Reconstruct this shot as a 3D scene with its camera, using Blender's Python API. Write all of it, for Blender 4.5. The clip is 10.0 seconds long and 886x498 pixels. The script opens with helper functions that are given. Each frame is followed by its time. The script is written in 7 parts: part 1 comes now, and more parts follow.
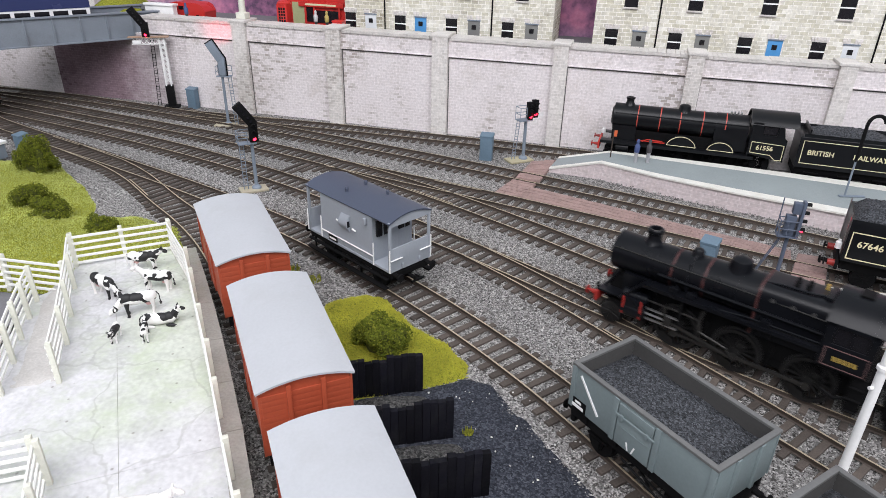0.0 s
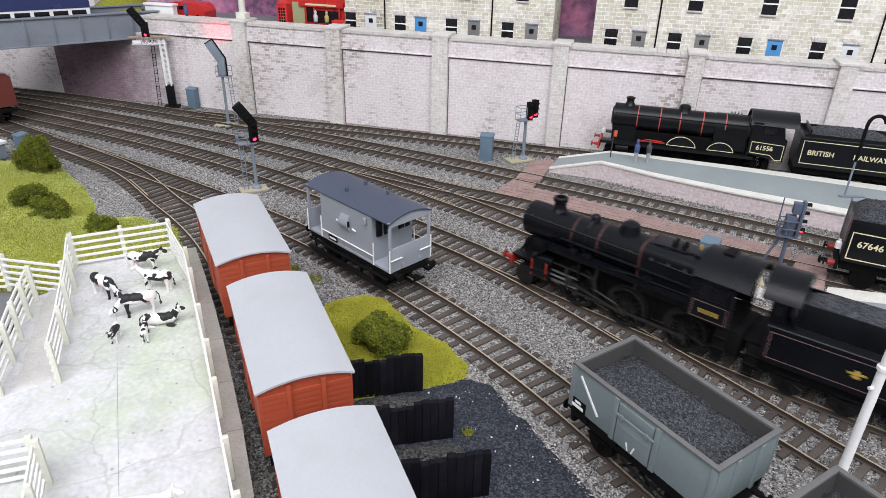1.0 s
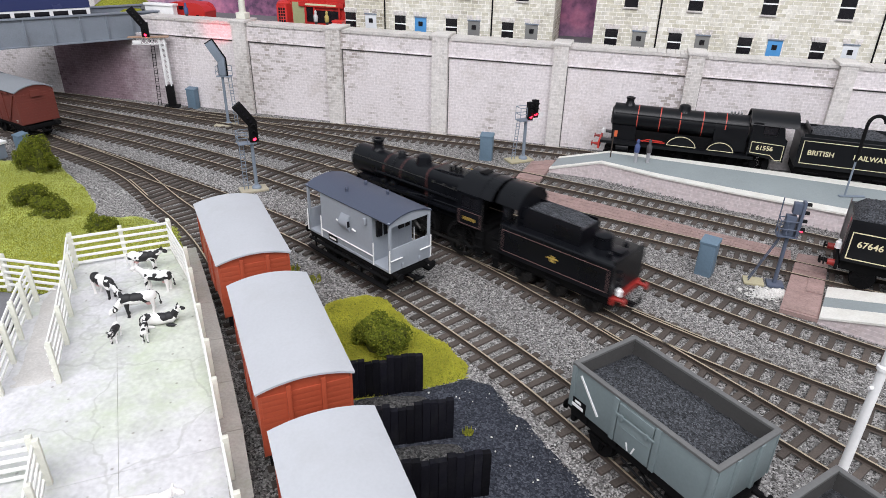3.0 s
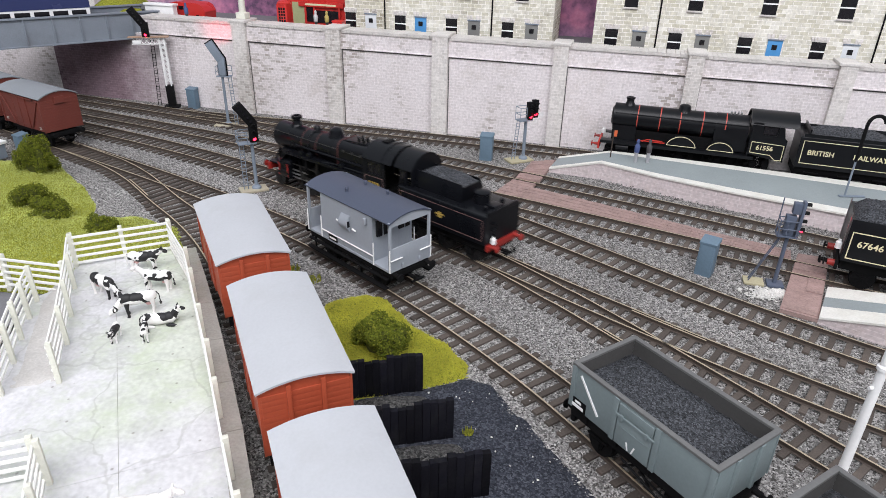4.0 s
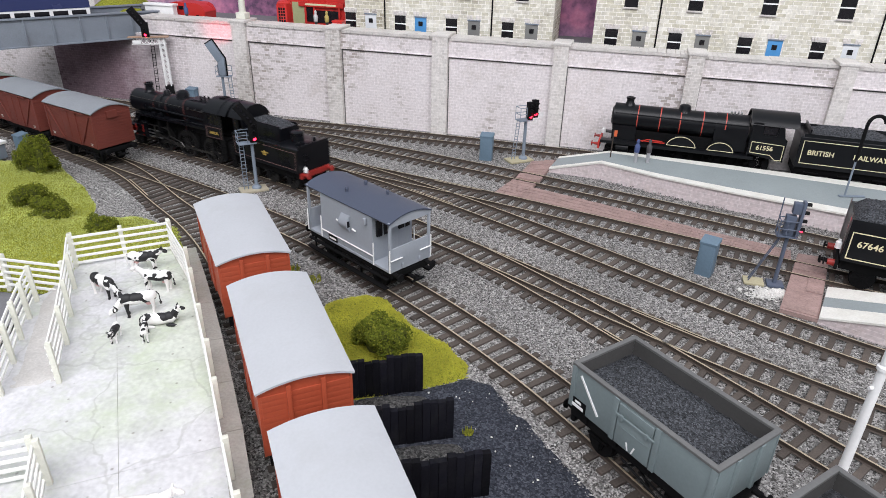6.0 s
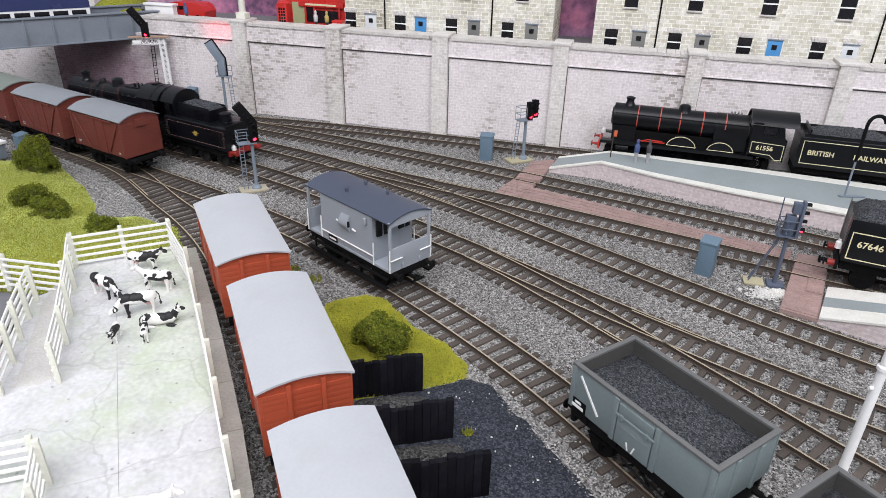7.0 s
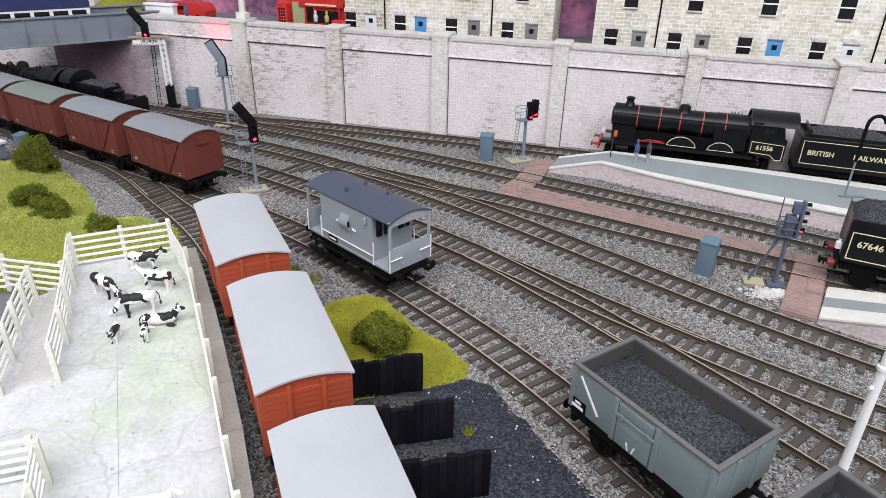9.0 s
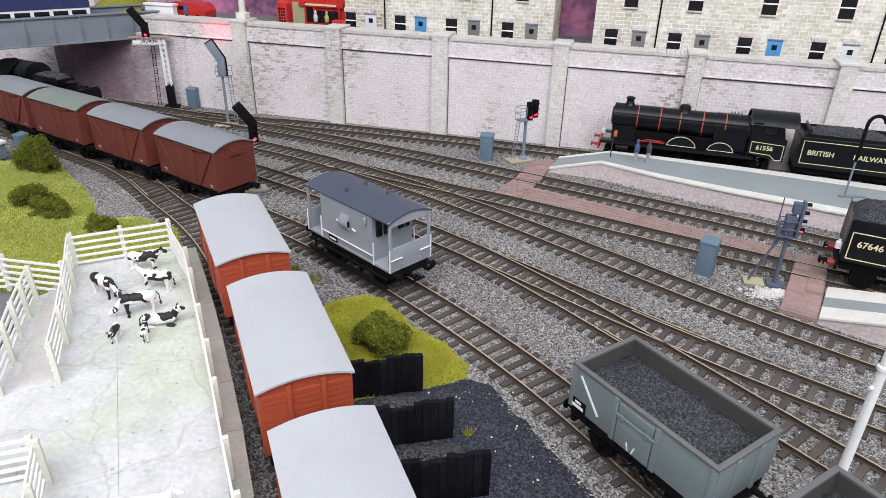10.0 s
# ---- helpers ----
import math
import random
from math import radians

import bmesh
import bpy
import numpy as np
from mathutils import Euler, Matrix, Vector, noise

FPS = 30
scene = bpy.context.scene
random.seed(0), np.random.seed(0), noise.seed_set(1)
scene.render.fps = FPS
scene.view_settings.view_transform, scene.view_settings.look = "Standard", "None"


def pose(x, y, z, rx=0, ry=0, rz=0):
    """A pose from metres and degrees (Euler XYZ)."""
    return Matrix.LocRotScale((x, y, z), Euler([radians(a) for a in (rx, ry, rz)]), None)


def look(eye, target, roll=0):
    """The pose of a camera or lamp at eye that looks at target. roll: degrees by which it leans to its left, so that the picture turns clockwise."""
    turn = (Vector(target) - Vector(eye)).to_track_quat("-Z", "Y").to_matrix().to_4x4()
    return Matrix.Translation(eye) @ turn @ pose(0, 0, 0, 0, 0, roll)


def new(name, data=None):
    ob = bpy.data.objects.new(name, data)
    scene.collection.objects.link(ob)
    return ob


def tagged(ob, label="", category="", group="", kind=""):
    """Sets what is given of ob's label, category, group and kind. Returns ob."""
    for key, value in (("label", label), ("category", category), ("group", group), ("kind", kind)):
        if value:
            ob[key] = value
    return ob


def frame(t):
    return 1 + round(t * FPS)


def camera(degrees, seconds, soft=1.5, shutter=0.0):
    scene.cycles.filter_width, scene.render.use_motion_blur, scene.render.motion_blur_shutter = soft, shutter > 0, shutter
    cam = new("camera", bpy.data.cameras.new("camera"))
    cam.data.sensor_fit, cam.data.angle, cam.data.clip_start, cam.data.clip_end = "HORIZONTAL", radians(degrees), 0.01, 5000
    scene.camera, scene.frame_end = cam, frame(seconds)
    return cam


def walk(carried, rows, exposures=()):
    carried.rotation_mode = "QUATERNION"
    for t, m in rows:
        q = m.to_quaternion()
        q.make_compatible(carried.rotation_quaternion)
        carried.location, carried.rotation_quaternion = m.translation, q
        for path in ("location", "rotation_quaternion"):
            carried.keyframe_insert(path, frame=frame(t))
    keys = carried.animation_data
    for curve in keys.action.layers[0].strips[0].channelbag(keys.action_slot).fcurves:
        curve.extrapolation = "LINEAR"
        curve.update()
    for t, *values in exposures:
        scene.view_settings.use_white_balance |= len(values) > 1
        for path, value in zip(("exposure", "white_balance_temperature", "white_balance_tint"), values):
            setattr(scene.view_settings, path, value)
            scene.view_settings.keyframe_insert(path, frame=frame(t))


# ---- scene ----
cam = camera(68.56, 10.0, soft=0.6, shutter=0.9)
EYE = (0.0, 0.0, 0.182)
EYE_POSE = look(EYE, (0.0, math.cos(radians(27.2)), 0.182 - math.sin(radians(27.2))), 1.4)
walk(cam, [(0.0, EYE_POSE), (10.0, EYE_POSE)])
scene.view_settings.exposure = 0.25

# ---- light: an exhibition hall with rows of white ceiling panels and pale bounced light
world = bpy.data.worlds.new("hall_air")
world.use_nodes = True
scene.world = world
wn = world.node_tree
wbg = wn.nodes["Background"]
wgeo = wn.nodes.new("ShaderNodeTexCoord")
wsep = wn.nodes.new("ShaderNodeSeparateXYZ")
wramp = wn.nodes.new("ShaderNodeValToRGB")
wn.links.new(wgeo.outputs["Generated"], wsep.inputs[0])
wn.links.new(wsep.outputs["Z"], wramp.inputs[0])
wn.links.new(wramp.outputs[0], wbg.inputs[0])
wramp.color_ramp.elements[0].position, wramp.color_ramp.elements[0].color = 0.0, (0.43, 0.44, 0.495, 1)
wramp.color_ramp.elements[1].position, wramp.color_ramp.elements[1].color = 0.7, (0.86, 0.93, 1.0, 1)
wbg.inputs[1].default_value = 0.54
for lx, ly in ((-0.8, -1.0), (0.8, -1.0), (0.0, -0.5)):
    lamp = bpy.data.lights.new("ceiling_panel", "AREA")
    lamp.shape, lamp.size, lamp.size_y = "RECTANGLE", 1.2, 0.6
    lamp.energy, lamp.color = 12.2, (0.97, 0.95, 1.0)
    lo = new("ceiling_panel", lamp)
    lo.matrix_world = look((lx, ly, 1.4), (lx * 0.3, 0.35, 0.0))

# the red light of the signal that faces the wall falls on the parapet
red_lamp = bpy.data.lights.new("signal_lamp", "SPOT")
red_lamp.energy, red_lamp.color = 0.075, (1.0, 0.08, 0.12)
red_lamp.spot_size, red_lamp.spot_blend, red_lamp.shadow_soft_size = radians(42), 0.9, 0.0012
new("signal_lamp", red_lamp).matrix_world = look((-0.2135, 0.616, 0.067), (-0.227, 0.6655, 0.0785))

# ---- building in millimetres
K = 0.001


def box(bm, c, s, bev=0.0, rz=0.0, ry=0.0, rx=0.0):
    m = Matrix.Translation(c) @ Euler((radians(rx), radians(ry), radians(rz))).to_matrix().to_4x4() @ Matrix.Diagonal((*s, 1))
    r = bmesh.ops.create_cube(bm, size=1, matrix=m)
    if bev:
        es = list({e for v in r["verts"] for e in v.link_edges})
        bmesh.ops.bevel(bm, geom=es, offset=bev, segments=2, profile=0.6, affect="EDGES", clamp_overlap=True)
    return bm


def cyl(bm, a, b, r0, r1=None, seg=16, caps=True):
    a, b = Vector(a), Vector(b)
    r1 = r0 if r1 is None else r1
    d = b - a
    m = Matrix.Translation((a + b) / 2) @ d.to_track_quat("Z", "Y").to_matrix().to_4x4()
    bmesh.ops.create_cone(bm, cap_ends=caps, segments=seg, radius1=r0, radius2=r1, depth=d.length, matrix=m)
    return bm


def tube(bm, pts, r, seg=6):
    for a, b in zip(pts, pts[1:]):
        cyl(bm, a, b, r, seg=seg)
    return bm


def prism(bm, poly, axis, lo, hi):
    """A closed outline of (u, v) pairs pushed from lo to hi along an axis: x takes (y, z), y takes (x, z), z takes (x, y)."""
    def at(u, v, w):
        return {"x": (w, u, v), "y": (u, w, v), "z": (u, v, w)}[axis]
    a = [bm.verts.new(at(u, v, lo)) for u, v in poly]
    b = [bm.verts.new(at(u, v, hi)) for u, v in poly]
    n = len(poly)
    fs = [bm.faces.new(a), bm.faces.new(b[::-1])]
    for i in range(n):
        fs.append(bm.faces.new((a[i], b[i], b[(i + 1) % n], a[(i + 1) % n])))
    bmesh.ops.recalc_face_normals(bm, faces=fs)
    return bm


def arc(r, a0, a1, n, cx=0.0, cy=0.0):
    return [(cx + r * math.cos(radians(a0 + (a1 - a0) * i / n)), cy + r * math.sin(radians(a0 + (a1 - a0) * i / n))) for i in range(n + 1)]


def lathe(bm, prof, c=(0, 0, 0), seg=20):
    """Rings of (radius, height) about the upright through c."""
    rings = [[bm.verts.new((c[0] + r * math.cos(2 * math.pi * i / seg), c[1] + r * math.sin(2 * math.pi * i / seg), c[2] + h)) for i in range(seg)] for r, h in prof]
    for p, q in zip(rings, rings[1:]):
        for i in range(seg):
            bm.faces.new((p[i], p[(i + 1) % seg], q[(i + 1) % seg], q[i]))
    bm.faces.new(rings[0][::-1])
    bm.faces.new(rings[-1])
    return bm


def mesh_of(name, bm, material, smooth=35):
    bmesh.ops.scale(bm, vec=(K, K, K), verts=bm.verts)
    me = bpy.data.meshes.new(name)
    bm.to_mesh(me)
    bm.free()
    if material:
        me.materials.append(material)
    if smooth and len(me.polygons):
        me.polygons.foreach_set("use_smooth", [True] * len(me.polygons))
        me.set_sharp_from_angle(angle=radians(smooth))
    return me


def part(name, bm, material, parent, label="", at=None, smooth=35):
    ob = new(name, mesh_of(name, bm, material, smooth))
    ob.parent = parent
    if at is not None:
        ob.matrix_basis = at
    return tagged(ob, label)


def mm(x, y, z=0.0, rx=0, ry=0, rz=0):
    return pose(x * K, y * K, z * K, rx, ry, rz)


def thing(name, m, label, category, group="", kind=""):
    ob = new(name)
    ob.empty_display_size = 0.01
    ob.matrix_basis = m
    return tagged(ob, label, category, group, kind)


def solid(name, bm, material, label, category, group="", kind="", at=None, smooth=35):
    ob = new(name, mesh_of(name, bm, material, smooth))
    if at is not None:
        ob.matrix_basis = at
    return tagged(ob, label, category, group, kind)


def B():
    return bmesh.new()


# ---- materials
def mat(name, col, rough=0.6, metal=0.0, var=0.14, scale=60.0, fine=900.0, bump=0.12, dirt=None, dirt_amount=0.0, spec=0.5, emit=0.0):
    m = bpy.data.materials.new(name)
    m.use_nodes = True
    t = m.node_tree
    nd, lk = t.nodes, t.links
    bs = nd["Principled BSDF"]
    co = nd.new("ShaderNodeTexCoord")
    n1, n2 = nd.new("ShaderNodeTexNoise"), nd.new("ShaderNodeTexNoise")
    n1.inputs["Scale"].default_value, n1.inputs["Detail"].default_value = scale, 5
    n2.inputs["Scale"].default_value, n2.inputs["Detail"].default_value = fine, 3
    for n in (n1, n2):
        lk.new(co.outputs["Object"], n.inputs["Vector"])
    ramp = nd.new("ShaderNodeValToRGB")
    lo = [c * (1 - var) for c in col]
    hi = [min(1, c * (1 + var)) for c in col]
    ramp.color_ramp.elements[0].position, ramp.color_ramp.elements[0].color = 0.3, (*lo, 1)
    ramp.color_ramp.elements[1].position, ramp.color_ramp.elements[1].color = 0.7, (*hi, 1)
    mixf = nd.new("ShaderNodeMath")
    mixf.operation = "MULTIPLY_ADD"
    lk.new(n2.outputs[0], mixf.inputs[0])
    mixf.inputs[1].default_value = 0.5
    half = nd.new("ShaderNodeMath")
    half.operation = "MULTIPLY"
    half.inputs[1].default_value = 0.5
    lk.new(n1.outputs[0], half.inputs[0])
    lk.new(half.outputs[0], mixf.inputs[2])
    lk.new(mixf.outputs[0], ramp.inputs[0])
    out = ramp.outputs[0]
    if dirt:
        n3 = nd.new("ShaderNodeTexNoise")
        n3.inputs["Scale"].default_value, n3.inputs["Detail"].default_value = scale * 0.6, 8
        n3.inputs["Roughness"].default_value = 0.7
        lk.new(co.outputs["Object"], n3.inputs["Vector"])
        r3 = nd.new("ShaderNodeValToRGB")
        r3.color_ramp.elements[0].position, r3.color_ramp.elements[1].position = 0.5, 0.72
        r3.color_ramp.elements[1].color = (dirt_amount, dirt_amount, dirt_amount, 1)
        lk.new(n3.outputs[0], r3.inputs[0])
        mx = nd.new("ShaderNodeMix")
        mx.data_type = "RGBA"
        lk.new(r3.outputs[0], mx.inputs[0])
        lk.new(out, mx.inputs[6])
        mx.inputs[7].default_value = (*dirt, 1)
        out = mx.outputs[2]
    lk.new(out, bs.inputs["Base Color"])
    rr = nd.new("ShaderNodeMapRange")
    rr.inputs["To Min"].default_value, rr.inputs["To Max"].default_value = max(0.05, rough - 0.1), min(1, rough + 0.1)
    lk.new(n1.outputs[0], rr.inputs[0])
    lk.new(rr.outputs[0], bs.inputs["Roughness"])
    bs.inputs["Metallic"].default_value = metal
    bs.inputs["Specular IOR Level"].default_value = spec
    if bump:
        bp = nd.new("ShaderNodeBump")
        bp.inputs["Strength"].default_value, bp.inputs["Distance"].default_value = bump, 0.0006
        lk.new(n2.outputs[0], bp.inputs["Height"])
        lk.new(bp.outputs[0], bs.inputs["Normal"])
    if emit:
        bs.inputs["Emission Color"].default_value, bs.inputs["Emission Strength"].default_value = (*col, 1), emit
    return m


def grains(name, cols, scale, bump=0.6, rough=0.9, big=8.0, bigvar=0.25):
    """Grit: cells of several colours, with a relief of their own and larger stains."""
    m = bpy.data.materials.new(name)
    m.use_nodes = True
    t = m.node_tree
    nd, lk = t.nodes, t.links
    bs = nd["Principled BSDF"]
    bs.inputs["Roughness"].default_value = rough
    bs.inputs["Specular IOR Level"].default_value = 0.25
    co = nd.new("ShaderNodeTexCoord")
    vo = nd.new("ShaderNodeTexVoronoi")
    vo.inputs["Scale"].default_value = scale
    lk.new(co.outputs["Object"], vo.inputs["Vector"])
    sp = nd.new("ShaderNodeSeparateColor")
    lk.new(vo.outputs["Color"], sp.inputs[0])
    ramp = nd.new("ShaderNodeValToRGB")
    ramp.color_ramp.interpolation = "LINEAR"
    el = ramp.color_ramp.elements
    while len(el) < len(cols):
        el.new(0.5)
    for i, c in enumerate(cols):
        el[i].position, el[i].color = i / (len(cols) - 1), (*c, 1)
    lk.new(sp.outputs[0], ramp.inputs[0])
    no = nd.new("ShaderNodeTexNoise")
    no.inputs["Scale"].default_value, no.inputs["Detail"].default_value = big, 6
    lk.new(co.outputs["Object"], no.inputs["Vector"])
    mr = nd.new("ShaderNodeMapRange")
    mr.inputs["From Min"].default_value, mr.inputs["From Max"].default_value = 0.3, 0.7
    mr.inputs["To Min"].default_value, mr.inputs["To Max"].default_value = 1 - bigvar, 1 + bigvar
    lk.new(no.outputs[0], mr.inputs[0])
    mu = nd.new("ShaderNodeVectorMath")
    mu.operation = "SCALE"
    lk.new(ramp.outputs[0], mu.inputs[0])
    lk.new(mr.outputs[0], mu.inputs["Scale"])
    lk.new(mu.outputs[0], bs.inputs["Base Color"])
    bp = nd.new("ShaderNodeBump")
    bp.invert = True
    bp.inputs["Strength"].default_value, bp.inputs["Distance"].default_value = bump, 0.0012
    lk.new(vo.outputs["Distance"], bp.inputs["Height"])
    lk.new(bp.outputs[0], bs.inputs["Normal"])
    return m


def masonry(name, cols, mortar, w, h, stain, stain_amount, rough=0.85, picked=0.8):
    """Printed stone courses: block sizes in metres along the face (x) and up (z)."""
    m = bpy.data.materials.new(name)
    m.use_nodes = True
    t = m.node_tree
    nd, lk = t.nodes, t.links
    bs = nd["Principled BSDF"]
    bs.inputs["Roughness"].default_value = rough
    bs.inputs["Specular IOR Level"].default_value = 0.25
    co = nd.new("ShaderNodeTexCoord")
    sx = nd.new("ShaderNodeSeparateXYZ")
    cx = nd.new("ShaderNodeCombineXYZ")
    lk.new(co.outputs["Object"], sx.inputs[0])
    add = nd.new("ShaderNodeMath")
    lk.new(sx.outputs["X"], add.inputs[0])
    lk.new(sx.outputs["Y"], add.inputs[1])
    lk.new(add.outputs[0], cx.inputs[0])
    lk.new(sx.outputs["Z"], cx.inputs[1])
    br = nd.new("ShaderNodeTexBrick")
    lk.new(cx.outputs[0], br.inputs["Vector"])
    br.inputs["Scale"].default_value = 1.0
    br.inputs["Brick Width"].default_value, br.inputs["Row Height"].default_value = w, h
    br.inputs["Mortar Size"].default_value = h * 0.065
    br.inputs["Mortar Smooth"].default_value = 0.4
    br.inputs["Bias"].default_value = -0.1
    br.inputs["Color1"].default_value, br.inputs["Color2"].default_value = (*cols[0], 1), (*cols[1], 1)
    br.inputs["Mortar"].default_value = (*mortar, 1)
    n1 = nd.new("ShaderNodeTexNoise")
    n1.inputs["Scale"].default_value, n1.inputs["Detail"].default_value, n1.inputs["Roughness"].default_value = 20, 12, 0.82
    lk.new(co.outputs["Object"], n1.inputs["Vector"])
    r1 = nd.new("ShaderNodeValToRGB")
    r1.color_ramp.elements[0].position, r1.color_ramp.elements[1].position = 0.53, 0.7
    r1.color_ramp.elements[1].color = (stain_amount,) * 3 + (1,)
    lk.new(n1.outputs[0], r1.inputs[0])
    mx = nd.new("ShaderNodeMix")
    mx.data_type = "RGBA"
    lk.new(r1.outputs[0], mx.inputs[0])
    lk.new(br.outputs["Color"], mx.inputs[6])
    mx.inputs[7].default_value = (*stain, 1)
    # single stones grimed in loose drifts
    pick = nd.new("ShaderNodeTexBrick")
    lk.new(cx.outputs[0], pick.inputs["Vector"])
    for key in ("Scale", "Brick Width", "Row Height", "Mortar Size", "Mortar Smooth"):
        pick.inputs[key].default_value = br.inputs[key].default_value
    pick.inputs["Color1"].default_value, pick.inputs["Color2"].default_value = (0, 0, 0, 1), (1, 1, 1, 1)
    pick.inputs["Mortar"].default_value = (0, 0, 0, 1)
    st = nd.new("ShaderNodeVectorMath")
    st.operation = "MULTIPLY"
    st.inputs[1].default_value = (1.0, 1.0, 0.55)
    lk.new(co.outputs["Object"], st.inputs[0])
    drift = nd.new("ShaderNodeTexNoise")
    drift.inputs["Scale"].default_value, drift.inputs["Detail"].default_value, drift.inputs["Roughness"].default_value = 17, 6, 0.62
    lk.new(st.outputs[0], drift.inputs["Vector"])
    dr = nd.new("ShaderNodeMapRange")
    dr.interpolation_type = "SMOOTHSTEP"
    dr.inputs["From Min"].default_value, dr.inputs["From Max"].default_value = 0.44, 0.63
    dr.inputs["To Min"].default_value, dr.inputs["To Max"].default_value = 0.06, 1.0
    lk.new(drift.outputs[0], dr.inputs[0])
    pm = nd.new("ShaderNodeMapRange")
    pm.inputs["From Min"].default_value, pm.inputs["From Max"].default_value = 0.3, 0.9
    lk.new(pick.outputs["Color"], pm.inputs[0])
    pf = nd.new("ShaderNodeMath")
    pf.operation = "MULTIPLY"
    lk.new(pm.outputs[0], pf.inputs[0])
    lk.new(dr.outputs[0], pf.inputs[1])
    ps = nd.new("ShaderNodeMath")
    ps.operation = "MULTIPLY"
    ps.inputs[1].default_value = picked
    lk.new(pf.outputs[0], ps.inputs[0])
    grimed = nd.new("ShaderNodeMix")
    grimed.data_type = "RGBA"
    lk.new(ps.outputs[0], grimed.inputs[0])
    lk.new(mx.outputs[2], grimed.inputs[6])
    grimed.inputs[7].default_value = (*[c * 0.7 for c in stain], 1)
    mx = grimed
    n2 = nd.new("ShaderNodeTexNoise")
    n2.inputs["Scale"].default_value, n2.inputs["Detail"].default_value = 500, 3
    lk.new(co.outputs["Object"], n2.inputs["Vector"])
    mr = nd.new("ShaderNodeMapRange")
    mr.inputs["To Min"].default_value, mr.inputs["To Max"].default_value = 0.68, 1.32
    lk.new(n2.outputs[0], mr.inputs[0])
    mu = nd.new("ShaderNodeVectorMath")
    mu.operation = "SCALE"
    lk.new(mx.outputs[2], mu.inputs[0])
    lk.new(mr.outputs[0], mu.inputs["Scale"])
    lk.new(mu.outputs[0], bs.inputs["Base Color"])
    bp = nd.new("ShaderNodeBump")
    bp.inputs["Strength"].default_value, bp.inputs["Distance"].default_value = 0.25, 0.0008
    bp.invert = True
    lk.new(br.outputs["Fac"], bp.inputs["Height"])
    lk.new(bp.outputs[0], bs.inputs["Normal"])
    return m


M = {}
M["ballast"] = grains("grey_ballast", [(0.04, 0.037, 0.034), (0.13, 0.125, 0.12), (0.22, 0.212, 0.205), (0.33, 0.32, 0.31), (0.55, 0.53, 0.51)], 1350)
M["coalground"] = grains("black_coal_dust", [(0.012, 0.013, 0.018), (0.022, 0.025, 0.034), (0.038, 0.042, 0.055), (0.075, 0.08, 0.096)], 1500, bump=0.35)
M["coal"] = grains("coal", [(0.012, 0.0125, 0.014), (0.034, 0.036, 0.041), (0.062, 0.066, 0.075), (0.125, 0.131, 0.145)], 1900, bump=0.55, rough=0.6)
M["bladegreen"] = mat("bank_grass_blade", (0.50, 0.55, 0.16), 0.9, var=0.4, scale=60, fine=1500, bump=0)
M["blade"] = mat("grass_blade", (0.42, 0.405, 0.04), 0.9, var=0.4, scale=60, fine=1500, bump=0)
M["grass"] = grains("static_grass", [(0.17, 0.19, 0.02), (0.31, 0.33, 0.035), (0.45, 0.45, 0.05)], 1600, bump=0.9)
M["stone"] = masonry("pale_stone_wall", ((0.71, 0.66, 0.66), (0.80, 0.75, 0.755)), (0.845, 0.80, 0.805), 0.0056, 0.0026, (0.46, 0.40, 0.345), 0.6, picked=0.78)
M["platwall"] = masonry("stained_platform_stone", ((0.58, 0.50, 0.50), (0.68, 0.60, 0.605)), (0.68, 0.61, 0.61), 0.0056, 0.0026, (0.36, 0.28, 0.25), 0.8, picked=0.3)
M["quoin"] = masonry("pale_stone_pier", ((0.64, 0.605, 0.575), (0.77, 0.74, 0.71)), (0.8, 0.765, 0.74), 0.0052, 0.0025, (0.5, 0.44, 0.39), 0.45)
M["house"] = masonry("cream_stone_house", ((0.60, 0.57, 0.46), (0.88, 0.86, 0.79)), (0.92, 0.9, 0.85), 0.0068, 0.0033, (0.50, 0.45, 0.32), 0.6, picked=0.95)
M["coping"] = mat("pale_coping", (0.62, 0.59, 0.56), 0.85, var=0.2, scale=90)
M["roadway"] = mat("grey_road", (0.16, 0.16, 0.17), 0.9, var=0.2)
M["concrete"] = mat("pale_concrete", (0.605, 0.60, 0.61), 0.85, var=0.2, scale=70, fine=520, bump=0.2, dirt=(0.5, 0.55, 0.42), dirt_amount=0.75)
M["stoneedge"] = mat("dock_edge_stone", (0.40, 0.385, 0.35), 0.9, var=0.2, scale=70, dirt=(0.3, 0.32, 0.22), dirt_amount=0.5)
M["tarmac"] = mat("platform_tarmac", (0.27, 0.305, 0.31), 0.85, var=0.1)
M["platedge"] = mat("white_platform_edge", (0.72, 0.71, 0.66), 0.8, var=0.12, dirt=(0.5, 0.47, 0.4), dirt_amount=0.5)
M["paving"] = mat("red_brick_paving", (0.325, 0.225, 0.205), 0.9, var=0.3, scale=120)
M["sleeper"] = mat("dark_brown_sleeper", (0.082, 0.066, 0.056), 0.85, var=0.3, scale=150, fine=1500, bump=0.3)
M["railside"] = mat("rusty_rail", (0.052, 0.038, 0.029), 0.75, var=0.25)
M["railtop"] = mat("worn_rail_head", (0.47, 0.40, 0.285), 0.48, 0.3, var=0.15)
M["vanred"] = mat("bauxite_orange", (0.375, 0.068, 0.029), 0.55, var=0.08, bump=0.06)
M["vanbrown"] = mat("weathered_bauxite", (0.145, 0.03, 0.02), 0.65, var=0.15, dirt=(0.1, 0.035, 0.025), dirt_amount=0.6)
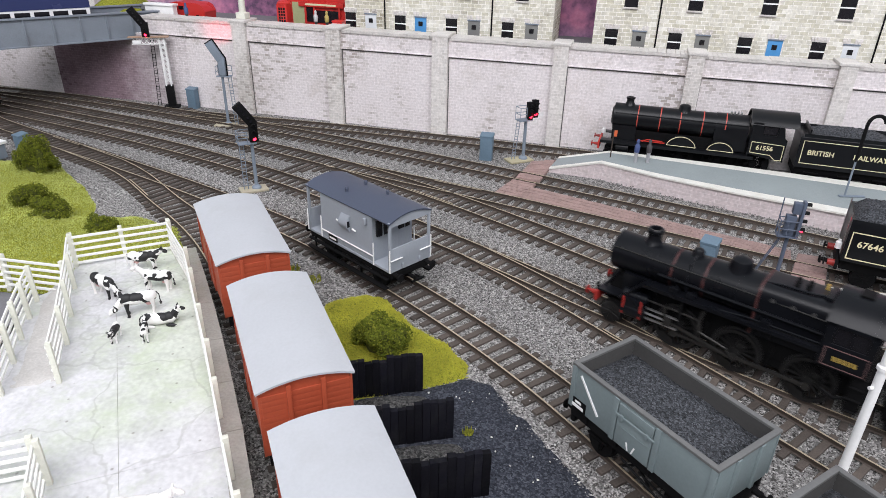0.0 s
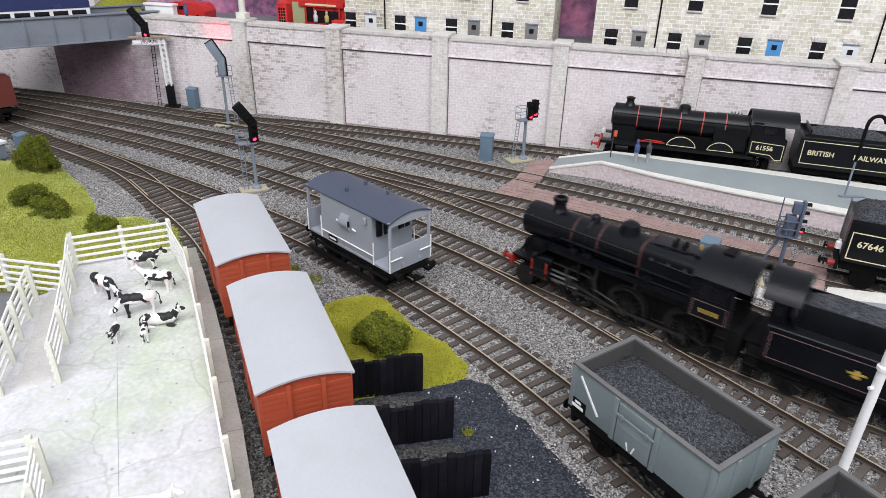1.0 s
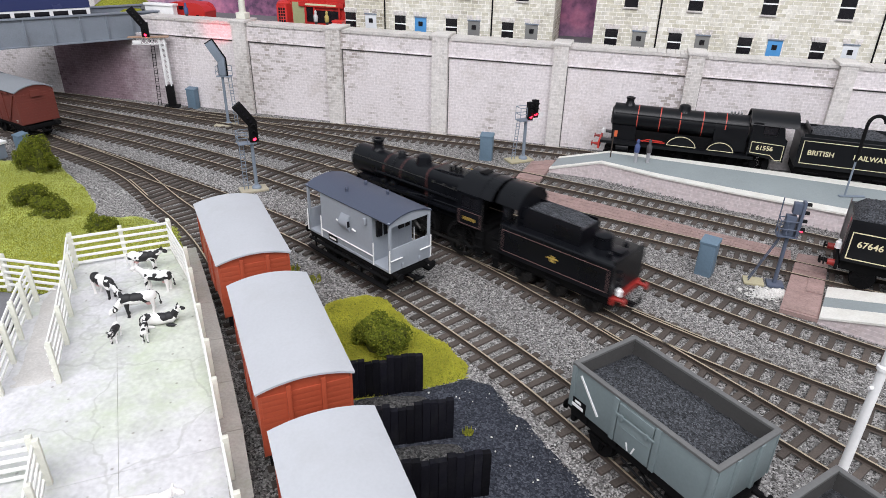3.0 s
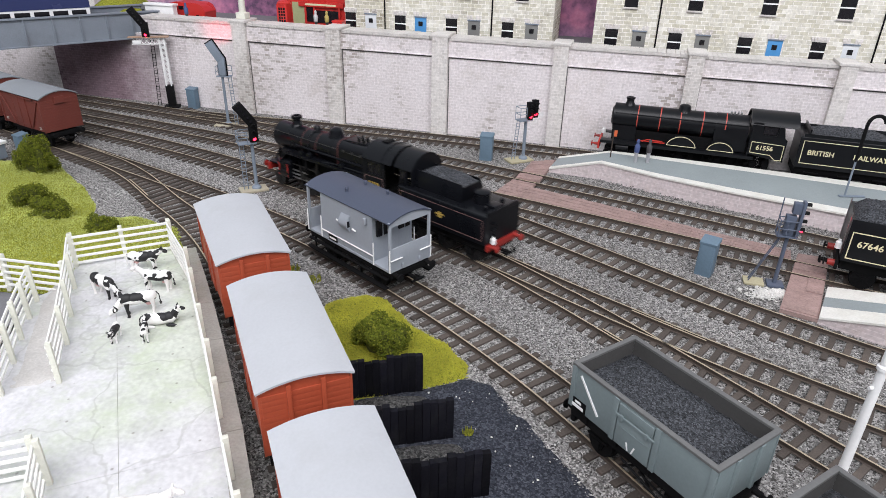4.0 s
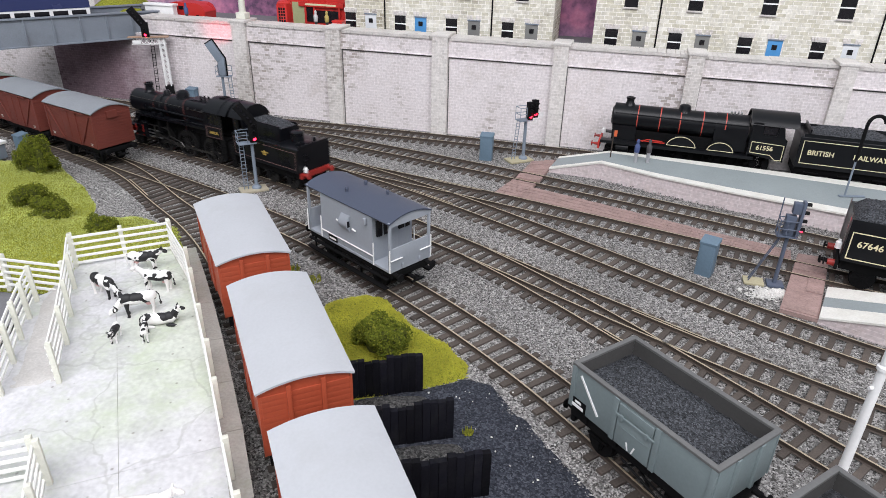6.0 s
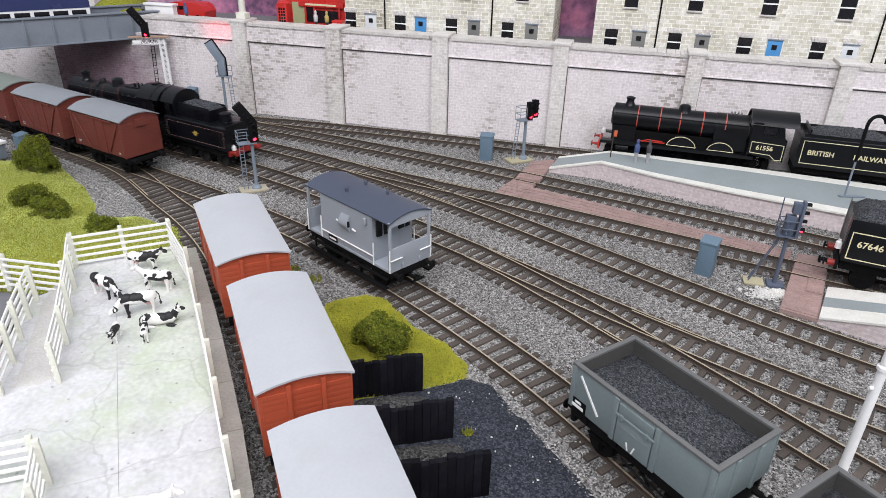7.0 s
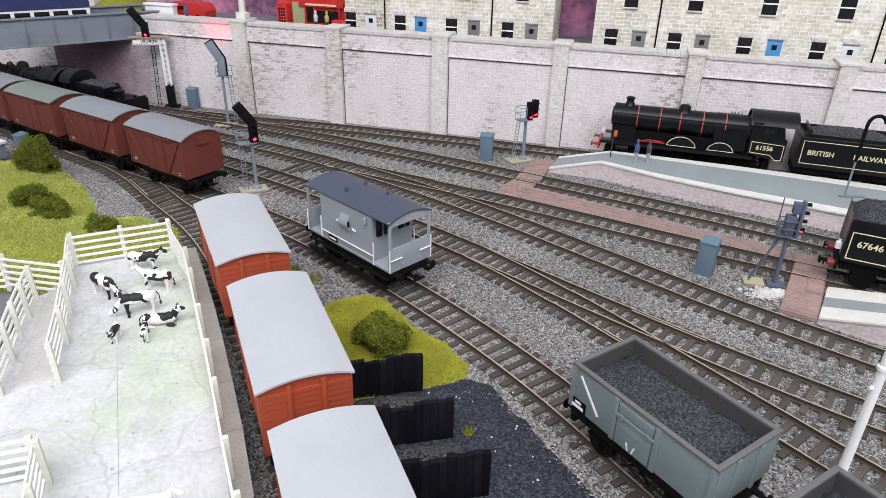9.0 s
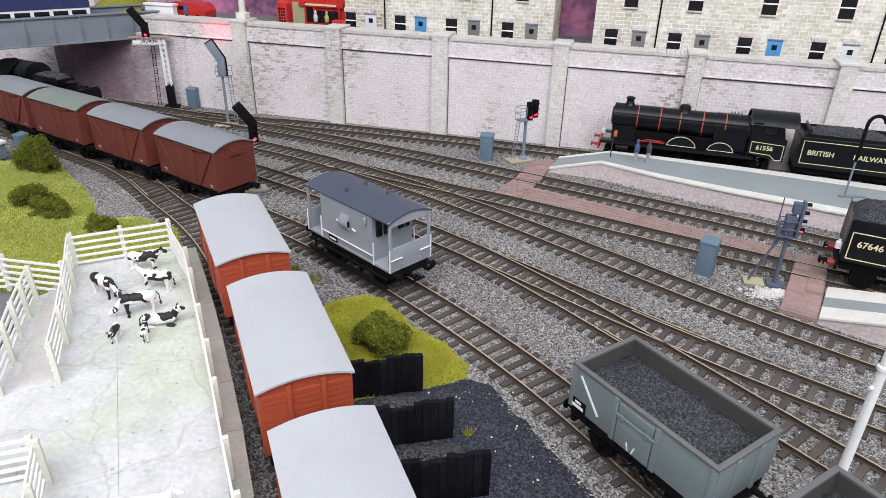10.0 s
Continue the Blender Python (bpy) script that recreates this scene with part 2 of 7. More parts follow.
M["roofpale"] = mat("pale_grey_roof", (0.46, 0.472, 0.495), 0.7, var=0.05, bump=0.04, dirt=(0.38, 0.38, 0.38), dirt_amount=0.4)
M["roofgrey"] = mat("mid_grey_roof", (0.24, 0.255, 0.275), 0.65, var=0.12, dirt=(0.2, 0.2, 0.2), dirt_amount=0.4)
M["roofgreen"] = mat("green_grey_roof", (0.2, 0.225, 0.2), 0.65, var=0.12)
M["roofblue"] = mat("dark_blue_grey_roof", (0.06, 0.072, 0.108), 0.5, var=0.08, bump=0.04)
M["bvgrey"] = mat("freight_grey", (0.33, 0.36, 0.40), 0.55, var=0.05, bump=0.04)
M["mingrey"] = mat("wagon_grey_green", (0.19, 0.235, 0.24), 0.55, var=0.08, bump=0.05)
M["minrim"] = mat("wagon_rim", (0.13, 0.13, 0.128), 0.6, var=0.12)
M["mindark"] = mat("wagon_inside", (0.062, 0.06, 0.058), 0.7, var=0.15)
M["black"] = mat("black_frame", (0.005, 0.005, 0.0055), 0.7, var=0.3, spec=0.14)
M["locoblack"] = mat("satin_black", (0.005, 0.0055, 0.0075), 0.3, var=0.3, scale=40, bump=0.05, dirt=(0.009, 0.009, 0.0095), dirt_amount=0.5, spec=0.24)
M["locoblue"] = mat("clean_black", (0.005, 0.0055, 0.007), 0.36, var=0.2, bump=0.02, spec=0.28)
M["wheel"] = mat("oily_wheel_black", (0.010, 0.0098, 0.010), 0.42, var=0.3, spec=0.45)
M["rod"] = mat("oily_rod_steel", (0.07, 0.068, 0.066), 0.36, 0.8, var=0.2)
M["dullred"] = mat("grimy_buffer_red", (0.3, 0.02, 0.015), 0.5, var=0.2)
M["steel"] = mat("rod_steel", (0.45, 0.45, 0.46), 0.35, 0.9, var=0.1)
M["white"] = mat("white_paint", (0.86, 0.86, 0.85), 0.6, var=0.05, bump=0.03)
M["fence"] = mat("cream_white_fence", (0.84, 0.84, 0.80), 0.65, var=0.06, bump=0.04)
M["post"] = mat("cream_post", (0.72, 0.72, 0.63), 0.7, var=0.1)
M["red"] = mat("buffer_red", (0.5, 0.03, 0.02), 0.45, var=0.1)
M["paleline"] = mat("pale_worn_lining", (0.17, 0.10, 0.095), 0.5, var=0.2, bump=0)
M["cream"] = mat("cream_line", (0.72, 0.66, 0.42), 0.5, var=0.05, bump=0)
M["dullline"] = mat("faded_lining", (0.07, 0.023, 0.022), 0.5, var=0.1, bump=0)
M["redline"] = mat("red_line", (0.45, 0.06, 0.04), 0.5, var=0.05, bump=0)
M["brass"] = mat("gilt", (0.6, 0.42, 0.1), 0.4, 0.3, var=0.15)
M["siggrey"] = mat("signal_grey", (0.2, 0.24, 0.29), 0.55, var=0.1)
M["sigdark"] = mat("signal_dark_blue_grey", (0.085, 0.105, 0.15), 0.55, var=0.12)
M["boxblue"] = mat("cabinet_blue_grey", (0.125, 0.19, 0.25), 0.6, var=0.1)
M["girder"] = mat("girder_grey", (0.2, 0.228, 0.265), 0.55, var=0.14, scale=45, dirt=(0.13, 0.14, 0.15), dirt_amount=0.6)
M["pilewood"] = mat("tarred_sleeper_wall", (0.005, 0.005, 0.008), 0.75, var=0.4, scale=200, bump=0.3, dirt=(0.03, 0.03, 0.03), dirt_amount=0.3, spec=0.15)
M["glow"] = mat("lit_red_lens", (1.0, 0.005, 0.014), 0.3, emit=30.0, bump=0)
M["dark"] = mat("window_dark", (0.008, 0.0075, 0.01), 0.25, var=0.1, bump=0)
M["blue"] = mat("door_blue", (0.08, 0.3, 0.62), 0.5, var=0.06)
M["doorgrey"] = mat("door_grey", (0.2, 0.2, 0.19), 0.6, var=0.1)
M["doorwhite"] = mat("door_white", (0.72, 0.74, 0.76), 0.5, var=0.06)
M["busred"] = mat("bus_red", (0.55, 0.03, 0.025), 0.3, var=0.05, bump=0)
M["busblue"] = mat("bus_blue", (0.03, 0.04, 0.12), 0.25, var=0.05, bump=0)
M["leaf"] = mat("foliage_core_shade", (0.062, 0.072, 0.009), 0.95, var=0.4, scale=300, fine=1200, bump=0.3)
M["cowwhite"] = mat("cow_white", (0.82, 0.8, 0.78), 0.6, var=0.05)
M["backscene"] = grains("painted_sky", [(0.1, 0.1, 0.17), (0.3, 0.22, 0.36)], 30)
M["sootshade"] = masonry("shaded_sooty_stone", ((0.60, 0.55, 0.55), (0.80, 0.75, 0.76)), (0.88, 0.83, 0.84), 0.0056, 0.0026, (0.42, 0.34, 0.33), 0.75)
# dark pier joints, and the painted shadow line below the parapet
M["grimeshade"] = mat("grimed_joint_and_shade", (0.13, 0.12, 0.115), 0.9, var=0.3, scale=200)


def shaded_smoked(m):
    """Mauve smoke stain and bridge shade, painted into the stone, that thin out along the wall, with a ragged edge."""
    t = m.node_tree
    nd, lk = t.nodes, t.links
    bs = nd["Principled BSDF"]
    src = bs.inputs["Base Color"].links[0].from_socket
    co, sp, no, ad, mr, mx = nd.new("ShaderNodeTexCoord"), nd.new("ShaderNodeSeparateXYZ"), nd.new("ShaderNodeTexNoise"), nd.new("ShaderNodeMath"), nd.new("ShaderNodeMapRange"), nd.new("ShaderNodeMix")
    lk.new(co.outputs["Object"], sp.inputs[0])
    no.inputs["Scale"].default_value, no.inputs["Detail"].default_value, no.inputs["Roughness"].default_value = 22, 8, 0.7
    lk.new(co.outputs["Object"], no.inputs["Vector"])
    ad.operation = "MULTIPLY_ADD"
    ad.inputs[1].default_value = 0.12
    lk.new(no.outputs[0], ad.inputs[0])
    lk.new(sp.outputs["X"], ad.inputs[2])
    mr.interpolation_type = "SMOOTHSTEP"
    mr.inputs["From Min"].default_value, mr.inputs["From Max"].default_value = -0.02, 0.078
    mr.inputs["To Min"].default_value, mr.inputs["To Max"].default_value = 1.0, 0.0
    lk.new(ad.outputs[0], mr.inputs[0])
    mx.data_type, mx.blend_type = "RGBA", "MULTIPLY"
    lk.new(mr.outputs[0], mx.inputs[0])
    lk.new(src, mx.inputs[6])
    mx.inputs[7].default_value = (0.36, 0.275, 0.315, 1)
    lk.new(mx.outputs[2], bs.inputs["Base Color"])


shaded_smoked(M["sootshade"])


def painted_sky(m):
    """Dusk clouds in mauve, slate and rose, soft and large."""
    t = m.node_tree
    nd, lk = t.nodes, t.links
    nd.clear()
    out, bs, co = nd.new("ShaderNodeOutputMaterial"), nd.new("ShaderNodeBsdfPrincipled"), nd.new("ShaderNodeTexCoord")
    n1, n2, ra, rb, mx = nd.new("ShaderNodeTexNoise"), nd.new("ShaderNodeTexNoise"), nd.new("ShaderNodeValToRGB"), nd.new("ShaderNodeValToRGB"), nd.new("ShaderNodeMix")
    n1.inputs["Scale"].default_value, n1.inputs["Detail"].default_value, n1.inputs["Roughness"].default_value = 34, 7, 0.62
    n2.inputs["Scale"].default_value, n2.inputs["Detail"].default_value = 5, 3
    for n in (n1, n2):
        lk.new(co.outputs["Object"], n.inputs["Vector"])
    cols = ((0.36, (0.11, 0.11, 0.18)), (0.47, (0.34, 0.26, 0.40)), (0.55, (0.52, 0.36, 0.50)), (0.66, (0.62, 0.52, 0.66)))
    el = ra.color_ramp.elements
    el.new(0.5), el.new(0.6)
    for e, (p, c) in zip(el, cols):
        e.position, e.color = p, (*c, 1)
    lk.new(n1.outputs[0], ra.inputs[0])
    rb.color_ramp.elements[0].position, rb.color_ramp.elements[1].position = 0.42, 0.56
    lk.new(n2.outputs[0], rb.inputs[0])
    mx.data_type, mx.blend_type = "RGBA", "MULTIPLY"
    lk.new(rb.outputs[0], mx.inputs[0])
    lk.new(ra.outputs[0], mx.inputs[6])
    mx.inputs[7].default_value = (1.0, 0.55, 0.64, 1)
    lk.new(mx.outputs[2], bs.inputs["Base Color"])
    bs.inputs["Roughness"].default_value = 0.9
    lk.new(bs.outputs[0], out.inputs[0])


painted_sky(M["backscene"])


def stained_concrete(m):
    """Adds hairline cracks, dark specks and faint green stains to the plain concrete."""
    t = m.node_tree
    nd, lk = t.nodes, t.links
    bs = nd["Principled BSDF"]
    src = bs.inputs["Base Color"].links[0].from_socket
    co = nd.new("ShaderNodeTexCoord")
    warp = nd.new("ShaderNodeTexNoise")
    warp.inputs["Scale"].default_value, warp.inputs["Detail"].default_value = 40, 4
    lk.new(co.outputs["Object"], warp.inputs["Vector"])
    ws, wa = nd.new("ShaderNodeVectorMath"), nd.new("ShaderNodeVectorMath")
    ws.operation = "SCALE"
    ws.inputs["Scale"].default_value = 0.03
    lk.new(warp.outputs["Color"], ws.inputs[0])
    lk.new(co.outputs["Object"], wa.inputs[0])
    lk.new(ws.outputs[0], wa.inputs[1])
    for feat, scale, lo, hi, vec, col, amount in (("DISTANCE_TO_EDGE", 17, 0.004, 0.012, wa, (0.38, 0.38, 0.36), 0.4), ("F1", 150, 0.05, 0.11, None, (0.25, 0.24, 0.22), 0.7)):
        v, r, x = nd.new("ShaderNodeTexVoronoi"), nd.new("ShaderNodeMapRange"), nd.new("ShaderNodeMix")
        v.feature = feat
        v.inputs["Scale"].default_value = scale
        lk.new(vec.outputs[0] if vec else co.outputs["Object"], v.inputs["Vector"])
        r.inputs["From Min"].default_value, r.inputs["From Max"].default_value = lo, hi
        r.inputs["To Min"].default_value, r.inputs["To Max"].default_value = amount, 0.0
        lk.new(v.outputs["Distance"], r.inputs[0])
        x.data_type = "RGBA"
        lk.new(r.outputs[0], x.inputs[0])
        lk.new(src, x.inputs[6])
        x.inputs[7].default_value = (*col, 1)
        src = x.outputs[2]
    g1, gr, gx = nd.new("ShaderNodeTexNoise"), nd.new("ShaderNodeValToRGB"), nd.new("ShaderNodeMix")
    g1.inputs["Scale"].default_value, g1.inputs["Detail"].default_value = 11, 5
    lk.new(co.outputs["Object"], g1.inputs["Vector"])
    gr.color_ramp.elements[0].position, gr.color_ramp.elements[1].position = 0.52, 0.6
    gr.color_ramp.elements[1].color = (0.65, 0.65, 0.65, 1)
    lk.new(g1.outputs[0], gr.inputs[0])
    gx.data_type, gx.blend_type = "RGBA", "MULTIPLY"
    lk.new(gr.outputs[0], gx.inputs[0])
    lk.new(src, gx.inputs[6])
    gx.inputs[7].default_value = (0.92, 1.0, 0.80, 1)
    lk.new(gx.outputs[2], bs.inputs["Base Color"])


stained_concrete(M["concrete"])


def leaf_clump():
    """Foliage whose clumps each have a tone of their own."""
    m = bpy.data.materials.new("foliage_clump")
    m.use_nodes = True
    t = m.node_tree
    ge, ra = t.nodes.new("ShaderNodeNewGeometry"), t.nodes.new("ShaderNodeValToRGB")
    t.links.new(ge.outputs["Random Per Island"], ra.inputs[0])
    el = ra.color_ramp.elements
    el.new(0.45), el.new(0.8)
    for e, c in zip(el, ((0.068, 0.085, 0.01), (0.115, 0.14, 0.014), (0.17, 0.19, 0.02), (0.24, 0.25, 0.03))):
        e.color = (*c, 1)
    t.links.new(ra.outputs[0], t.nodes["Principled BSDF"].inputs["Base Color"])
    t.nodes["Principled BSDF"].inputs["Roughness"].default_value = 0.9
    t.nodes["Principled BSDF"].inputs["Specular IOR Level"].default_value = 0.2
    return m


M["clump"] = leaf_clump()


# ---- track geometry: centre lines, rail top at height 0
class Line:
    def __init__(self, pts):
        pts = [Vector((*p, 0)) for p in pts]
        pts = [pts[0] * 2 - pts[1]] + pts + [pts[-1] * 2 - pts[-2]]
        out = []
        for i in range(1, len(pts) - 2):
            a, b, c, d = pts[i - 1:i + 3]
            for k in range(12):
                t = k / 12
                out.append(0.5 * ((2 * b) + (c - a) * t + (2 * a - 5 * b + 4 * c - d) * t * t + (3 * b - a - 3 * c + d) * t ** 3))
        out.append(pts[-2])
        self.p = out
        self.s = [0.0]
        for a, b in zip(out, out[1:]):
            self.s.append(self.s[-1] + (b - a).length)
        self.length = self.s[-1]

    def at(self, s):
        """Place and heading in degrees at s millimetres along; straight on past the ends."""
        xs, ys = [v.x for v in self.p], [v.y for v in self.p]
        if s < 0 or s > self.length:
            a, b = (self.p[0], self.p[1]) if s < 0 else (self.p[-2], self.p[-1])
            u = (b - a).normalized()
            q = a + u * s if s < 0 else b + u * (s - self.length)
            return q.x, q.y, math.degrees(math.atan2(u.y, u.x))
        i = min(max(1, int(np.searchsorted(self.s, s))), len(self.p) - 1)
        f = (s - self.s[i - 1]) / max(1e-6, self.s[i] - self.s[i - 1])
        q = self.p[i - 1].lerp(self.p[i], f)
        j, k = max(0, i - 2), min(len(self.p) - 1, i + 1)
        u = self.p[k] - self.p[j]
        return q.x, q.y, math.degrees(math.atan2(u.y, u.x))

    def near(self, x, y):
        return min((v.x - x) ** 2 + (v.y - y) ** 2 for v in self.p) ** 0.5


YARD = Line([(-513, 663), (-433.3, 601.9), (-376.8, 564.3), (-319.1, 528.1), (-261.3, 492.2), (-204.1, 455.5), (-148.4, 417.0), (-95.0, 375.8), (-44.4, 331.3), (2.6, 282.6), (45.6, 229.2), (84.0, 170.4), (117, 118), (160, 45)])
DOCK = Line([(-319.3, 527.8), (-291.0, 508.8), (-261.3, 488), (-232, 461), (-199.5, 424.0), (-170, 392), (-145.3, 360.6), (-122, 324), (-101.2, 288), (-80, 247), (-59.3, 204), (-40, 162), (-21.8, 120), (5, 58)])
MAIN = Line([(-620, 727), (-547, 690.5), (-460.7, 647.4), (-401.5, 618.0), (-341.8, 589.5), (-282.4, 560.4), (-224.4, 529.6), (-168.1, 496.3), (-113.9, 460.1), (-61.8, 421.1), (-11.5, 379.7), (37.5, 336.4), (86.0, 292.5), (135.2, 249.5), (186.3, 209.1), (240, 172), (330, 118)])
BRANCH = Line([(19.1, 352.4), (28.4, 342.9), (38.6, 332.1), (50.7, 318.5), (62.9, 303.8), (70.8, 295.2), (101.9, 255.4), (132.0, 215.5), (162.0, 175.6), (200, 125)])
RELIEF = Line([(-520, 700), (-420, 662), (-333.1, 623.4), (-264.6, 593.5), (-196.7, 562.9), (-131.1, 529.0), (-68.7, 490.5), (-10.0, 447.1), (45.7, 399.3), (99.5, 348.8), (153.3, 298.3), (209.8, 251.7), (270, 208), (400, 120)])
LOOP = Line([(-91.8, 504), (-23.6, 470.1), (42.5, 435.9), (107.4, 399.5), (172.1, 362.9), (237.6, 327.6), (300, 296), (420, 236)])
BAY = Line([(-520, 722), (-430, 700), (-357.1, 675.1), (-293.4, 650.7), (-230.5, 624.9), (-168.2, 597.8), (-106.6, 569.5), (-45.5, 539.9), (14.9, 509.2), (74.8, 477.3), (134.2, 444.4), (193.0, 410.4), (251.3, 375.4), (340, 322), (430, 268)])
WALLSIDE = Line([(-262, 640), (-188.4, 624.0), (-114.3, 607.0), (-40.5, 588.4), (32.8, 568.3), (105.7, 546.7), (200, 517), (330, 473), (482, 420)])
LINES = [("yard", YARD), ("dock", DOCK), ("main", MAIN), ("branch", BRANCH), ("relief", RELIEF), ("loop", LOOP), ("bay", BAY), ("wallside", WALLSIDE)]


def rail_mesh(line, off, s0=0.0, s1=None):
    bm = B()
    prof = [(-0.8, -2.4), (0.8, -2.4), (0.25, -1.8), (0.25, -0.7), (0.42, -0.45), (0.42, 0.0), (-0.42, 0.0), (-0.42, -0.45), (-0.25, -0.7), (-0.25, -1.8)]
    rings, s = [], s0
    while s <= (s1 or line.length):
        x, y, h = line.at(s)
        nx, ny = -math.sin(radians(h)), math.cos(radians(h))
        rings.append([bm.verts.new((x + nx * (off + u), y + ny * (off + u), v)) for u, v in prof])
        s += 8
    n = len(prof)
    for a, b in zip(rings, rings[1:]):
        for i in range(n):
            f = bm.faces.new((a[i], b[i], b[(i + 1) % n], a[(i + 1) % n]))
            f.material_index = 1 if i == 5 else 0
    bm.faces.new(rings[0])
    bm.faces.new(rings[-1][::-1])
    bmesh.ops.recalc_face_normals(bm, faces=bm.faces)
    return bm


def side_of(line, s, other):
    """How far the other line lies beside this one at s: its distance, and +1 where it lies to the left."""
    x, y, h = line.at(s)
    q = min(other.p, key=lambda v: (v.x - x) ** 2 + (v.y - y) ** 2)
    left = -math.sin(radians(h)) * (q.x - x) + math.cos(radians(h)) * (q.y - y)
    return math.hypot(q.x - x, q.y - y), 1 if left > 0 else -1


def check_rails(tr, line, other):
    """Short guard rails inside the outer running rail, opposite the crossing nose."""
    ss = [k * 4.0 for k in range(int(line.length / 4))]
    hit = min(ss, key=lambda k: abs(side_of(line, k, other)[0] - 16.6))
    _, sg = side_of(line, hit, other)
    r = part("check_rail", rail_mesh(line, -sg * 6.9, max(0, hit - 22), hit + 22), M["railside"], tr, "short guard rail", smooth=0)
    r.data.materials.append(M["railtop"])


def build_tracks():
    sleeper = mesh_of("sleeper", box(B(), (0, 0, -3.05), (3.0, 30, 1.5), 0.2), M["sleeper"])
    turnouts = ((MAIN, BRANCH), (RELIEF, LOOP), (YARD, DOCK), (BAY, WALLSIDE))
    for i, (nm, line) in enumerate(LINES):
        tr = thing("railway_track", mm(0, 0), "rusty steel rails on dark brown wooden sleepers in grey ballast", "railway track", "tracks of the yard", "structure")
        for off in (-8.7, 8.7):
            r = part("rail", rail_mesh(line, off), M["railside"], tr, smooth=0)
            r.data.materials.append(M["railtop"])
        for pair in turnouts:
            if line in pair:
                check_rails(tr, line, pair[1 - pair.index(line)])
        s = 3.0
        while s < line.length:
            x, y, h = line.at(s)
            pitch = 7.5
            if -480 < x < 420 and y > 60 and not any(other.near(x, y) < 25 for _, other in LINES[:i]):
                low, high = -15.0, 15.0
                for _, other in LINES[i + 1:]:
                    d, sg = side_of(line, s, other)
                    if d < 25.5:
                        pitch = 6.6
                        low, high = (min(low, -15 - d), high) if sg < 0 else (low, max(high, 15 + d))
                ob = new("sleeper", sleeper)
                ob.parent = tr
                ob.matrix_basis = mm(x, y, random.uniform(-0.12, 0.05), 0, 0, h + random.uniform(-1.2, 1.2)) @ Matrix.Translation((0, (low + high) / 2 * K, 0)) @ Matrix.Diagonal((1, (high - low) / 30, 1, 1))
            s += pitch + random.uniform(-0.25, 0.25)


# ---- ground
def build_ground():
    bm = B()
    bmesh.ops.create_grid(bm, x_segments=60, y_segments=50, size=1, matrix=Matrix.Translation((0, 400, -3.6)) @ Matrix.Diagonal((1300, 900, 1, 1)))
    for v in bm.verts:
        v.co.z += 0.5 * noise.noise(v.co * 0.02)
    solid("ground", bm, M["ballast"], "grey granite ballast spread over the whole railway yard", "ground", kind="structure")


def patch(name, pts, z, material, label, category, rise=0.0, jag=1.5, step=4.0, kind="structure", bumpy=0.5, fall=7.0):
    """A ground cover with an uneven rim, thin at the rim and up to rise high inside."""
    ring = []
    n = len(pts)
    for i in range(n):
        a, b = Vector((*pts[i], 0)), Vector((*pts[(i + 1) % n], 0))
        k = max(1, int((b - a).length / step))
        for j in range(k):
            q = a.lerp(b, j / k)
            q += Vector((noise.noise(q * 0.11), noise.noise(q * 0.11 + Vector((9, 4, 2))), 0)) * jag
            ring.append((q.x, q.y))
    bm = B()
    vs = [bm.verts.new((x, y, 0)) for x, y in ring]
    f = bm.faces.new(vs)
    if f.normal.z < 0:
        f.normal_flip()
    bm.normal_update()
    bmesh.ops.triangulate(bm, faces=bm.faces[:])
    for _ in range(3):
        long = [e for e in bm.edges if e.calc_length() > step * 1.6]
        if not long:
            break
        bmesh.ops.subdivide_edges(bm, edges=long, cuts=1)
        bmesh.ops.triangulate(bm, faces=bm.faces[:])
    segs = [(Vector(ring[i]), Vector(ring[(i + 1) % len(ring)])) for i in range(len(ring))]
    for v in bm.verts:
        q = Vector((v.co.x, v.co.y))
        d = 1e9
        for a, b in segs:
            ab = b - a
            t = max(0, min(1, (q - a).dot(ab) / max(1e-9, ab.dot(ab))))
            d = min(d, (q - a - ab * t).length)
        k = min(1, d / fall)
        v.co.z = z - 1.2 + (1.2 + bumpy * noise.noise(v.co * 0.08)) * min(1, d / 1.5) + rise * k * (2 - k)
    bmesh.ops.recalc_face_normals(bm, faces=bm.faces)
    if sum(f.normal.z for f in bm.faces) < 0:
        bmesh.ops.reverse_faces(bm, faces=bm.faces)
    return solid(name, bm, material, label, category, kind=kind, smooth=80)


build_ground()
build_tracks()
patch("grass_bank", [(-450, 500), (-356.7, 496), (-311, 493), (-290, 470), (-267, 447), (-244, 417), (-234, 394), (-205, 396), (-172, 380), (-155, 345), (-150, 322), (-200, 305), (-235, 285), (-330, 290), (-450, 330)], -2.6, M["grass"], "yellow-green static grass on the bank beside the dock", "grass", rise=9, fall=45)
patch("grass_patch", [(-72, 265), (-61, 292), (-52, 299), (-40.6, 303), (-27.7, 296), (-14.5, 275), (2.8, 259), (12.8, 243), (11.8, 234), (-7, 226), (-38, 217), (-55, 235)], -2.4, M["grass"], "yellow-green static grass patch with a bush", "grass", rise=1.5)
patch("coal_yard", [(-38, 219), (-7, 226), (12, 234), (23, 230), (30.7, 215), (41.8, 198.6), (50.5, 182), (62, 160), (85, 120), (110, 80), (20, 80), (0, 130), (-20, 175)], -2.5, M["coalground"], "black coal dust and grit covering the coal yard", "coal yard", bumpy=0.4)

# ---- the retaining wall: its own frame runs along the face
WALL = mm(-282, 681, 0, 0, 0, -15.653)
TOWN = (0.9629, -0.2698)


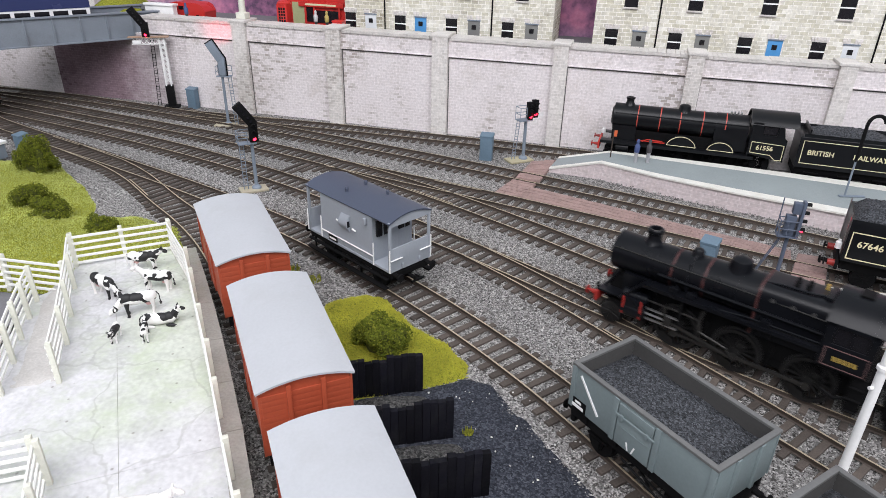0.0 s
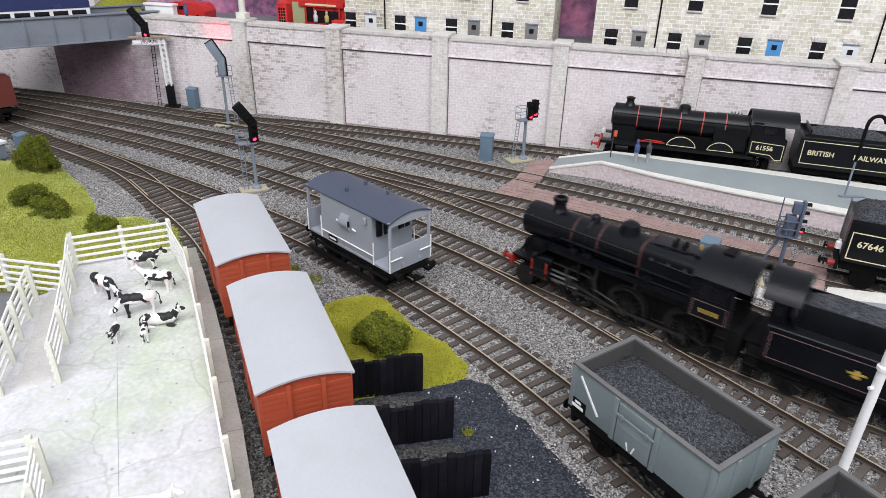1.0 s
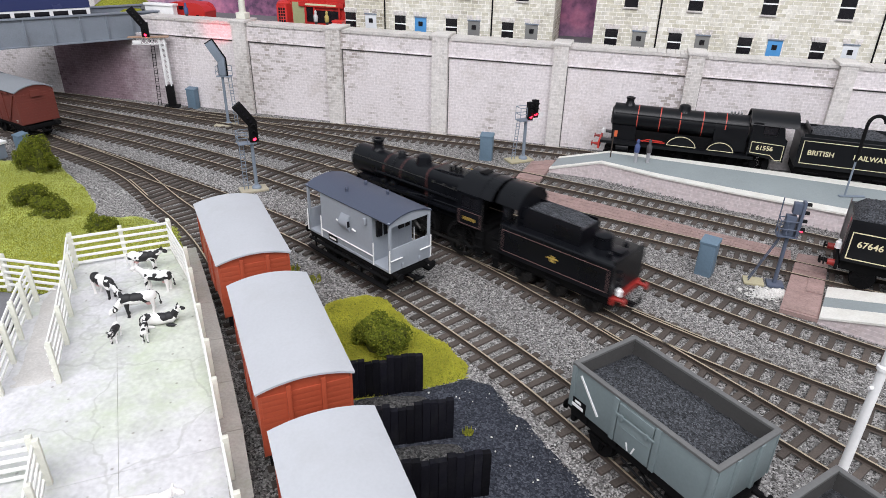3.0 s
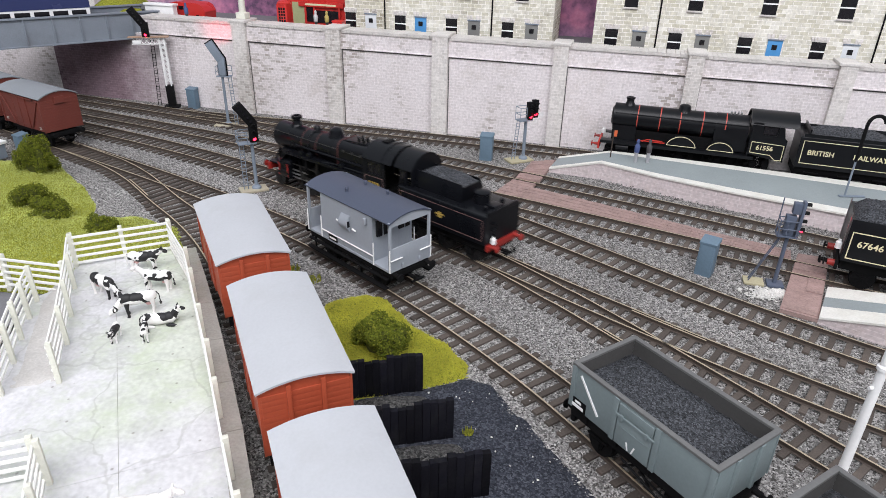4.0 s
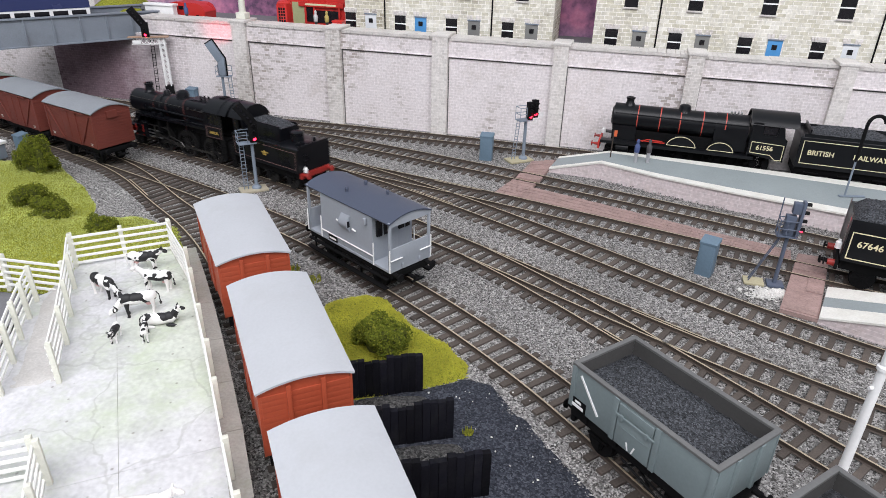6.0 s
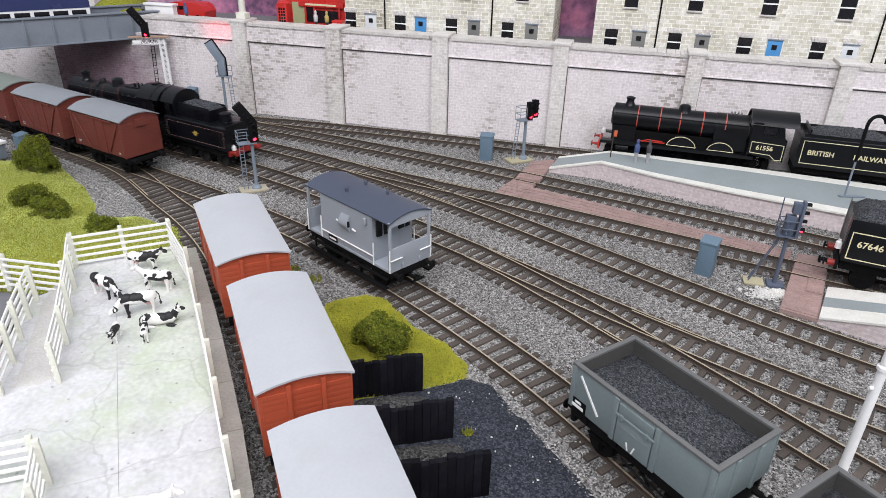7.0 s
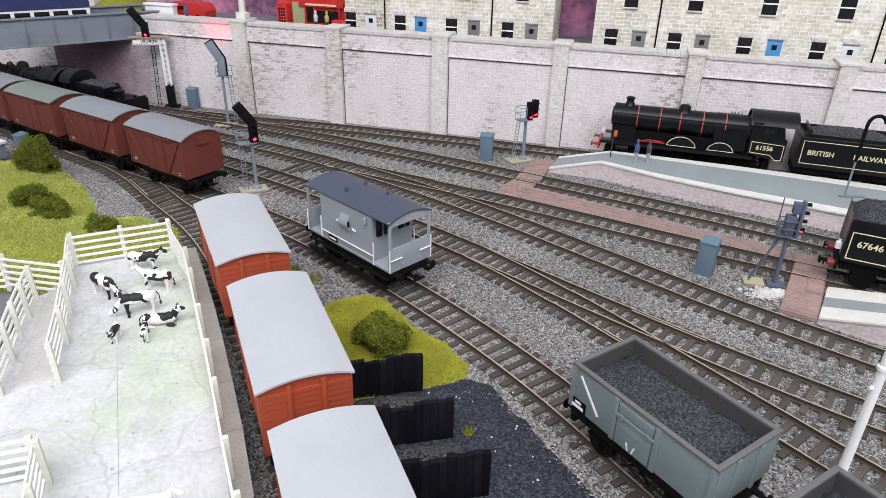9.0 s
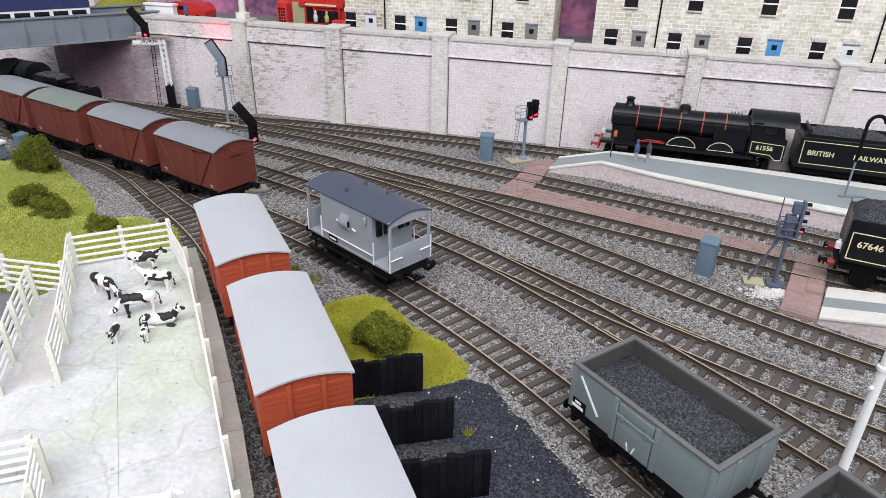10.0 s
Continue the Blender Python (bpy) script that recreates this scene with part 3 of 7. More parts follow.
def onwall(u, d, z=0.0, rz=0.0):
    """A pose in the wall's frame: u along it, d behind its face."""
    return WALL @ mm(u, d, z, 0, 0, rz)


def build_wall():
    w = thing("wall_north", WALL, "tall pale stone retaining wall with piers, string course and coping", "retaining wall", kind="structure")
    part("wall_face", box(B(), (165, 9, 31), (1230, 18, 73)), M["stone"], w)
    bm = B()
    box(bm, (375, 8.6, 75.6), (810, 18.8, 15))
    part("parapet", bm, M["stone"], w)
    part("string_course", box(B(), (375, 8, 68.6), (811, 20, 1.0), 0.3), M["stone"], w)
    # dark strip stands in for the shadow that the parapet's overhang casts
    part("drip_groove", box(B(), (375, 8.4, 67.5), (810, 17.8, 1.15)), M["grimeshade"], w, "dark strip painted as the shadow line under the parapet")
    rnd = random.Random(4)
    bm = B()
    for i in range(222):
        box(bm, (-28 + 3.64 * i, 8.2, 84.0 + rnd.uniform(-0.15, 0.15)), (3.3, 20.2, 2.6))
    box(bm, (375, 8.4, 83.4), (809, 19.4, 2.0))
    c = tagged(part("coping", bm, M["coping"], w, "pale brick-on-edge coping", smooth=0), kind="stuff")
    # this panel's colour carries the painted shade under the bridge deck, besides soot
    part("sooty_abutment", box(B(), (-66, -0.2, 28.5), (168, 1.0, 75)), M["sootshade"], w, "purple-grey stone with soot and the bridge's shade put into its colour")
    for u in (82.5, 182, 286.5, 394.5, 504, 615, 725):
        wd = 14.6 if u < 380 else 12.4
        pr = part("pier", box(B(), (u, 6.2, 40.5), (wd, 22.6, 90)), M["quoin"], w)
        part("pier_cap", box(B(), (u, 6.4, 86.5), (wd + 2.9, 24, 2.4), 0.5), M["coping"], pr)
        part("pier_joint", box(B(), (u + wd / 2 + 0.35, 8, 31), (0.7, 17.2, 72)), M["grimeshade"], pr, "dark joint beside the pier")
    return w


build_wall()
solid("town_ground", box(B(), (250, 61, 74.5), (1300, 86, 5)), M["roadway"], "grey road surface on the town level behind the wall", "road", kind="structure", at=WALL)
bk = B()
box(bk, (200, 107, 75), (2600, 6, 350))
solid("backdrop", bk, M["backscene"], "painted backscene of purple dusk sky and pink clouds", "backscene", kind="structure", at=WALL)


# ---- rolling stock: x runs along the vehicle, rail top at height 0
def wheelset(parent, x, r, material, spokes=0, gauge=8.6):
    """An axle with two flanged wheels; returns the part, which turns about its own y axis."""
    bm = B()
    cyl(bm, (0, -11, 0), (0, 11, 0), 0.7, seg=8)
    for sgn in (-1, 1):
        y0 = sgn * 7.3
        cyl(bm, (0, y0, 0), (0, y0 + sgn * 0.7, 0), r + 0.7, seg=24)
        cyl(bm, (0, y0 + sgn * 0.7, 0), (0, y0 + sgn * 2.6, 0), r, seg=24)
        cyl(bm, (0, y0 + sgn * 2.6, 0), (0, y0 + sgn * 3.2, 0), r * 0.3, seg=10)
        if spokes:
            for k in range(spokes):
                a = 2 * math.pi * k / spokes
                tube(bm, [(math.cos(a) * r * 0.2, y0 + sgn * 2.8, math.sin(a) * r * 0.2), (math.cos(a) * r * 0.9, y0 + sgn * 2.8, math.sin(a) * r * 0.9)], 0.45, 5)
            cyl(bm, (0, y0 + sgn * 2.6, 0), (0, y0 + sgn * 3.0, 0), r, r * 0.98, seg=24)
    return part("wheelset", bm, material, parent, at=mm(x, 0, r))


def buffers(parent, x, sgn, material=None, z=13.0, y=11.5):
    for sy in (-1, 1):
        bm = B()
        cyl(bm, (x, sy * y, z), (x + sgn * 3.2, sy * y, z), 1.3, 1.1, 10)
        cyl(bm, (x + sgn * 3.2, sy * y, z), (x + sgn * 5.0, sy * y, z), 0.7, seg=8)
        cyl(bm, (x + sgn * 5.0, sy * y, z), (x + sgn * 5.7, sy * y, z), 2.3, 2.0, 14)
        part("buffer", bm, material or M["black"], parent)


def coupling(parent, x, sgn):
    bm = B()
    box(bm, (x + sgn * 3, 0, 8.5), (7, 2.2, 1.0), 0.2)
    box(bm, (x + sgn * 7, 0, 8.5), (1.2, 9, 1.0), 0.2)
    box(bm, (x + sgn * 7.5, -2.5, 10), (1.0, 1.4, 3.4), 0.2)
    box(bm, (x + sgn * 5, 2.5, 8.3), (5, 0.9, 0.9), 0.1)
    part("coupling", bm, M["black"], parent)


def roof_arc(bm, L, W, eave, crown, th=0.8, n=14, x0=0.0):
    h = crown - eave
    R = (W * W / 4 + h * h) / (2 * h)
    half = math.degrees(math.asin(W / 2 / R))
    up = arc(R, 90 - half, 90 + half, n, 0, crown - R)
    dn = arc(R - th, 90 + half, 90 - half, n, 0, crown - R)
    return prism(bm, up + dn, "x", x0 - L / 2, x0 + L / 2)


def end_outline(W, z0, eave, crown, n=12):
    h = crown - eave
    R = (W * W / 4 + h * h) / (2 * h)
    half = math.degrees(math.asin(W / 2 / R))
    return [(-W / 2, z0), (W / 2, z0)] + arc(R, 90 - half, 90 + half, n, 0, crown - R)


def underframe(v, L, W, wb, r=6.0):
    bm = B()
    for sy in (-1, 1):
        box(bm, (0, sy * (W / 2 - 4.5), 11.6), (L - 1, 1.6, 3.2))
    for sx in (-1, 1):
        box(bm, (sx * (L / 2 - 0.9), 0, 11.9), (1.8, W - 2, 3.6), 0.2)
    box(bm, (0, 0, 12.8), (L - 2, W - 6, 1.0))
    part("underframe", bm, M["black"], v)
    ws = []
    for sx in (-1, 1):
        ws.append(wheelset(v, sx * wb / 2, r, M["black"]))
        for sy in (-1, 1):
            bm = B()
            y = sy * (W / 2 - 4.2)
            prism(bm, [(sx * wb / 2 - 3.6, 10.6), (sx * wb / 2 + 3.6, 10.6), (sx * wb / 2 + 1.6, 3.6), (sx * wb / 2 - 1.6, 3.6)], "y", y - 0.4, y + 0.4)
            box(bm, (sx * wb / 2, y + sy * 0.8, 6.2), (3.2, 1.4, 3.6), 0.3)
            box(bm, (sx * wb / 2, y + sy * 0.6, 8.9), (9.5, 1.0, 1.0), 0.2)
            part("axle_guard", bm, M["black"], v)
    for sy in (-1, 1):
        bm = B()
        y = sy * (W / 2 - 3.2)
        tube(bm, [(2, y, 9.5), (wb / 2 + 3, y, 6.8), (wb / 2 + 7, y, 6.4)], 0.4, 5)
        tube(bm, [(-6, y - sy * 2, 4.5), (0, y - sy * 2, 10), (6, y - sy * 2, 4.5)], 0.5, 5)
        part("brake_gear", bm, M["black"], v)
    for sx in (-1, 1):
        buffers(v, sx * L / 2, sx)
        coupling(v, sx * (L / 2 - 1), sx)
    return ws


def goods_van(m, L, W, body, roof, eave, crown, label, group, diag=False, hood=False, white_marks=True):
    v = thing("goods_van", m, label, "goods van", group)
    bl, bw = L - 1.6, W - 2.9
    bm = B()
    prism(bm, end_outline(bw - 0.8, 15.0, eave - 0.5, crown - 1.0), "x", -bl / 2 + 0.4, bl / 2 - 0.4)
    z = 15.2
    while z + 2.3 < eave - 0.3:
        for sy in (-1, 1):
            box(bm, (0, sy * (bw / 2 - 0.3), z + 1.15), (bl, 0.7, 2.26), 0.045)
        for sx in (-1, 1):
            box(bm, (sx * (bl / 2 - 0.3), 0, z + 1.15), (0.7, bw - 1.2, 2.26), 0.045)
        z += 2.3
    part("body", bm, body, v)
    part("roof", roof_arc(B(), L, W, eave, crown), roof, v, smooth=50)
    for sx in (-1, 1):
        for sy in (-0.19, 0.19) if not hood else ():
            bm = B()
            box(bm, (sx * (bl / 2 + 0.35), sy * bw, 29.2), (1.0, 1.6, 28.0), 0.15)
            box(bm, (sx * (bl / 2 + 0.5), sy * bw, 16), (1.4, 1.2, 4), 0.15)
            part("end_post", bm, body, v)
        if hood:
            bm = B()
            prism(bm, [(-4.6, eave - 5.5), (4.6, eave - 5.5), (4.0, eave - 0.2), (-4.0, eave - 0.2)], "x", min(sx * bl / 2, sx * (bl / 2 + 1.6)), max(sx * bl / 2, sx * (bl / 2 + 1.6)))
            part("end_vent", bm, body, v)
    for sy in (-1, 1):
        y = sy * (bw / 2 + 0.35)
        for x in (-9.5, 9.5):
            part("door_post", box(B(), (x, y, 28.8), (1.1, 0.9, 27.4), 0.1), body, v)
        d = B()
        box(d, (0, y, 28.3), (17.6, 0.8, 26.0), 0.15)
        box(d, (0, y + sy * 0.35, 36.5), (17.6, 0.4, 0.9))
        box(d, (0, y + sy * 0.35, 18.5), (17.6, 0.4, 0.9))
        box(d, (0, y + sy * 0.5, 28.3), (0.5, 0.6, 25))
        door = part("door", d, body, v)
        part("door_rail", box(B(), (6, y + sy * 0.8, eave - 1.8), (32, 0.8, 1.0), 0.15), body, v)
        for sx in (-1, 1):
            part("corner_plate", box(B(), (sx * (bl / 2 - 0.9), y - sy * 0.1, 28.4), (1.8, 0.7, 26.8), 0.1), body, v)
            if diag:
                bm = B()
                box(bm, (sx * 20.5, y + sy * 0.25, 28.6), (1.4, 0.9, 28), 0.15, 0, sx * 33)
                part("side_brace", bm, body, v)
        if white_marks:
            bm = B()
            for x, z, w in ((-26, 19.4, 3.4), (-26, 18.2, 2.4), (25, 18.4, 2.4), (25, 17.2, 1.6)):
                box(bm, (x, y + sy * 0.06, z), (w, 0.5, 0.45))
            part("lettering_bar", bm, M["stoneedge"], v)
    underframe(v, bl, bw, 38, 6.0)
    return v


def mineral_wagon(m):
    L, W, H = 61.5, 32.0, 37.0
    v = thing("mineral_wagon", m, "grey steel mineral wagon filled with coal", "mineral wagon", "coal wagons")
    for sy in (-1, 1):
        part("side_panel", box(B(), (0, sy * (W / 2 - 0.6), (H + 18.4) / 2), (L - 0.6, 1.2, H - 18.4), 0.15), M["mingrey"], v)
    for sx in (-1, 1):
        part("end_panel", box(B(), (sx * (L / 2 - 0.6), 0, (H + 18.4) / 2), (1.2, W - 2.2, H - 18.4), 0.15), M["mingrey"], v)
    part("floor", box(B(), (0, 0, 18.9), (L - 1.4, W - 2.6, 1.0)), M["mingrey"], v)
    bm = B()
    for sy in (-1, 1):
        box(bm, (0, sy * (W / 2 - 0.55), H + 0.1), (L + 0.8, 2.0, 1.1), 0.25)
    for sx in (-1, 1):
        box(bm, (sx * (L / 2 - 0.55), 0, H + 0.12), (2.0, W - 1.6, 1.1), 0.25)
    part("top_rim", bm, M["minrim"], v)
    bm = B()
    for sy in (-1, 1):
        box(bm, (0, sy * (W / 2 - 1.35), H - 4.6), (L - 3, 0.3, 9.4))
    for sx in (-1, 1):
        box(bm, (sx * (L / 2 - 1.35), 0, H - 4.6), (0.3, W - 3.2, 9.4))
    part("lining", bm, M["mindark"], v, "dark stained inside plates")
    for sy in (-1, 1):
        y = sy * (W / 2 + 0.3)
        for x in (-9, 9):
            part("side_stanchion", box(B(), (x, y, 27.5), (2.2, 1.0, 18.2), 0.2), M["mingrey"], v)
        for x in (-L / 2 + 1, L / 2 - 1):
            part("corner_post", box(B(), (x, y - sy * 0.2, 27.5), (2.0, 0.8, 18.2), 0.2), M["mingrey"], v)
        d = B()
        box(d, (0, y, 24.3), (15, 0.8, 11.4), 0.2)
        box(d, (0, y, 33.4), (15, 0.8, 4), 0.2)
        box(d, (0, y + sy * 0.4, 30.6), (17, 0.9, 1.0), 0.2)
        box(d, (-5.5, y + sy * 0.7, 30.4), (1.2, 0.8, 2.4), 0.2)
        box(d, (5.5, y + sy * 0.7, 30.4), (1.2, 0.8, 2.4), 0.2)
        box(d, (0, y + sy * 0.4, 26.4), (13, 0.3, 0.5))
        door = part("side_door", d, M["mingrey"], v)
        bm = B()
        box(bm, (-21.5, y - sy * 0.26, 28.2), (0.9, 0.5, 15.5), 0, 0, -40)
        part("white_stripe", bm, M["white"], v, "white diagonal stripe")
        bm = B()
        box(bm, (1.0, y + sy * 0.3, 20.6), (0.6, 0.5, 3.2), 0, 0, 18)
        box(bm, (-1.6, y + sy * 0.3, 20.6), (0.6, 0.5, 3.2), 0, 0, -18)
        part("white_mark", bm, M["white"], v, "white V mark")
        pl = part("number_panel", box(B(), (-26, y - sy * 0.25, 20.9), (7.4, 0.5, 4.6)), M["black"], v, "black number panel")
        bm = B()
        box(bm, (-26, y + sy * 0.05, 22.1), (3, 0.3, 0.9))
        box(bm, (-26, y + sy * 0.05, 20.2), (5.6, 0.3, 1.3))
        part("lettering_bar", bm, M["white"], pl)
    for sx in (-1, 1):
        for y in (-6, 6):
            part("end_stanchion", box(B(), (sx * (L / 2 + 0.3), y, 27.5), (1.0, 2.0, 18.2), 0.2), M["mingrey"], v)
    underframe(v, L - 1, W - 1, 36, 6.0)
    for sy in (-1, 1):
        part("solebar", box(B(), (0, sy * (W / 2 - 1.9), 15.9), (L - 1.2, 1.6, 4.8), 0.2), M["black"], v, "black steel solebar")
        for x in (-22, -7.5, 7.5, 22):
            part("solebar_bracket", box(B(), (x, sy * (W / 2 - 0.8), 16.4), (1.2, 1.0, 3.8), 0.1), M["black"], v)
        bm = B()
        tube(bm, [(-4, sy * (W / 2 - 0.9), 12.4), (20, sy * (W / 2 + 0.2), 8.2), (25.5, sy * (W / 2 + 0.2), 7.8)], 0.45, 6)
        part("brake_lever", bm, M["black"], v)
    bm = B()
    bmesh.ops.create_grid(bm, x_segments=110, y_segments=56, size=0.5, matrix=Matrix.Translation((0, 0, 31)) @ Matrix.Diagonal((L - 2.7, W - 2.7, 1, 1)))
    for q in bm.verts:
        e = min(1, (1 - abs(q.co.x) / (L / 2)) * 4) * min(1, (1 - abs(q.co.y) / (W / 2)) * 2.6)
        q.co.z += 2.4 * e + 0.3 * noise.noise(q.co * 1.7) + 0.6 * noise.noise(q.co * 0.16) - 0.8
    part("coal_load", bm, M["coal"], v, "heap of small black coal", smooth=70)
    return v


def brake_van(m):
    L, W, eave, crown = 74.0, 30.0, 43.0, 46.5
    v = thing("brake_van", m, "light grey goods brake van with dark roof and white handrails", "brake van")
    bl, bw = L - 1.2, W - 1.2
    part("floor", box(B(), (0, 0, 15.2), (bl, bw, 1.4), 0.15), M["bvgrey"], v)
    c0, c1 = -22.0, 23.0
    bm = B()
    prism(bm, end_outline(bw - 0.6, 15.6, eave - 0.4, crown - 0.9), "x", -23.5, 22.0)
    part("cabin", bm, M["bvgrey"], v)
    for sx in (-1, 1):
        x = sx * (bl / 2 - 0.5)
        part("end_panel", box(B(), (x, 0, 21.9), (1.0, bw, 12.4), 0.15), M["bvgrey"], v)
        bm = B()
        h = crown - eave
        R = (bw * bw / 4 + h * h) / (2 * h)
        prism(bm, end_outline(bw, eave - 2.4, eave - 0.4, crown - 0.9), "x", x - 0.5, x + 0.5)
        part("end_header", bm, M["bvgrey"], v)
        for sy in (-1, 1):
            part("end_post", box(B(), (x, sy * (bw / 2 - 0.7), 29), (1.4, 1.4, 29), 0.15), M["bvgrey"], v)
            bm = B()
            y = sy * (bw / 2 + 0.25)
            xo, xi = sx * (bl / 2 + 0.3), sx * 23.4
            tube(bm, [(xo, y, 15), (xo, y, 28)], 0.4, 6)
            tube(bm, [(xi, y, 15), (xi, y, 28)], 0.4, 6)
            part("handrail", bm, M["white"], v, "white handrail")
            bm = B()
            tube(bm, [(xo + sx * 0.4, sy * (bw / 2 - 0.3), 21.8), (xo + sx * 0.4, sy * (bw / 2 - 8), 21.8)], 0.4, 6)
            part("handrail", bm, M["white"], v, "white end handrail")
            part("lamp_bracket", box(B(), (xo + sx * 0.3, sy * 6, 17), (0.8, 1.0, 2.5), 0.1), M["bvgrey"], v)
        for y in (-6.5, 6.5):
            w = part("end_window", box(B(), (sx * 22.6 - (0.8 if sx < 0 else 0.0), y + (1.2 if y > 0 else -1.2), 34.6), (1.4, 7.6, 9), 0.1), M["dark"], v, "dark cabin end window")
            part("window_frame", box(B(), (sx * 22.9 - (0.8 if sx < 0 else 0.0), y + (1.2 if y > 0 else -1.2), 34.6), (1.2, 0.5, 9)), M["bvgrey"], w)
        part("cabin_door", box(B(), (sx * 22.7 - (0.8 if sx < 0 else 0.0), 0, 27), (0.7, 6.0, 24), 0.1), M["bvgrey"], v)
    for sy in (-1, 1):
        y = sy * (bw / 2)
        bm = B()
        tube(bm, [(-23, y + sy * 0.3, 20), (23, y + sy * 0.3, 20)], 0.4, 6)
        part("handrail", bm, M["white"], v, "long white handrail")
        bm = B()
        prism(bm, [(-5.4, 26), (-5.4, 34), (5.4, 34), (5.4, 26)], "y", y - sy * 0.3, y + sy * 1.2)
        du = B()
        for a, b in (((-4.2, 25.5), (4.2, 36.5)),):
            q = [(0, 27.0), (2.5, 30.2), (2.7, 32.4), (0.4, 36.6), (0, 36.6)]
            prism(du, [(sy * u + y, z) for u, z in q], "x", -3.6, 3.6)
        d = part("ducket", du, M["bvgrey"], v, "projecting side lookout")
        part("ducket_window", box(B(), (3.65, y + sy * 1.2, 32), (0.3, 1.6, 3.4)), M["dark"], d)
        bm = B()
        tube(bm, [(-8, y + sy * 0.5, 31), (-5.5, y + sy * 0.5, 30.5)], 0.45, 6)
        tube(bm, [(6, y + sy * 0.5, 30), (9, y + sy * 0.5, 29.6)], 0.45, 6)
        part("grab_rail", bm, M["white"], v)
        part("lamp_iron", box(B(), (17.5, y + sy * 0.8, 38.5), (1.6, 1.6, 3.6), 0.3), M["bvgrey"], v)
        pl = part("number_panel", box(B(), (-13, y - sy * 0.02, 17.4), (8, 0.3, 3.4)), M["black"], v, "black number panel")
        part("lettering_bar", box(B(), (-13, y + sy * 0.15, 17.3), (6, 0.2, 1.2)), M["white"], pl)
        part("footboard", box(B(), (0, sy * (bw / 2 + 1.5), 5.6), (bl - 2, 3.0, 0.8), 0.1), M["black"], v)
        part("solebar", box(B(), (0, sy * (bw / 2 - 1.2), 12.9), (bl - 1, 1.4, 3.2), 0.15), M["black"], v, "black solebar")
        part("footboard", box(B(), (0, sy * (bw / 2 + 0.6), 10.6), (bl - 2, 2.2, 0.7), 0.1), M["black"], v)
        for x in (-30, -12, 12, 30):
            part("step_hanger", box(B(), (x, sy * (bw / 2 + 0.2), 9.0), (0.9, 0.7, 8)), M["black"], v)
    part("roof", roof_arc(B(), L, W, eave, crown, 0.7, 16), M["roofblue"], v, "dark blue-grey arched roof", smooth=50)
    for x, y in ((-8, -7), (-8, 6.4), (11, 6.4)):
        bm = B()
        h = crown - 0.2 - abs(y) * 0.12
        cyl(bm, (x, y, h - 0.8), (x, y, h + 2.4), 0.8, seg=10)
        cyl(bm, (x, y, h + 2.0), (x, y, h + 2.8), 1.2, 0.9, 10)
        part("roof_vent", bm, M["roofblue"], v)
    underframe(v, bl, bw, 44, 6.0)
    return v


vans_white = []
for x, y, h in ((-101.2, 289.6, -63.4), (-59.3, 204.8, -66.2), (-21.8, 120.0, -67.5)):
    vans_white.append(goods_van(mm(x, y, 0, 0, 0, h), 74.3, 33.6, M["vanred"], M["roofpale"], 43.0, 46.0, "orange-red goods van with clean pale grey arched roof", "white-roofed vans at the dock", white_marks=False))
brake_van(mm(-43.2, 331.6, 0, 0, 0, -44.6))
mineral_wagon(mm(79.6, 176.6, 0, 0, 0, -56.2))
mineral_wagon(mm(122.5, 110.5, 0, 0, 0, -58.0))
TRAIN = []
for L, front, roof, dg in ((66, 0, "roofgrey", True), (67.5, -80.5, "roofgrey", True), (69, -162, "roofgreen", False), (66, -238, "roofgrey", True)):
    tv = goods_van(mm(0, 0), L, 33.7, M["vanbrown"], M[roof], 43.0, 47.5, "weathered red-brown goods van with dusty " + ("green-grey" if roof == "roofgreen" else "grey") + " arched roof", "moving train of brown vans", diag=dg, hood=dg)
    TRAIN.append((tv, front - L / 2))


# ---- steam engines: the front looks along +x
def lettering(name, words, size, parent, m, material, label=""):
    cu = bpy.data.curves.new(name, "FONT")
    cu.body, cu.size, cu.align_x, cu.align_y, cu.extrude = words, size * K, "CENTER", "CENTER", 0.00006
    cu.offset = 0.00009
    tmp = new("words", cu)
    bpy.context.view_layer.update()
    me = bpy.data.meshes.new_from_object(tmp.evaluated_get(bpy.context.evaluated_depsgraph_get()))
    bpy.data.objects.remove(tmp)
    me.materials.clear()
    me.materials.append(material)
    ob = new(name, me)
    ob.parent = parent
    ob.matrix_basis = m
    return tagged(ob, label)


def line_frame(bm, x0, x1, z0, z1, y, w=0.45, th=0.12, cut=0.0):
    """A thin painted rectangle on a side face; cut shortens the lower corner."""
    box(bm, ((x0 + x1) / 2, y, z1), (x1 - x0 + w, th, w))
    box(bm, ((x0 + x1) / 2, y, z0), (x1 - x0 + w, th, w))
    box(bm, (x0, y, (z0 + z1) / 2), (w, th, z1 - z0 - w))
    box(bm, (x1, y, (z0 + z1) / 2), (w, th, z1 - z0 - w))
    return bm


def ring(bm, x, z, r, w=0.6, t=0.12, seg=32, y=0.0):
    prof = [(r + 0.02, -w / 2), (r + t, -w / 2), (r + t, w / 2), (r + 0.02, w / 2)]
    rings = []
    for i in range(seg):
        a = 2 * math.pi * i / seg
        rings.append([bm.verts.new((x + u, y + q * math.sin(a), z + q * math.cos(a))) for q, u in prof])
    for i in range(seg):
        a, b = rings[i], rings[(i + 1) % seg]
        for k in range(4):
            bm.faces.new((a[k], b[k], b[(k + 1) % 4], a[(k + 1) % 4]))
    bmesh.ops.recalc_face_normals(bm, faces=bm.faces)
    return bm


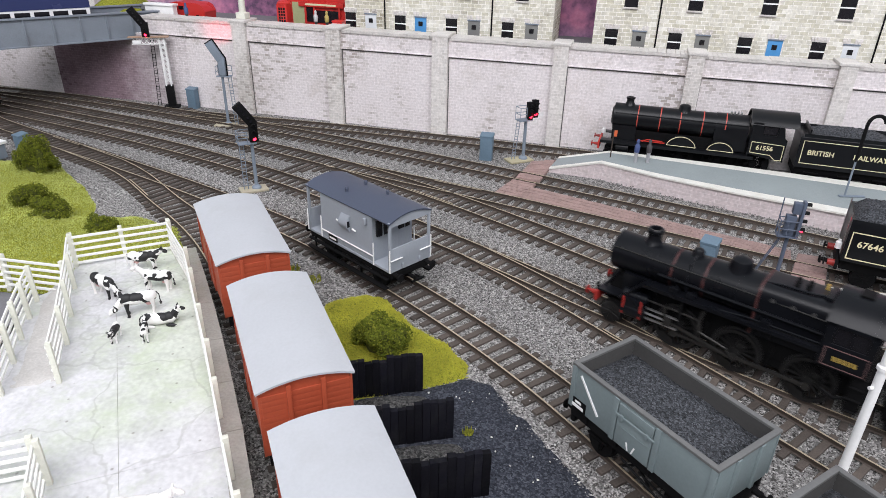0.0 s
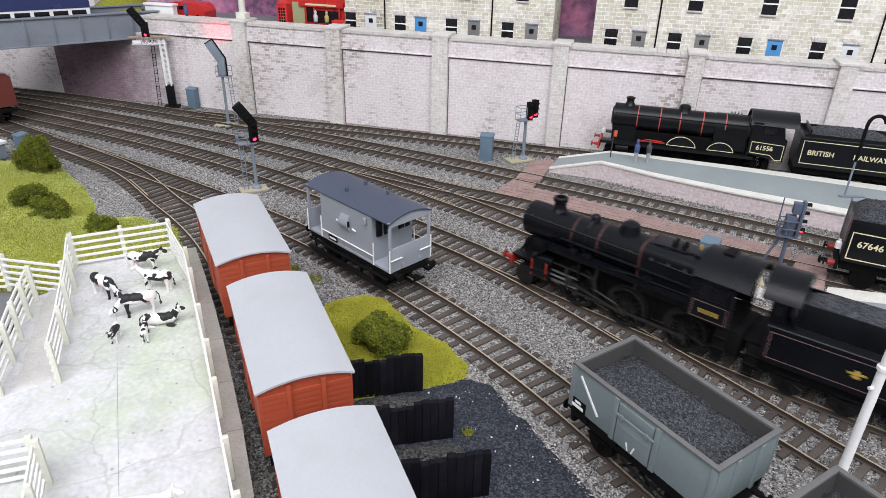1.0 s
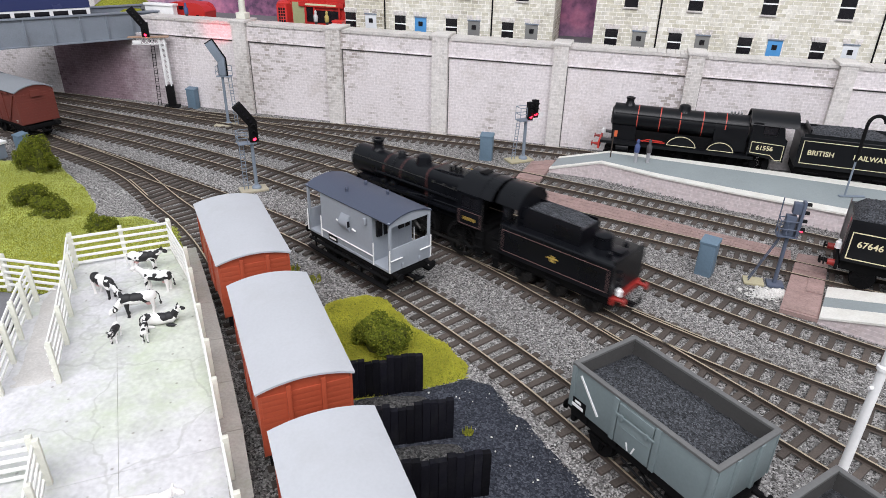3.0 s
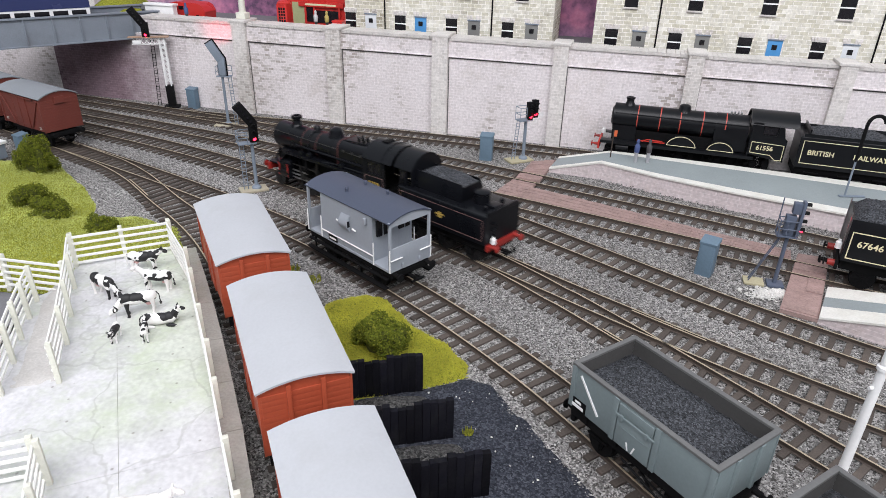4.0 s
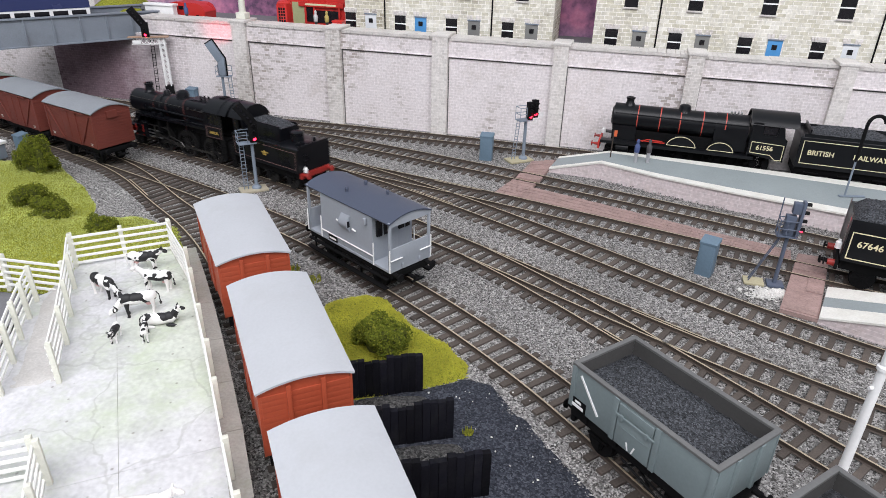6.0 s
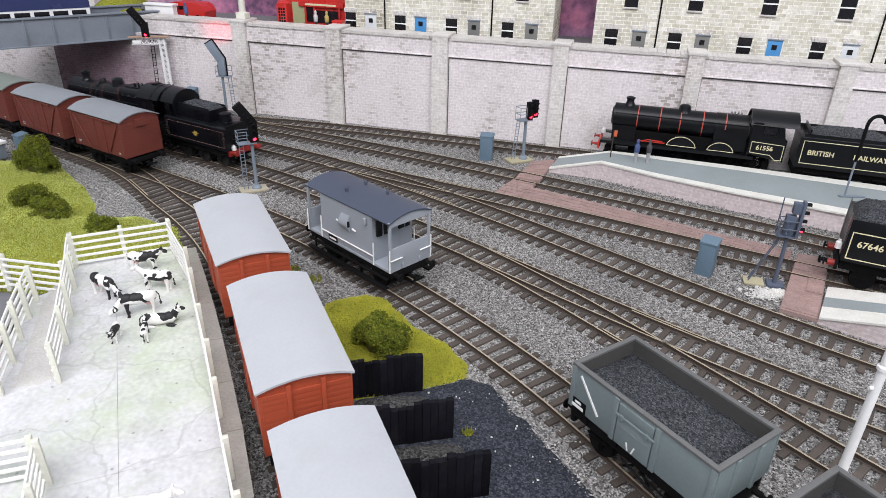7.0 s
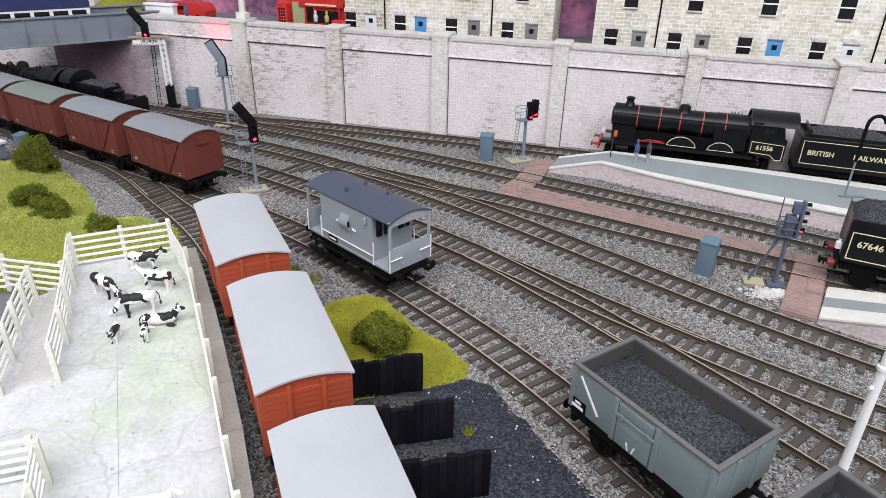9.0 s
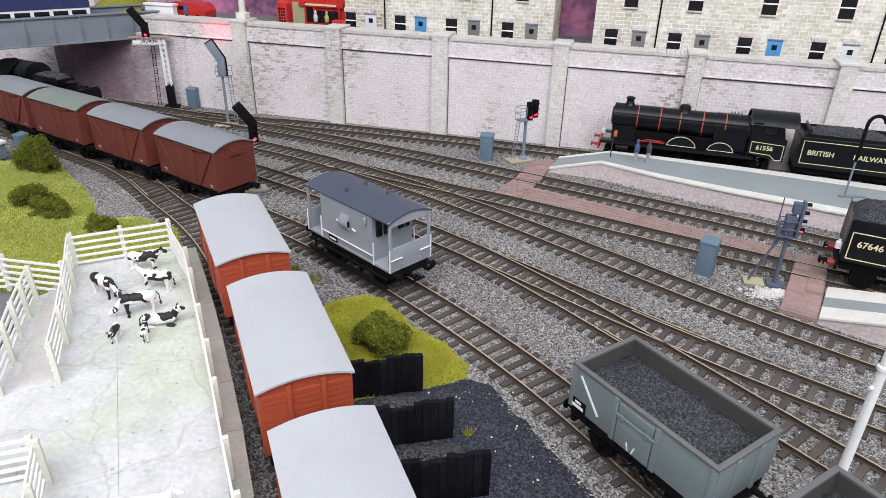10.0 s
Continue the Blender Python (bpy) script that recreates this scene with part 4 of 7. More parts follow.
def spoked_wheels(parent, x, r, material, n, hub=2.2):
    """A driving wheelset with open spokes, balance weights and crankpin bosses; it turns about its own y axis."""
    ax = part("driving_wheelset", cyl(B(), (0, -10, 0), (0, 10, 0), 1.2, seg=10), material, parent, at=mm(x, 0, r))
    spoke = mesh_of("spoke", cyl(B(), (0, 0, hub - 0.3), (0, 0, r - 1.2), 0.55, 0.4, 5), material)
    for sgn in (-1, 1):
        y0, y1 = sgn * 7.3, sgn * 9.8
        bm = B()
        prof = [(r + 0.8, y0), (r + 0.8, y0 + sgn * 0.7), (r, y0 + sgn * 0.9), (r, y1), (r - 1.6, y1), (r - 1.6, y0)]
        vs = [[bm.verts.new((q * math.cos(2 * math.pi * i / 32), yy, q * math.sin(2 * math.pi * i / 32))) for q, yy in prof] for i in range(32)]
        for i in range(32):
            a, b = vs[i], vs[(i + 1) % 32]
            for k in range(6):
                bm.faces.new((a[k], b[k], b[(k + 1) % 6], a[(k + 1) % 6]))
        bmesh.ops.recalc_face_normals(bm, faces=bm.faces)
        part("tyre", bm, material, ax)
        for k in range(n):
            ob = new("spoke", spoke)
            ob.parent = ax
            ob.matrix_basis = mm(0, (y0 + y1) / 2, 0, 0, 360 * k / n, 0)
        part("hub", cyl(B(), (0, y0, 0), (0, y1 + sgn * 0.4, 0), hub, seg=12), material, ax)
        part("crank_boss", cyl(B(), (r * 0.42, y0, 0), (r * 0.42, y1 + sgn * 0.6, 0), 1.5, seg=10), material, ax)
        part("balance_weight", prism(B(), arc(r - 1.3, 150, 210, 8) + arc(r - 4.2, 200, 160, 4), "y", min(y0 + sgn * 0.5, y1), max(y0 + sgn * 0.5, y1)), material, ax)
    return ax


def chimney(parent, x, z0, top, r, material):
    h = top - z0
    bm = lathe(B(), [(r * 1.55, -1.0), (r * 1.25, 0.8), (r * 1.0, h * 0.35), (r * 0.95, h * 0.7), (r * 1.2, h * 0.78), (r * 1.22, h * 0.95), (r * 1.0, h), (r * 0.7, h - 0.1), (r * 0.65, h - 1.5)], (x, 0, z0), 20)
    part("chimney", bm, material, parent)


def dome(parent, name, x, z0, top, r, material):
    h = top - z0
    part(name, lathe(B(), [(r * 1.25, -1.5), (r * 1.05, 0.2), (r, h * 0.45), (r * 0.9, h * 0.75), (r * 0.6, h * 0.94), (r * 0.15, h)], (x, 0, z0), 20), material, parent)


def cab_roof(parent, x0, x1, W, eave, crown, material):
    part("cab_roof", roof_arc(B(), x1 - x0, W, eave, crown, 0.9, 14, (x0 + x1) / 2), material, parent, smooth=50)


def mixed_traffic_engine(m):
    v = thing("steam_locomotive", m, "weathered black steam locomotive with high running plate on the main line", "steam locomotive")
    k = M["locoblack"]
    bz = 36.2
    bm = cyl(B(), (25.5, 0, bz), (54.4, 0, bz), 9.5, seg=36)
    cyl(bm, (54.4, 0, bz), (55.0, 0, bz), 9.5, 9.1, seg=36)
    part("smokebox", bm, k, v, smooth=40)
    door = part("smokebox_door", cyl(B(), (55.0, 0, bz), (56.4, 0, bz), 7.3, 5.4, 26), k, v)
    bm = box(B(), (56.8, 0, bz), (0.8, 10, 0.8), 0.1)
    box(bm, (57.0, 0, bz), (0.8, 0.6, 3.4), 0.1)
    part("door_strap", bm, M["rod"], door)
    bo = part("boiler", cyl(B(), (25.5, 0, bz), (-14, 0, bz + 0.7), 9.3, 10.2, 36), k, v, smooth=40)
    for x in (24.6, 9.6):
        part("boiler_band", ring(B(), x, bz + (25.5 - x) * 0.018, 9.32 + (25.5 - x) * 0.0228, 0.9), M["dullline"], bo, "dull red lining band")
    part("boiler_band", ring(B(), 17.2, bz + 0.15, 9.55, 0.6), k, bo)
    part("boiler_band", ring(B(), -4.6, bz + 0.55, 10.0, 0.6), k, bo)
    out = [(-10.9, 23), (10.9, 23), (11.2, 40)] + arc(5, 10, 90, 6, 6, 42) + arc(5, 90, 170, 6, -6, 42) + [(-11.2, 40)]
    fb = part("firebox", prism(B(), out, "x", -42, -13.6), k, v, smooth=40)
    band = [(-11.1, 23), (11.1, 23), (11.4, 40)] + arc(5.2, 10, 90, 6, 6, 42) + arc(5.2, 90, 170, 6, -6, 42) + [(-11.4, 40)]
    part("boiler_band", prism(B(), band, "x", -14.6, -13.7), M["dullline"], fb, "dull red lining band")
    part("chimney", lathe(B(), [(4.9, -1.2), (3.9, 0.6), (3.3, 1.8), (3.2, 4.6), (3.9, 5.1), (3.95, 6.6), (3.4, 7.1), (2.5, 7.0), (2.3, 5.0)], (38.4, 0, bz + 9.2), 24), k, v)
    dome_ = lathe(B(), [(6.0, -1.8), (5.2, 0.2), (4.9, 2.6), (4.4, 4.4), (2.8, 5.6), (0.6, 6.1)], (-2.2, 0, bz + 9.7), 24)
    part("dome", dome_, k, v)
    part("top_feed", lathe(B(), [(3.4, -1.2), (2.7, 0.4), (2.6, 2.6), (1.8, 3.7), (0.4, 4.1)], (16.9, 0, bz + 9.2), 18), k, v)
    for x in (-25.5, -30):
        for y in (-1.8, 1.8):
            part("safety_valve", lathe(B(), [(1.0, 0), (0.9, 2.6), (0.5, 3.2)], (x, y, 46.8), 10), M["black"], v)
    part("manifold", box(B(), (-38.6, 0, 47.6), (3.0, 12, 1.8), 0.4), k, v)
    bm = tube(B(), [(-38, 3, 47.5), (-32, 5.5, 47.6), (-22, 6, 47.6), (-14, 6.2, 46.6)], 0.5, 6)
    part("steam_pipe", bm, k, v)
    part("whistle", lathe(B(), [(0.5, 0), (0.5, 2.6), (0.3, 3.0)], (-36, -4, 46.8), 8), M["brass"], v)
    for sy in (-1, 1):
        bm = tube(B(), [(53.5, sy * 8.9, bz + 4.8), (26, sy * 9.2, bz + 4.8), (-13, sy * 10.4, bz + 5.0), (-41, sy * 11.9, bz + 4.8)], 0.3, 6)
        for x in (50, 38, 24, 8, -8, -24, -36):
            q = 9.2 + max(0, 26 - x) * 0.04
            cyl(bm, (x, sy * (q - 1.6), bz + 4.8), (x, sy * q, bz + 4.8), 0.5, seg=6)
        part("handrail", bm, M["rod"], v)
        bm = tube(B(), [(30, sy * 9.9, bz - 1.4), (-14, sy * 11.2, bz - 1.2), (-41, sy * 12.0, bz - 1.0)], 0.8, 8)
        for x in (22, 8, -6, -24):
            box(bm, (x, sy * 10.3, bz - 1.3), (0.8, 1.6, 2.2), 0.1)
        part("ejector_pipe", bm, k, v)
        part("feed_pipe", tube(B(), [(16.9, sy * 2, bz + 10.4), (16.9, sy * 7.2, bz + 7.0), (16.6, sy * 9.9, bz + 1.0), (15.5, sy * 10.6, 31)], 0.55, 6), k, v)
        # the high running plate, its slope and the low front platform
        bm = box(B(), (-4, sy * 12.4, 30.0), (76, 6.6, 0.8), 0.1)
        box(bm, (-4, sy * 15.5, 29.5), (76, 0.6, 1.8), 0.1)
        part("running_plate", bm, k, v)
        bm = box(B(), (39.2, sy * 12.4, 24.2), (16.6, 6.4, 0.8), 0.1, 0, 47)
        part("sloping_plate", bm, k, v)
        for x in (24, 2, -24):
            part("plate_bracket", prism(B(), [(sy * 7, 29.5), (sy * 15, 29.5), (sy * 7, 24.5)], "x", x - 0.4, x + 0.4), M["black"], v)
        for x in (20, 12, -20):
            lub = box(B(), (x, sy * 13.4, 31.7), (4.2, 2.8, 2.8), 0.3)
            cyl(lub, (x - 1, sy * 13.4, 33), (x - 1, sy * 13.4, 34.2), 0.5, seg=8)
            part("lubricator", lub, k, v)
        part("reversing_rod", tube(B(), [(-41, sy * 13.6, 31.6), (-12, sy * 13.6, 31.4), (2, sy * 13.4, 29.6)], 0.5, 6), k, v)
        # cab side with its window opening
        bm = box(B(), (-51.0, sy * 15.3, 29.2), (18.6, 0.9, 10.8), 0.15)
        box(bm, (-43.4, sy * 15.3, 39.0), (3.6, 0.9, 9.4), 0.1)
        box(bm, (-58.9, sy * 15.3, 39.0), (2.6, 0.9, 9.4), 0.1)
        box(bm, (-51.0, sy * 15.3, 42.9), (18.6, 0.9, 1.6), 0.1)
        sd = part("cab_side", bm, k, v)
        part("cab_window", box(B(), (-51.4, sy * 14.9, 38.4), (12.4, 0.3, 7.6)), M["dark"], sd)
        part("window_bar", box(B(), (-51.4, sy * 15.2, 38.4), (0.6, 0.5, 7.4)), k, sd)
        part("lining", line_frame(B(), -59.0, -43.6, 24.7, 32.8, sy * 15.83, 0.34), M["paleline"], sd, "pale worn red lining")
        bm = B()
        for q in range(5):
            box(bm, (-55.0 + 1.85 * q, sy * 15.85, 28.4), (1.0, 0.12, 2.1), 0, 0, 8)
        part("number_bar", bm, M["brass"], sd, "gilt running number too blurred to read")
        part("grab_rail", tube(B(), [(-60.6, sy * 15.8, 24), (-60.6, sy * 15.8, 40)], 0.3, 6), M["rod"], v)
        bm = box(B(), (-58.5, sy * 14.2, 15.5), (5.4, 0.8, 17), 0.1)
        for z in (7.4, 13, 18.5):
            box(bm, (-58.5, sy * 14.8, z), (5.4, 2.0, 0.6), 0.1)
        part("cab_step", bm, M["black"], v)
        part("injector", tube(B(), [(-46, sy * 12.5, 23), (-46, sy * 13.2, 12), (-52, sy * 13.2, 9.5), (-57, sy * 12.5, 12)], 0.8, 6), M["black"], v)
        # cylinder with red-lined cladding, slide bars and rods
        bm = cyl(B(), (31.6, sy * 12.8, 14.2), (42.6, sy * 12.8, 14.2), 4.5, seg=22)
        cyl(bm, (31.0, sy * 12.4, 20.8), (43.2, sy * 12.4, 20.8), 2.9, seg=18)
        box(bm, (37.1, sy * 12.6, 17.6), (10.6, 8.2, 6.4), 0.8)
        cy = part("cylinder", bm, k, v)
        for x in (32.6, 41.6):
            part("lining", box(B(), (x, sy * 16.95, 16.6), (0.9, 0.5, 9.6), 0.1), M["dullred"], cy, "red cylinder lining")
        part("piston_rod", cyl(B(), (31.6, sy * 12.8, 14.2), (22, sy * 12.8, 14.2), 0.6, seg=8), M["steel"], v, "bright piston rod")
        for z in (17.0, 11.6):
            part("slide_bar", box(B(), (23.4, sy * 12.8, z), (16, 1.0, 0.8), 0.1), M["steel"], v, "bright slide bar")
        part("crosshead", box(B(), (20.5, sy * 12.8, 14.3), (3.6, 1.8, 4.6), 0.3), M["rod"], v)
        part("slide_bar_bracket", prism(B(), [(sy * 7, 29.4), (sy * 14.6, 29.4), (sy * 14.6, 18), (sy * 11.4, 16), (sy * 7, 16)], "x", 14.6, 15.6), M["black"], v)
        bm = box(B(), (-12, sy * 11.0, 8.4), (58, 0.9, 1.7), 0.25)
        for x in (17, -10.5, -41):
            cyl(bm, (x, sy * 10.4, 8.4), (x, sy * 11.8, 8.4), 1.8, seg=12)
        part("coupling_rod", bm, M["rod"], v)
        part("connecting_rod", box(B(), (5.2, sy * 12.6, 11.2), (32.5, 0.8, 1.5), 0.25, 0, -10.5), M["rod"], v)
        part("expansion_link", prism(B(), [(4.4, 27), (6.0, 27), (7.0, 21), (6.0, 15), (4.4, 15), (5.4, 21)], "y", min(sy * 12.2, sy * 13.4), max(sy * 12.2, sy * 13.4)), M["rod"], v)
        part("radius_rod", tube(B(), [(31, sy * 12.8, 21.2), (20, sy * 12.9, 21.4), (5.6, sy * 12.9, 20.8)], 0.55, 6), M["rod"], v)
        part("combination_lever", tube(B(), [(22.4, sy * 13.6, 22), (21.4, sy * 13.8, 11.0)], 0.6, 6), M["rod"], v)
        part("return_crank", tube(B(), [(-10.5, sy * 12.9, 8.6), (-7.4, sy * 13.2, 12.4), (5.4, sy * 13.2, 15.4)], 0.55, 6), M["rod"], v)
        for x in (3, -25, -53):
            part("brake_hanger", tube(B(), [(x, sy * 8.6, 20), (x + 1.5, sy * 8.6, 6)], 0.7, 6), M["black"], v)
        part("sand_pipe", tube(B(), [(29, sy * 8.2, 26), (28.2, sy * 8.6, 10), (27.0, sy * 8.6, 3)], 0.4, 6), M["black"], v)
        part("front_strut", tube(B(), [(55.5, sy * 8.4, 18), (50, sy * 7.6, 28.5)], 0.7, 6), k, v)
    part("front_platform", box(B(), (51, 0, 17.7), (12.6, 27, 0.9), 0.1), k, v)
    for x in (-20, -28, -36):
        for sy in (-1, 1):
            part("washout_plug", cyl(B(), (x, sy * 10.6, 41.5), (x, sy * 11.8, 41.9), 0.9, seg=10), M["rod"], v)
    part("main_frame", box(B(), (-2, 0, 17), (112, 13.2, 17)), M["black"], v)
    part("ash_pan", box(B(), (-26, 0, 19), (20, 15, 12), 0.5), M["black"], v)
    part("smokebox_saddle", prism(B(), [(-7, 17), (7, 17), (9, 29), (-9, 29)], "x", 29, 47), k, v)
    part("buffer_beam", box(B(), (57.4, 0, 14.0), (1.6, 29, 5.4), 0.2), M["dullred"], v, "red front buffer beam")
    buffers(v, 58.0, 1, M["dullred"], 14.2)
    coupling(v, 57, 1)
    part("cab_front", prism(B(), end_outline(30.0, 24, 43, 51.6), "x", -42.4, -41.5), k, v)
    part("backhead", box(B(), (-45, 0, 33), (3, 18, 15), 1.0), M["black"], v)
    part("drag_box", box(B(), (-62, 0, 16), (9, 24, 12), 0.3), M["black"], v)
    part("cab_floor", box(B(), (-51, 0, 23), (21, 29, 1.4)), M["black"], v)
    cab_roof(v, -65.8, -41.0, 31.4, 43.4, 52.4, k)
    part("roof_vent", box(B(), (-50.5, 0, 52.5), (5.0, 7, 0.9), 0.2), M["black"], v)
    part("roof_rib", roof_arc(B(), 0.6, 31.8, 43.7, 52.75, 0.5, 14, -57.5), k, v)
    for x in (17, -10.5, -41):
        spoked_wheels(v, x, 10.6, M["wheel"], 16)
    wheelset(v, 50, 5.8, M["wheel"], 9)
    return v


def coal_heap(parent, x0, x1, y0, y1, z, rise, name="coal_load", seed=0.0):
    bm = B()
    bmesh.ops.create_grid(bm, x_segments=34, y_segments=22, size=0.5, matrix=Matrix.Translation(((x0 + x1) / 2, (y0 + y1) / 2, z)) @ Matrix.Diagonal((x1 - x0, y1 - y0, 1, 1)))
    for q in bm.verts:
        u, w = 2 * (q.co.x - x0) / (x1 - x0) - 1, 2 * (q.co.y - y0) / (y1 - y0) - 1
        e = (1 - u ** 4) * (1 - w ** 4)
        q.co.z += rise * e + e * (1.1 * noise.noise(q.co * 0.4 + Vector((seed, 0, 0))) + 1.1 * noise.noise(q.co * 0.9))
    return part(name, bm, M["coal"], parent, "rough black coal", smooth=0)


def tender_body(v, k, x0, x1, W, zs, zt, curved=True):
    """Tank, raised coal space and frames between x0 (rear) and x1 (front)."""
    bm = prism(B(), [(-W / 2, zs), (W / 2, zs)] + arc(1.0, 0, 90, 3, W / 2 - 1.0, zt - 1.0) + arc(1.0, 90, 180, 3, -W / 2 + 1.0, zt - 1.0), "x", x0, x1)
    part("tank", bm, k, v)
    part("tender_frame", box(B(), ((x0 + x1) / 2, 0, 12.5), (x1 - x0 - 1, 24, 7)), M["black"], v)
    for sy in (-1, 1):
        bm = box(B(), ((x0 + x1) / 2, sy * 12.4, 13.6), (x1 - x0 - 2, 0.8, 6), 0.1)
        part("side_frame", bm, M["black"], v)
        for i in range(3):
            x = x0 + (x1 - x0) * (0.18 + 0.32 * i)
            bm = box(B(), (x, sy * 13.2, 7.4), (3.6, 1.8, 4.4), 0.4)
            box(bm, (x, sy * 13.2, 11.0), (10, 1.2, 1.3), 0.3)
            part("axle_box", bm, M["black"], v)


def moving_tender(m):
    v = thing("tender", m, "weathered black six-wheeled tender with inset coal bunker and gilt crest", "tender")
    k = M["locoblack"]
    tender_body(v, k, -34, 35.5, 31.6, 15.6, 33.4)
    for sy in (-1, 1):
        bm = prism(B(), [(sy * 9.0, 33.2), (sy * 9.8, 33.2), (sy * 9.6, 39.5), (sy * 8.4, 43.8), (sy * 7.6, 43.8), (sy * 8.8, 39.2)], "x", -9.6, 27)
        part("bunker_side", bm, k, v)
        part("lining", line_frame(B(), -31.6, 33.6, 18.2, 30.6, sy * 15.9, 0.34), M["paleline"], v, "thin pale worn red lining")
        bm = box(B(), (0.7, sy * 15.92, 24.6), (1.6, 0.16, 3.8), 0.05)
        box(bm, (0.7, sy * 15.92, 24.9), (6.4, 0.14, 1.0), 0.05, 0, 4)
        box(bm, (0.7, sy * 15.92, 23.4), (3.2, 0.14, 0.9), 0.05)
        part("crest", bm, M["brass"], v, "gilt crest")
        part("grab_rail", tube(B(), [(35.2, sy * 15.6, 18), (35.2, sy * 15.6, 33)], 0.3, 6), M["rod"], v)
        bm = box(B(), (33.6, sy * 12.9, 38.4), (6.0, 0.9, 10.4), 0.1)
        sp = part("hood_side", bm, k, v)
        part("hood_window", box(B(), (33.6, sy * 13.4, 39.6), (3.2, 0.3, 4.2)), M["dark"], sp)
        part("window_frame", line_frame(B(), 31.8, 35.4, 37.3, 41.9, sy * 13.5, 0.4), k, sp)
    part("hood_panel", prism(B(), end_outline(26.2, 33, 43.4, 52.0), "x", 26.2, 27.2), k, v)
    part("tender_hood", roof_arc(B(), 15.2, 27.6, 43.4, 52.9, 0.9, 14, 33.6), k, v, smooth=50)
    part("bunker_back", prism(B(), [(-9.8, 33), (9.8, 33), (9.6, 39.5), (8.4, 42.4), (-8.4, 42.4), (-9.6, 39.5)], "x", -10.4, -9.6), k, v)
    coal_heap(v, -9.4, 26, -8.2, 8.2, 42.0, 3.4, seed=3.0)
    part("bunker_floor", box(B(), (8.5, 0, 37.4), (35, 17.0, 8.4)), M["coal"], v)
    part("water_filler", lathe(B(), [(4.7, -0.5), (4.5, 5.4), (4.9, 5.7), (4.9, 6.8), (4.2, 7.4), (1.2, 7.9)], (-18.5, 0, 33.4), 24), k, v)
    for x, y in ((-27, 8), (-27, -8)):
        part("tank_vent", lathe(B(), [(1.3, 0), (1.3, 2.2), (0.7, 2.8)], (x, y, 33.4), 10), k, v)
    part("tank_manhole", box(B(), (-27.5, 0, 34.2), (7, 8, 1.8), 0.4), k, v)
    part("tank_rim", box(B(), (-33.6, 0, 34.4), (0.9, 29, 2.4), 0.3), k, v)
    for z in (20, 24, 28):
        part("rear_step", box(B(), (-34.6, 9, z), (1.2, 3, 0.6)), k, v)
    part("buffer_beam", box(B(), (-34.4, 0, 13.6), (1.6, 29, 4.0), 0.2), M["dullred"], v, "red rear buffer beam")
    buffers(v, -34.6, -1, M["dullred"], 14.2)
    part("fall_plate", box(B(), (39.5, 0, 20.6), (8, 25, 1.0), 0.1), M["black"], v)
    part("drag_box", box(B(), (38.6, 0, 13.5), (7, 25, 12), 0.3), M["black"], v)
    for sy in (-1, 1):
        bm = box(B(), (38.4, sy * 14.2, 12.5), (5.0, 0.8, 16), 0.1)
        for z in (6, 11, 16):
            box(bm, (38.4, sy * 14.8, z), (5.0, 2.0, 0.6), 0.1)
        part("tender_step", bm, M["black"], v)
    coupling(v, -34, -1)
    part("tail_lamp", lathe(B(), [(1.6, 0), (1.6, 2.8), (0.9, 3.3), (0.8, 4.0)], (-36.0, 10.5, 16.2), 12), M["white"], v, "white tail lamp")
    for x in (22, 0.5, -21):
        wheelset(v, x, 6.4, M["wheel"], 8)
    return v


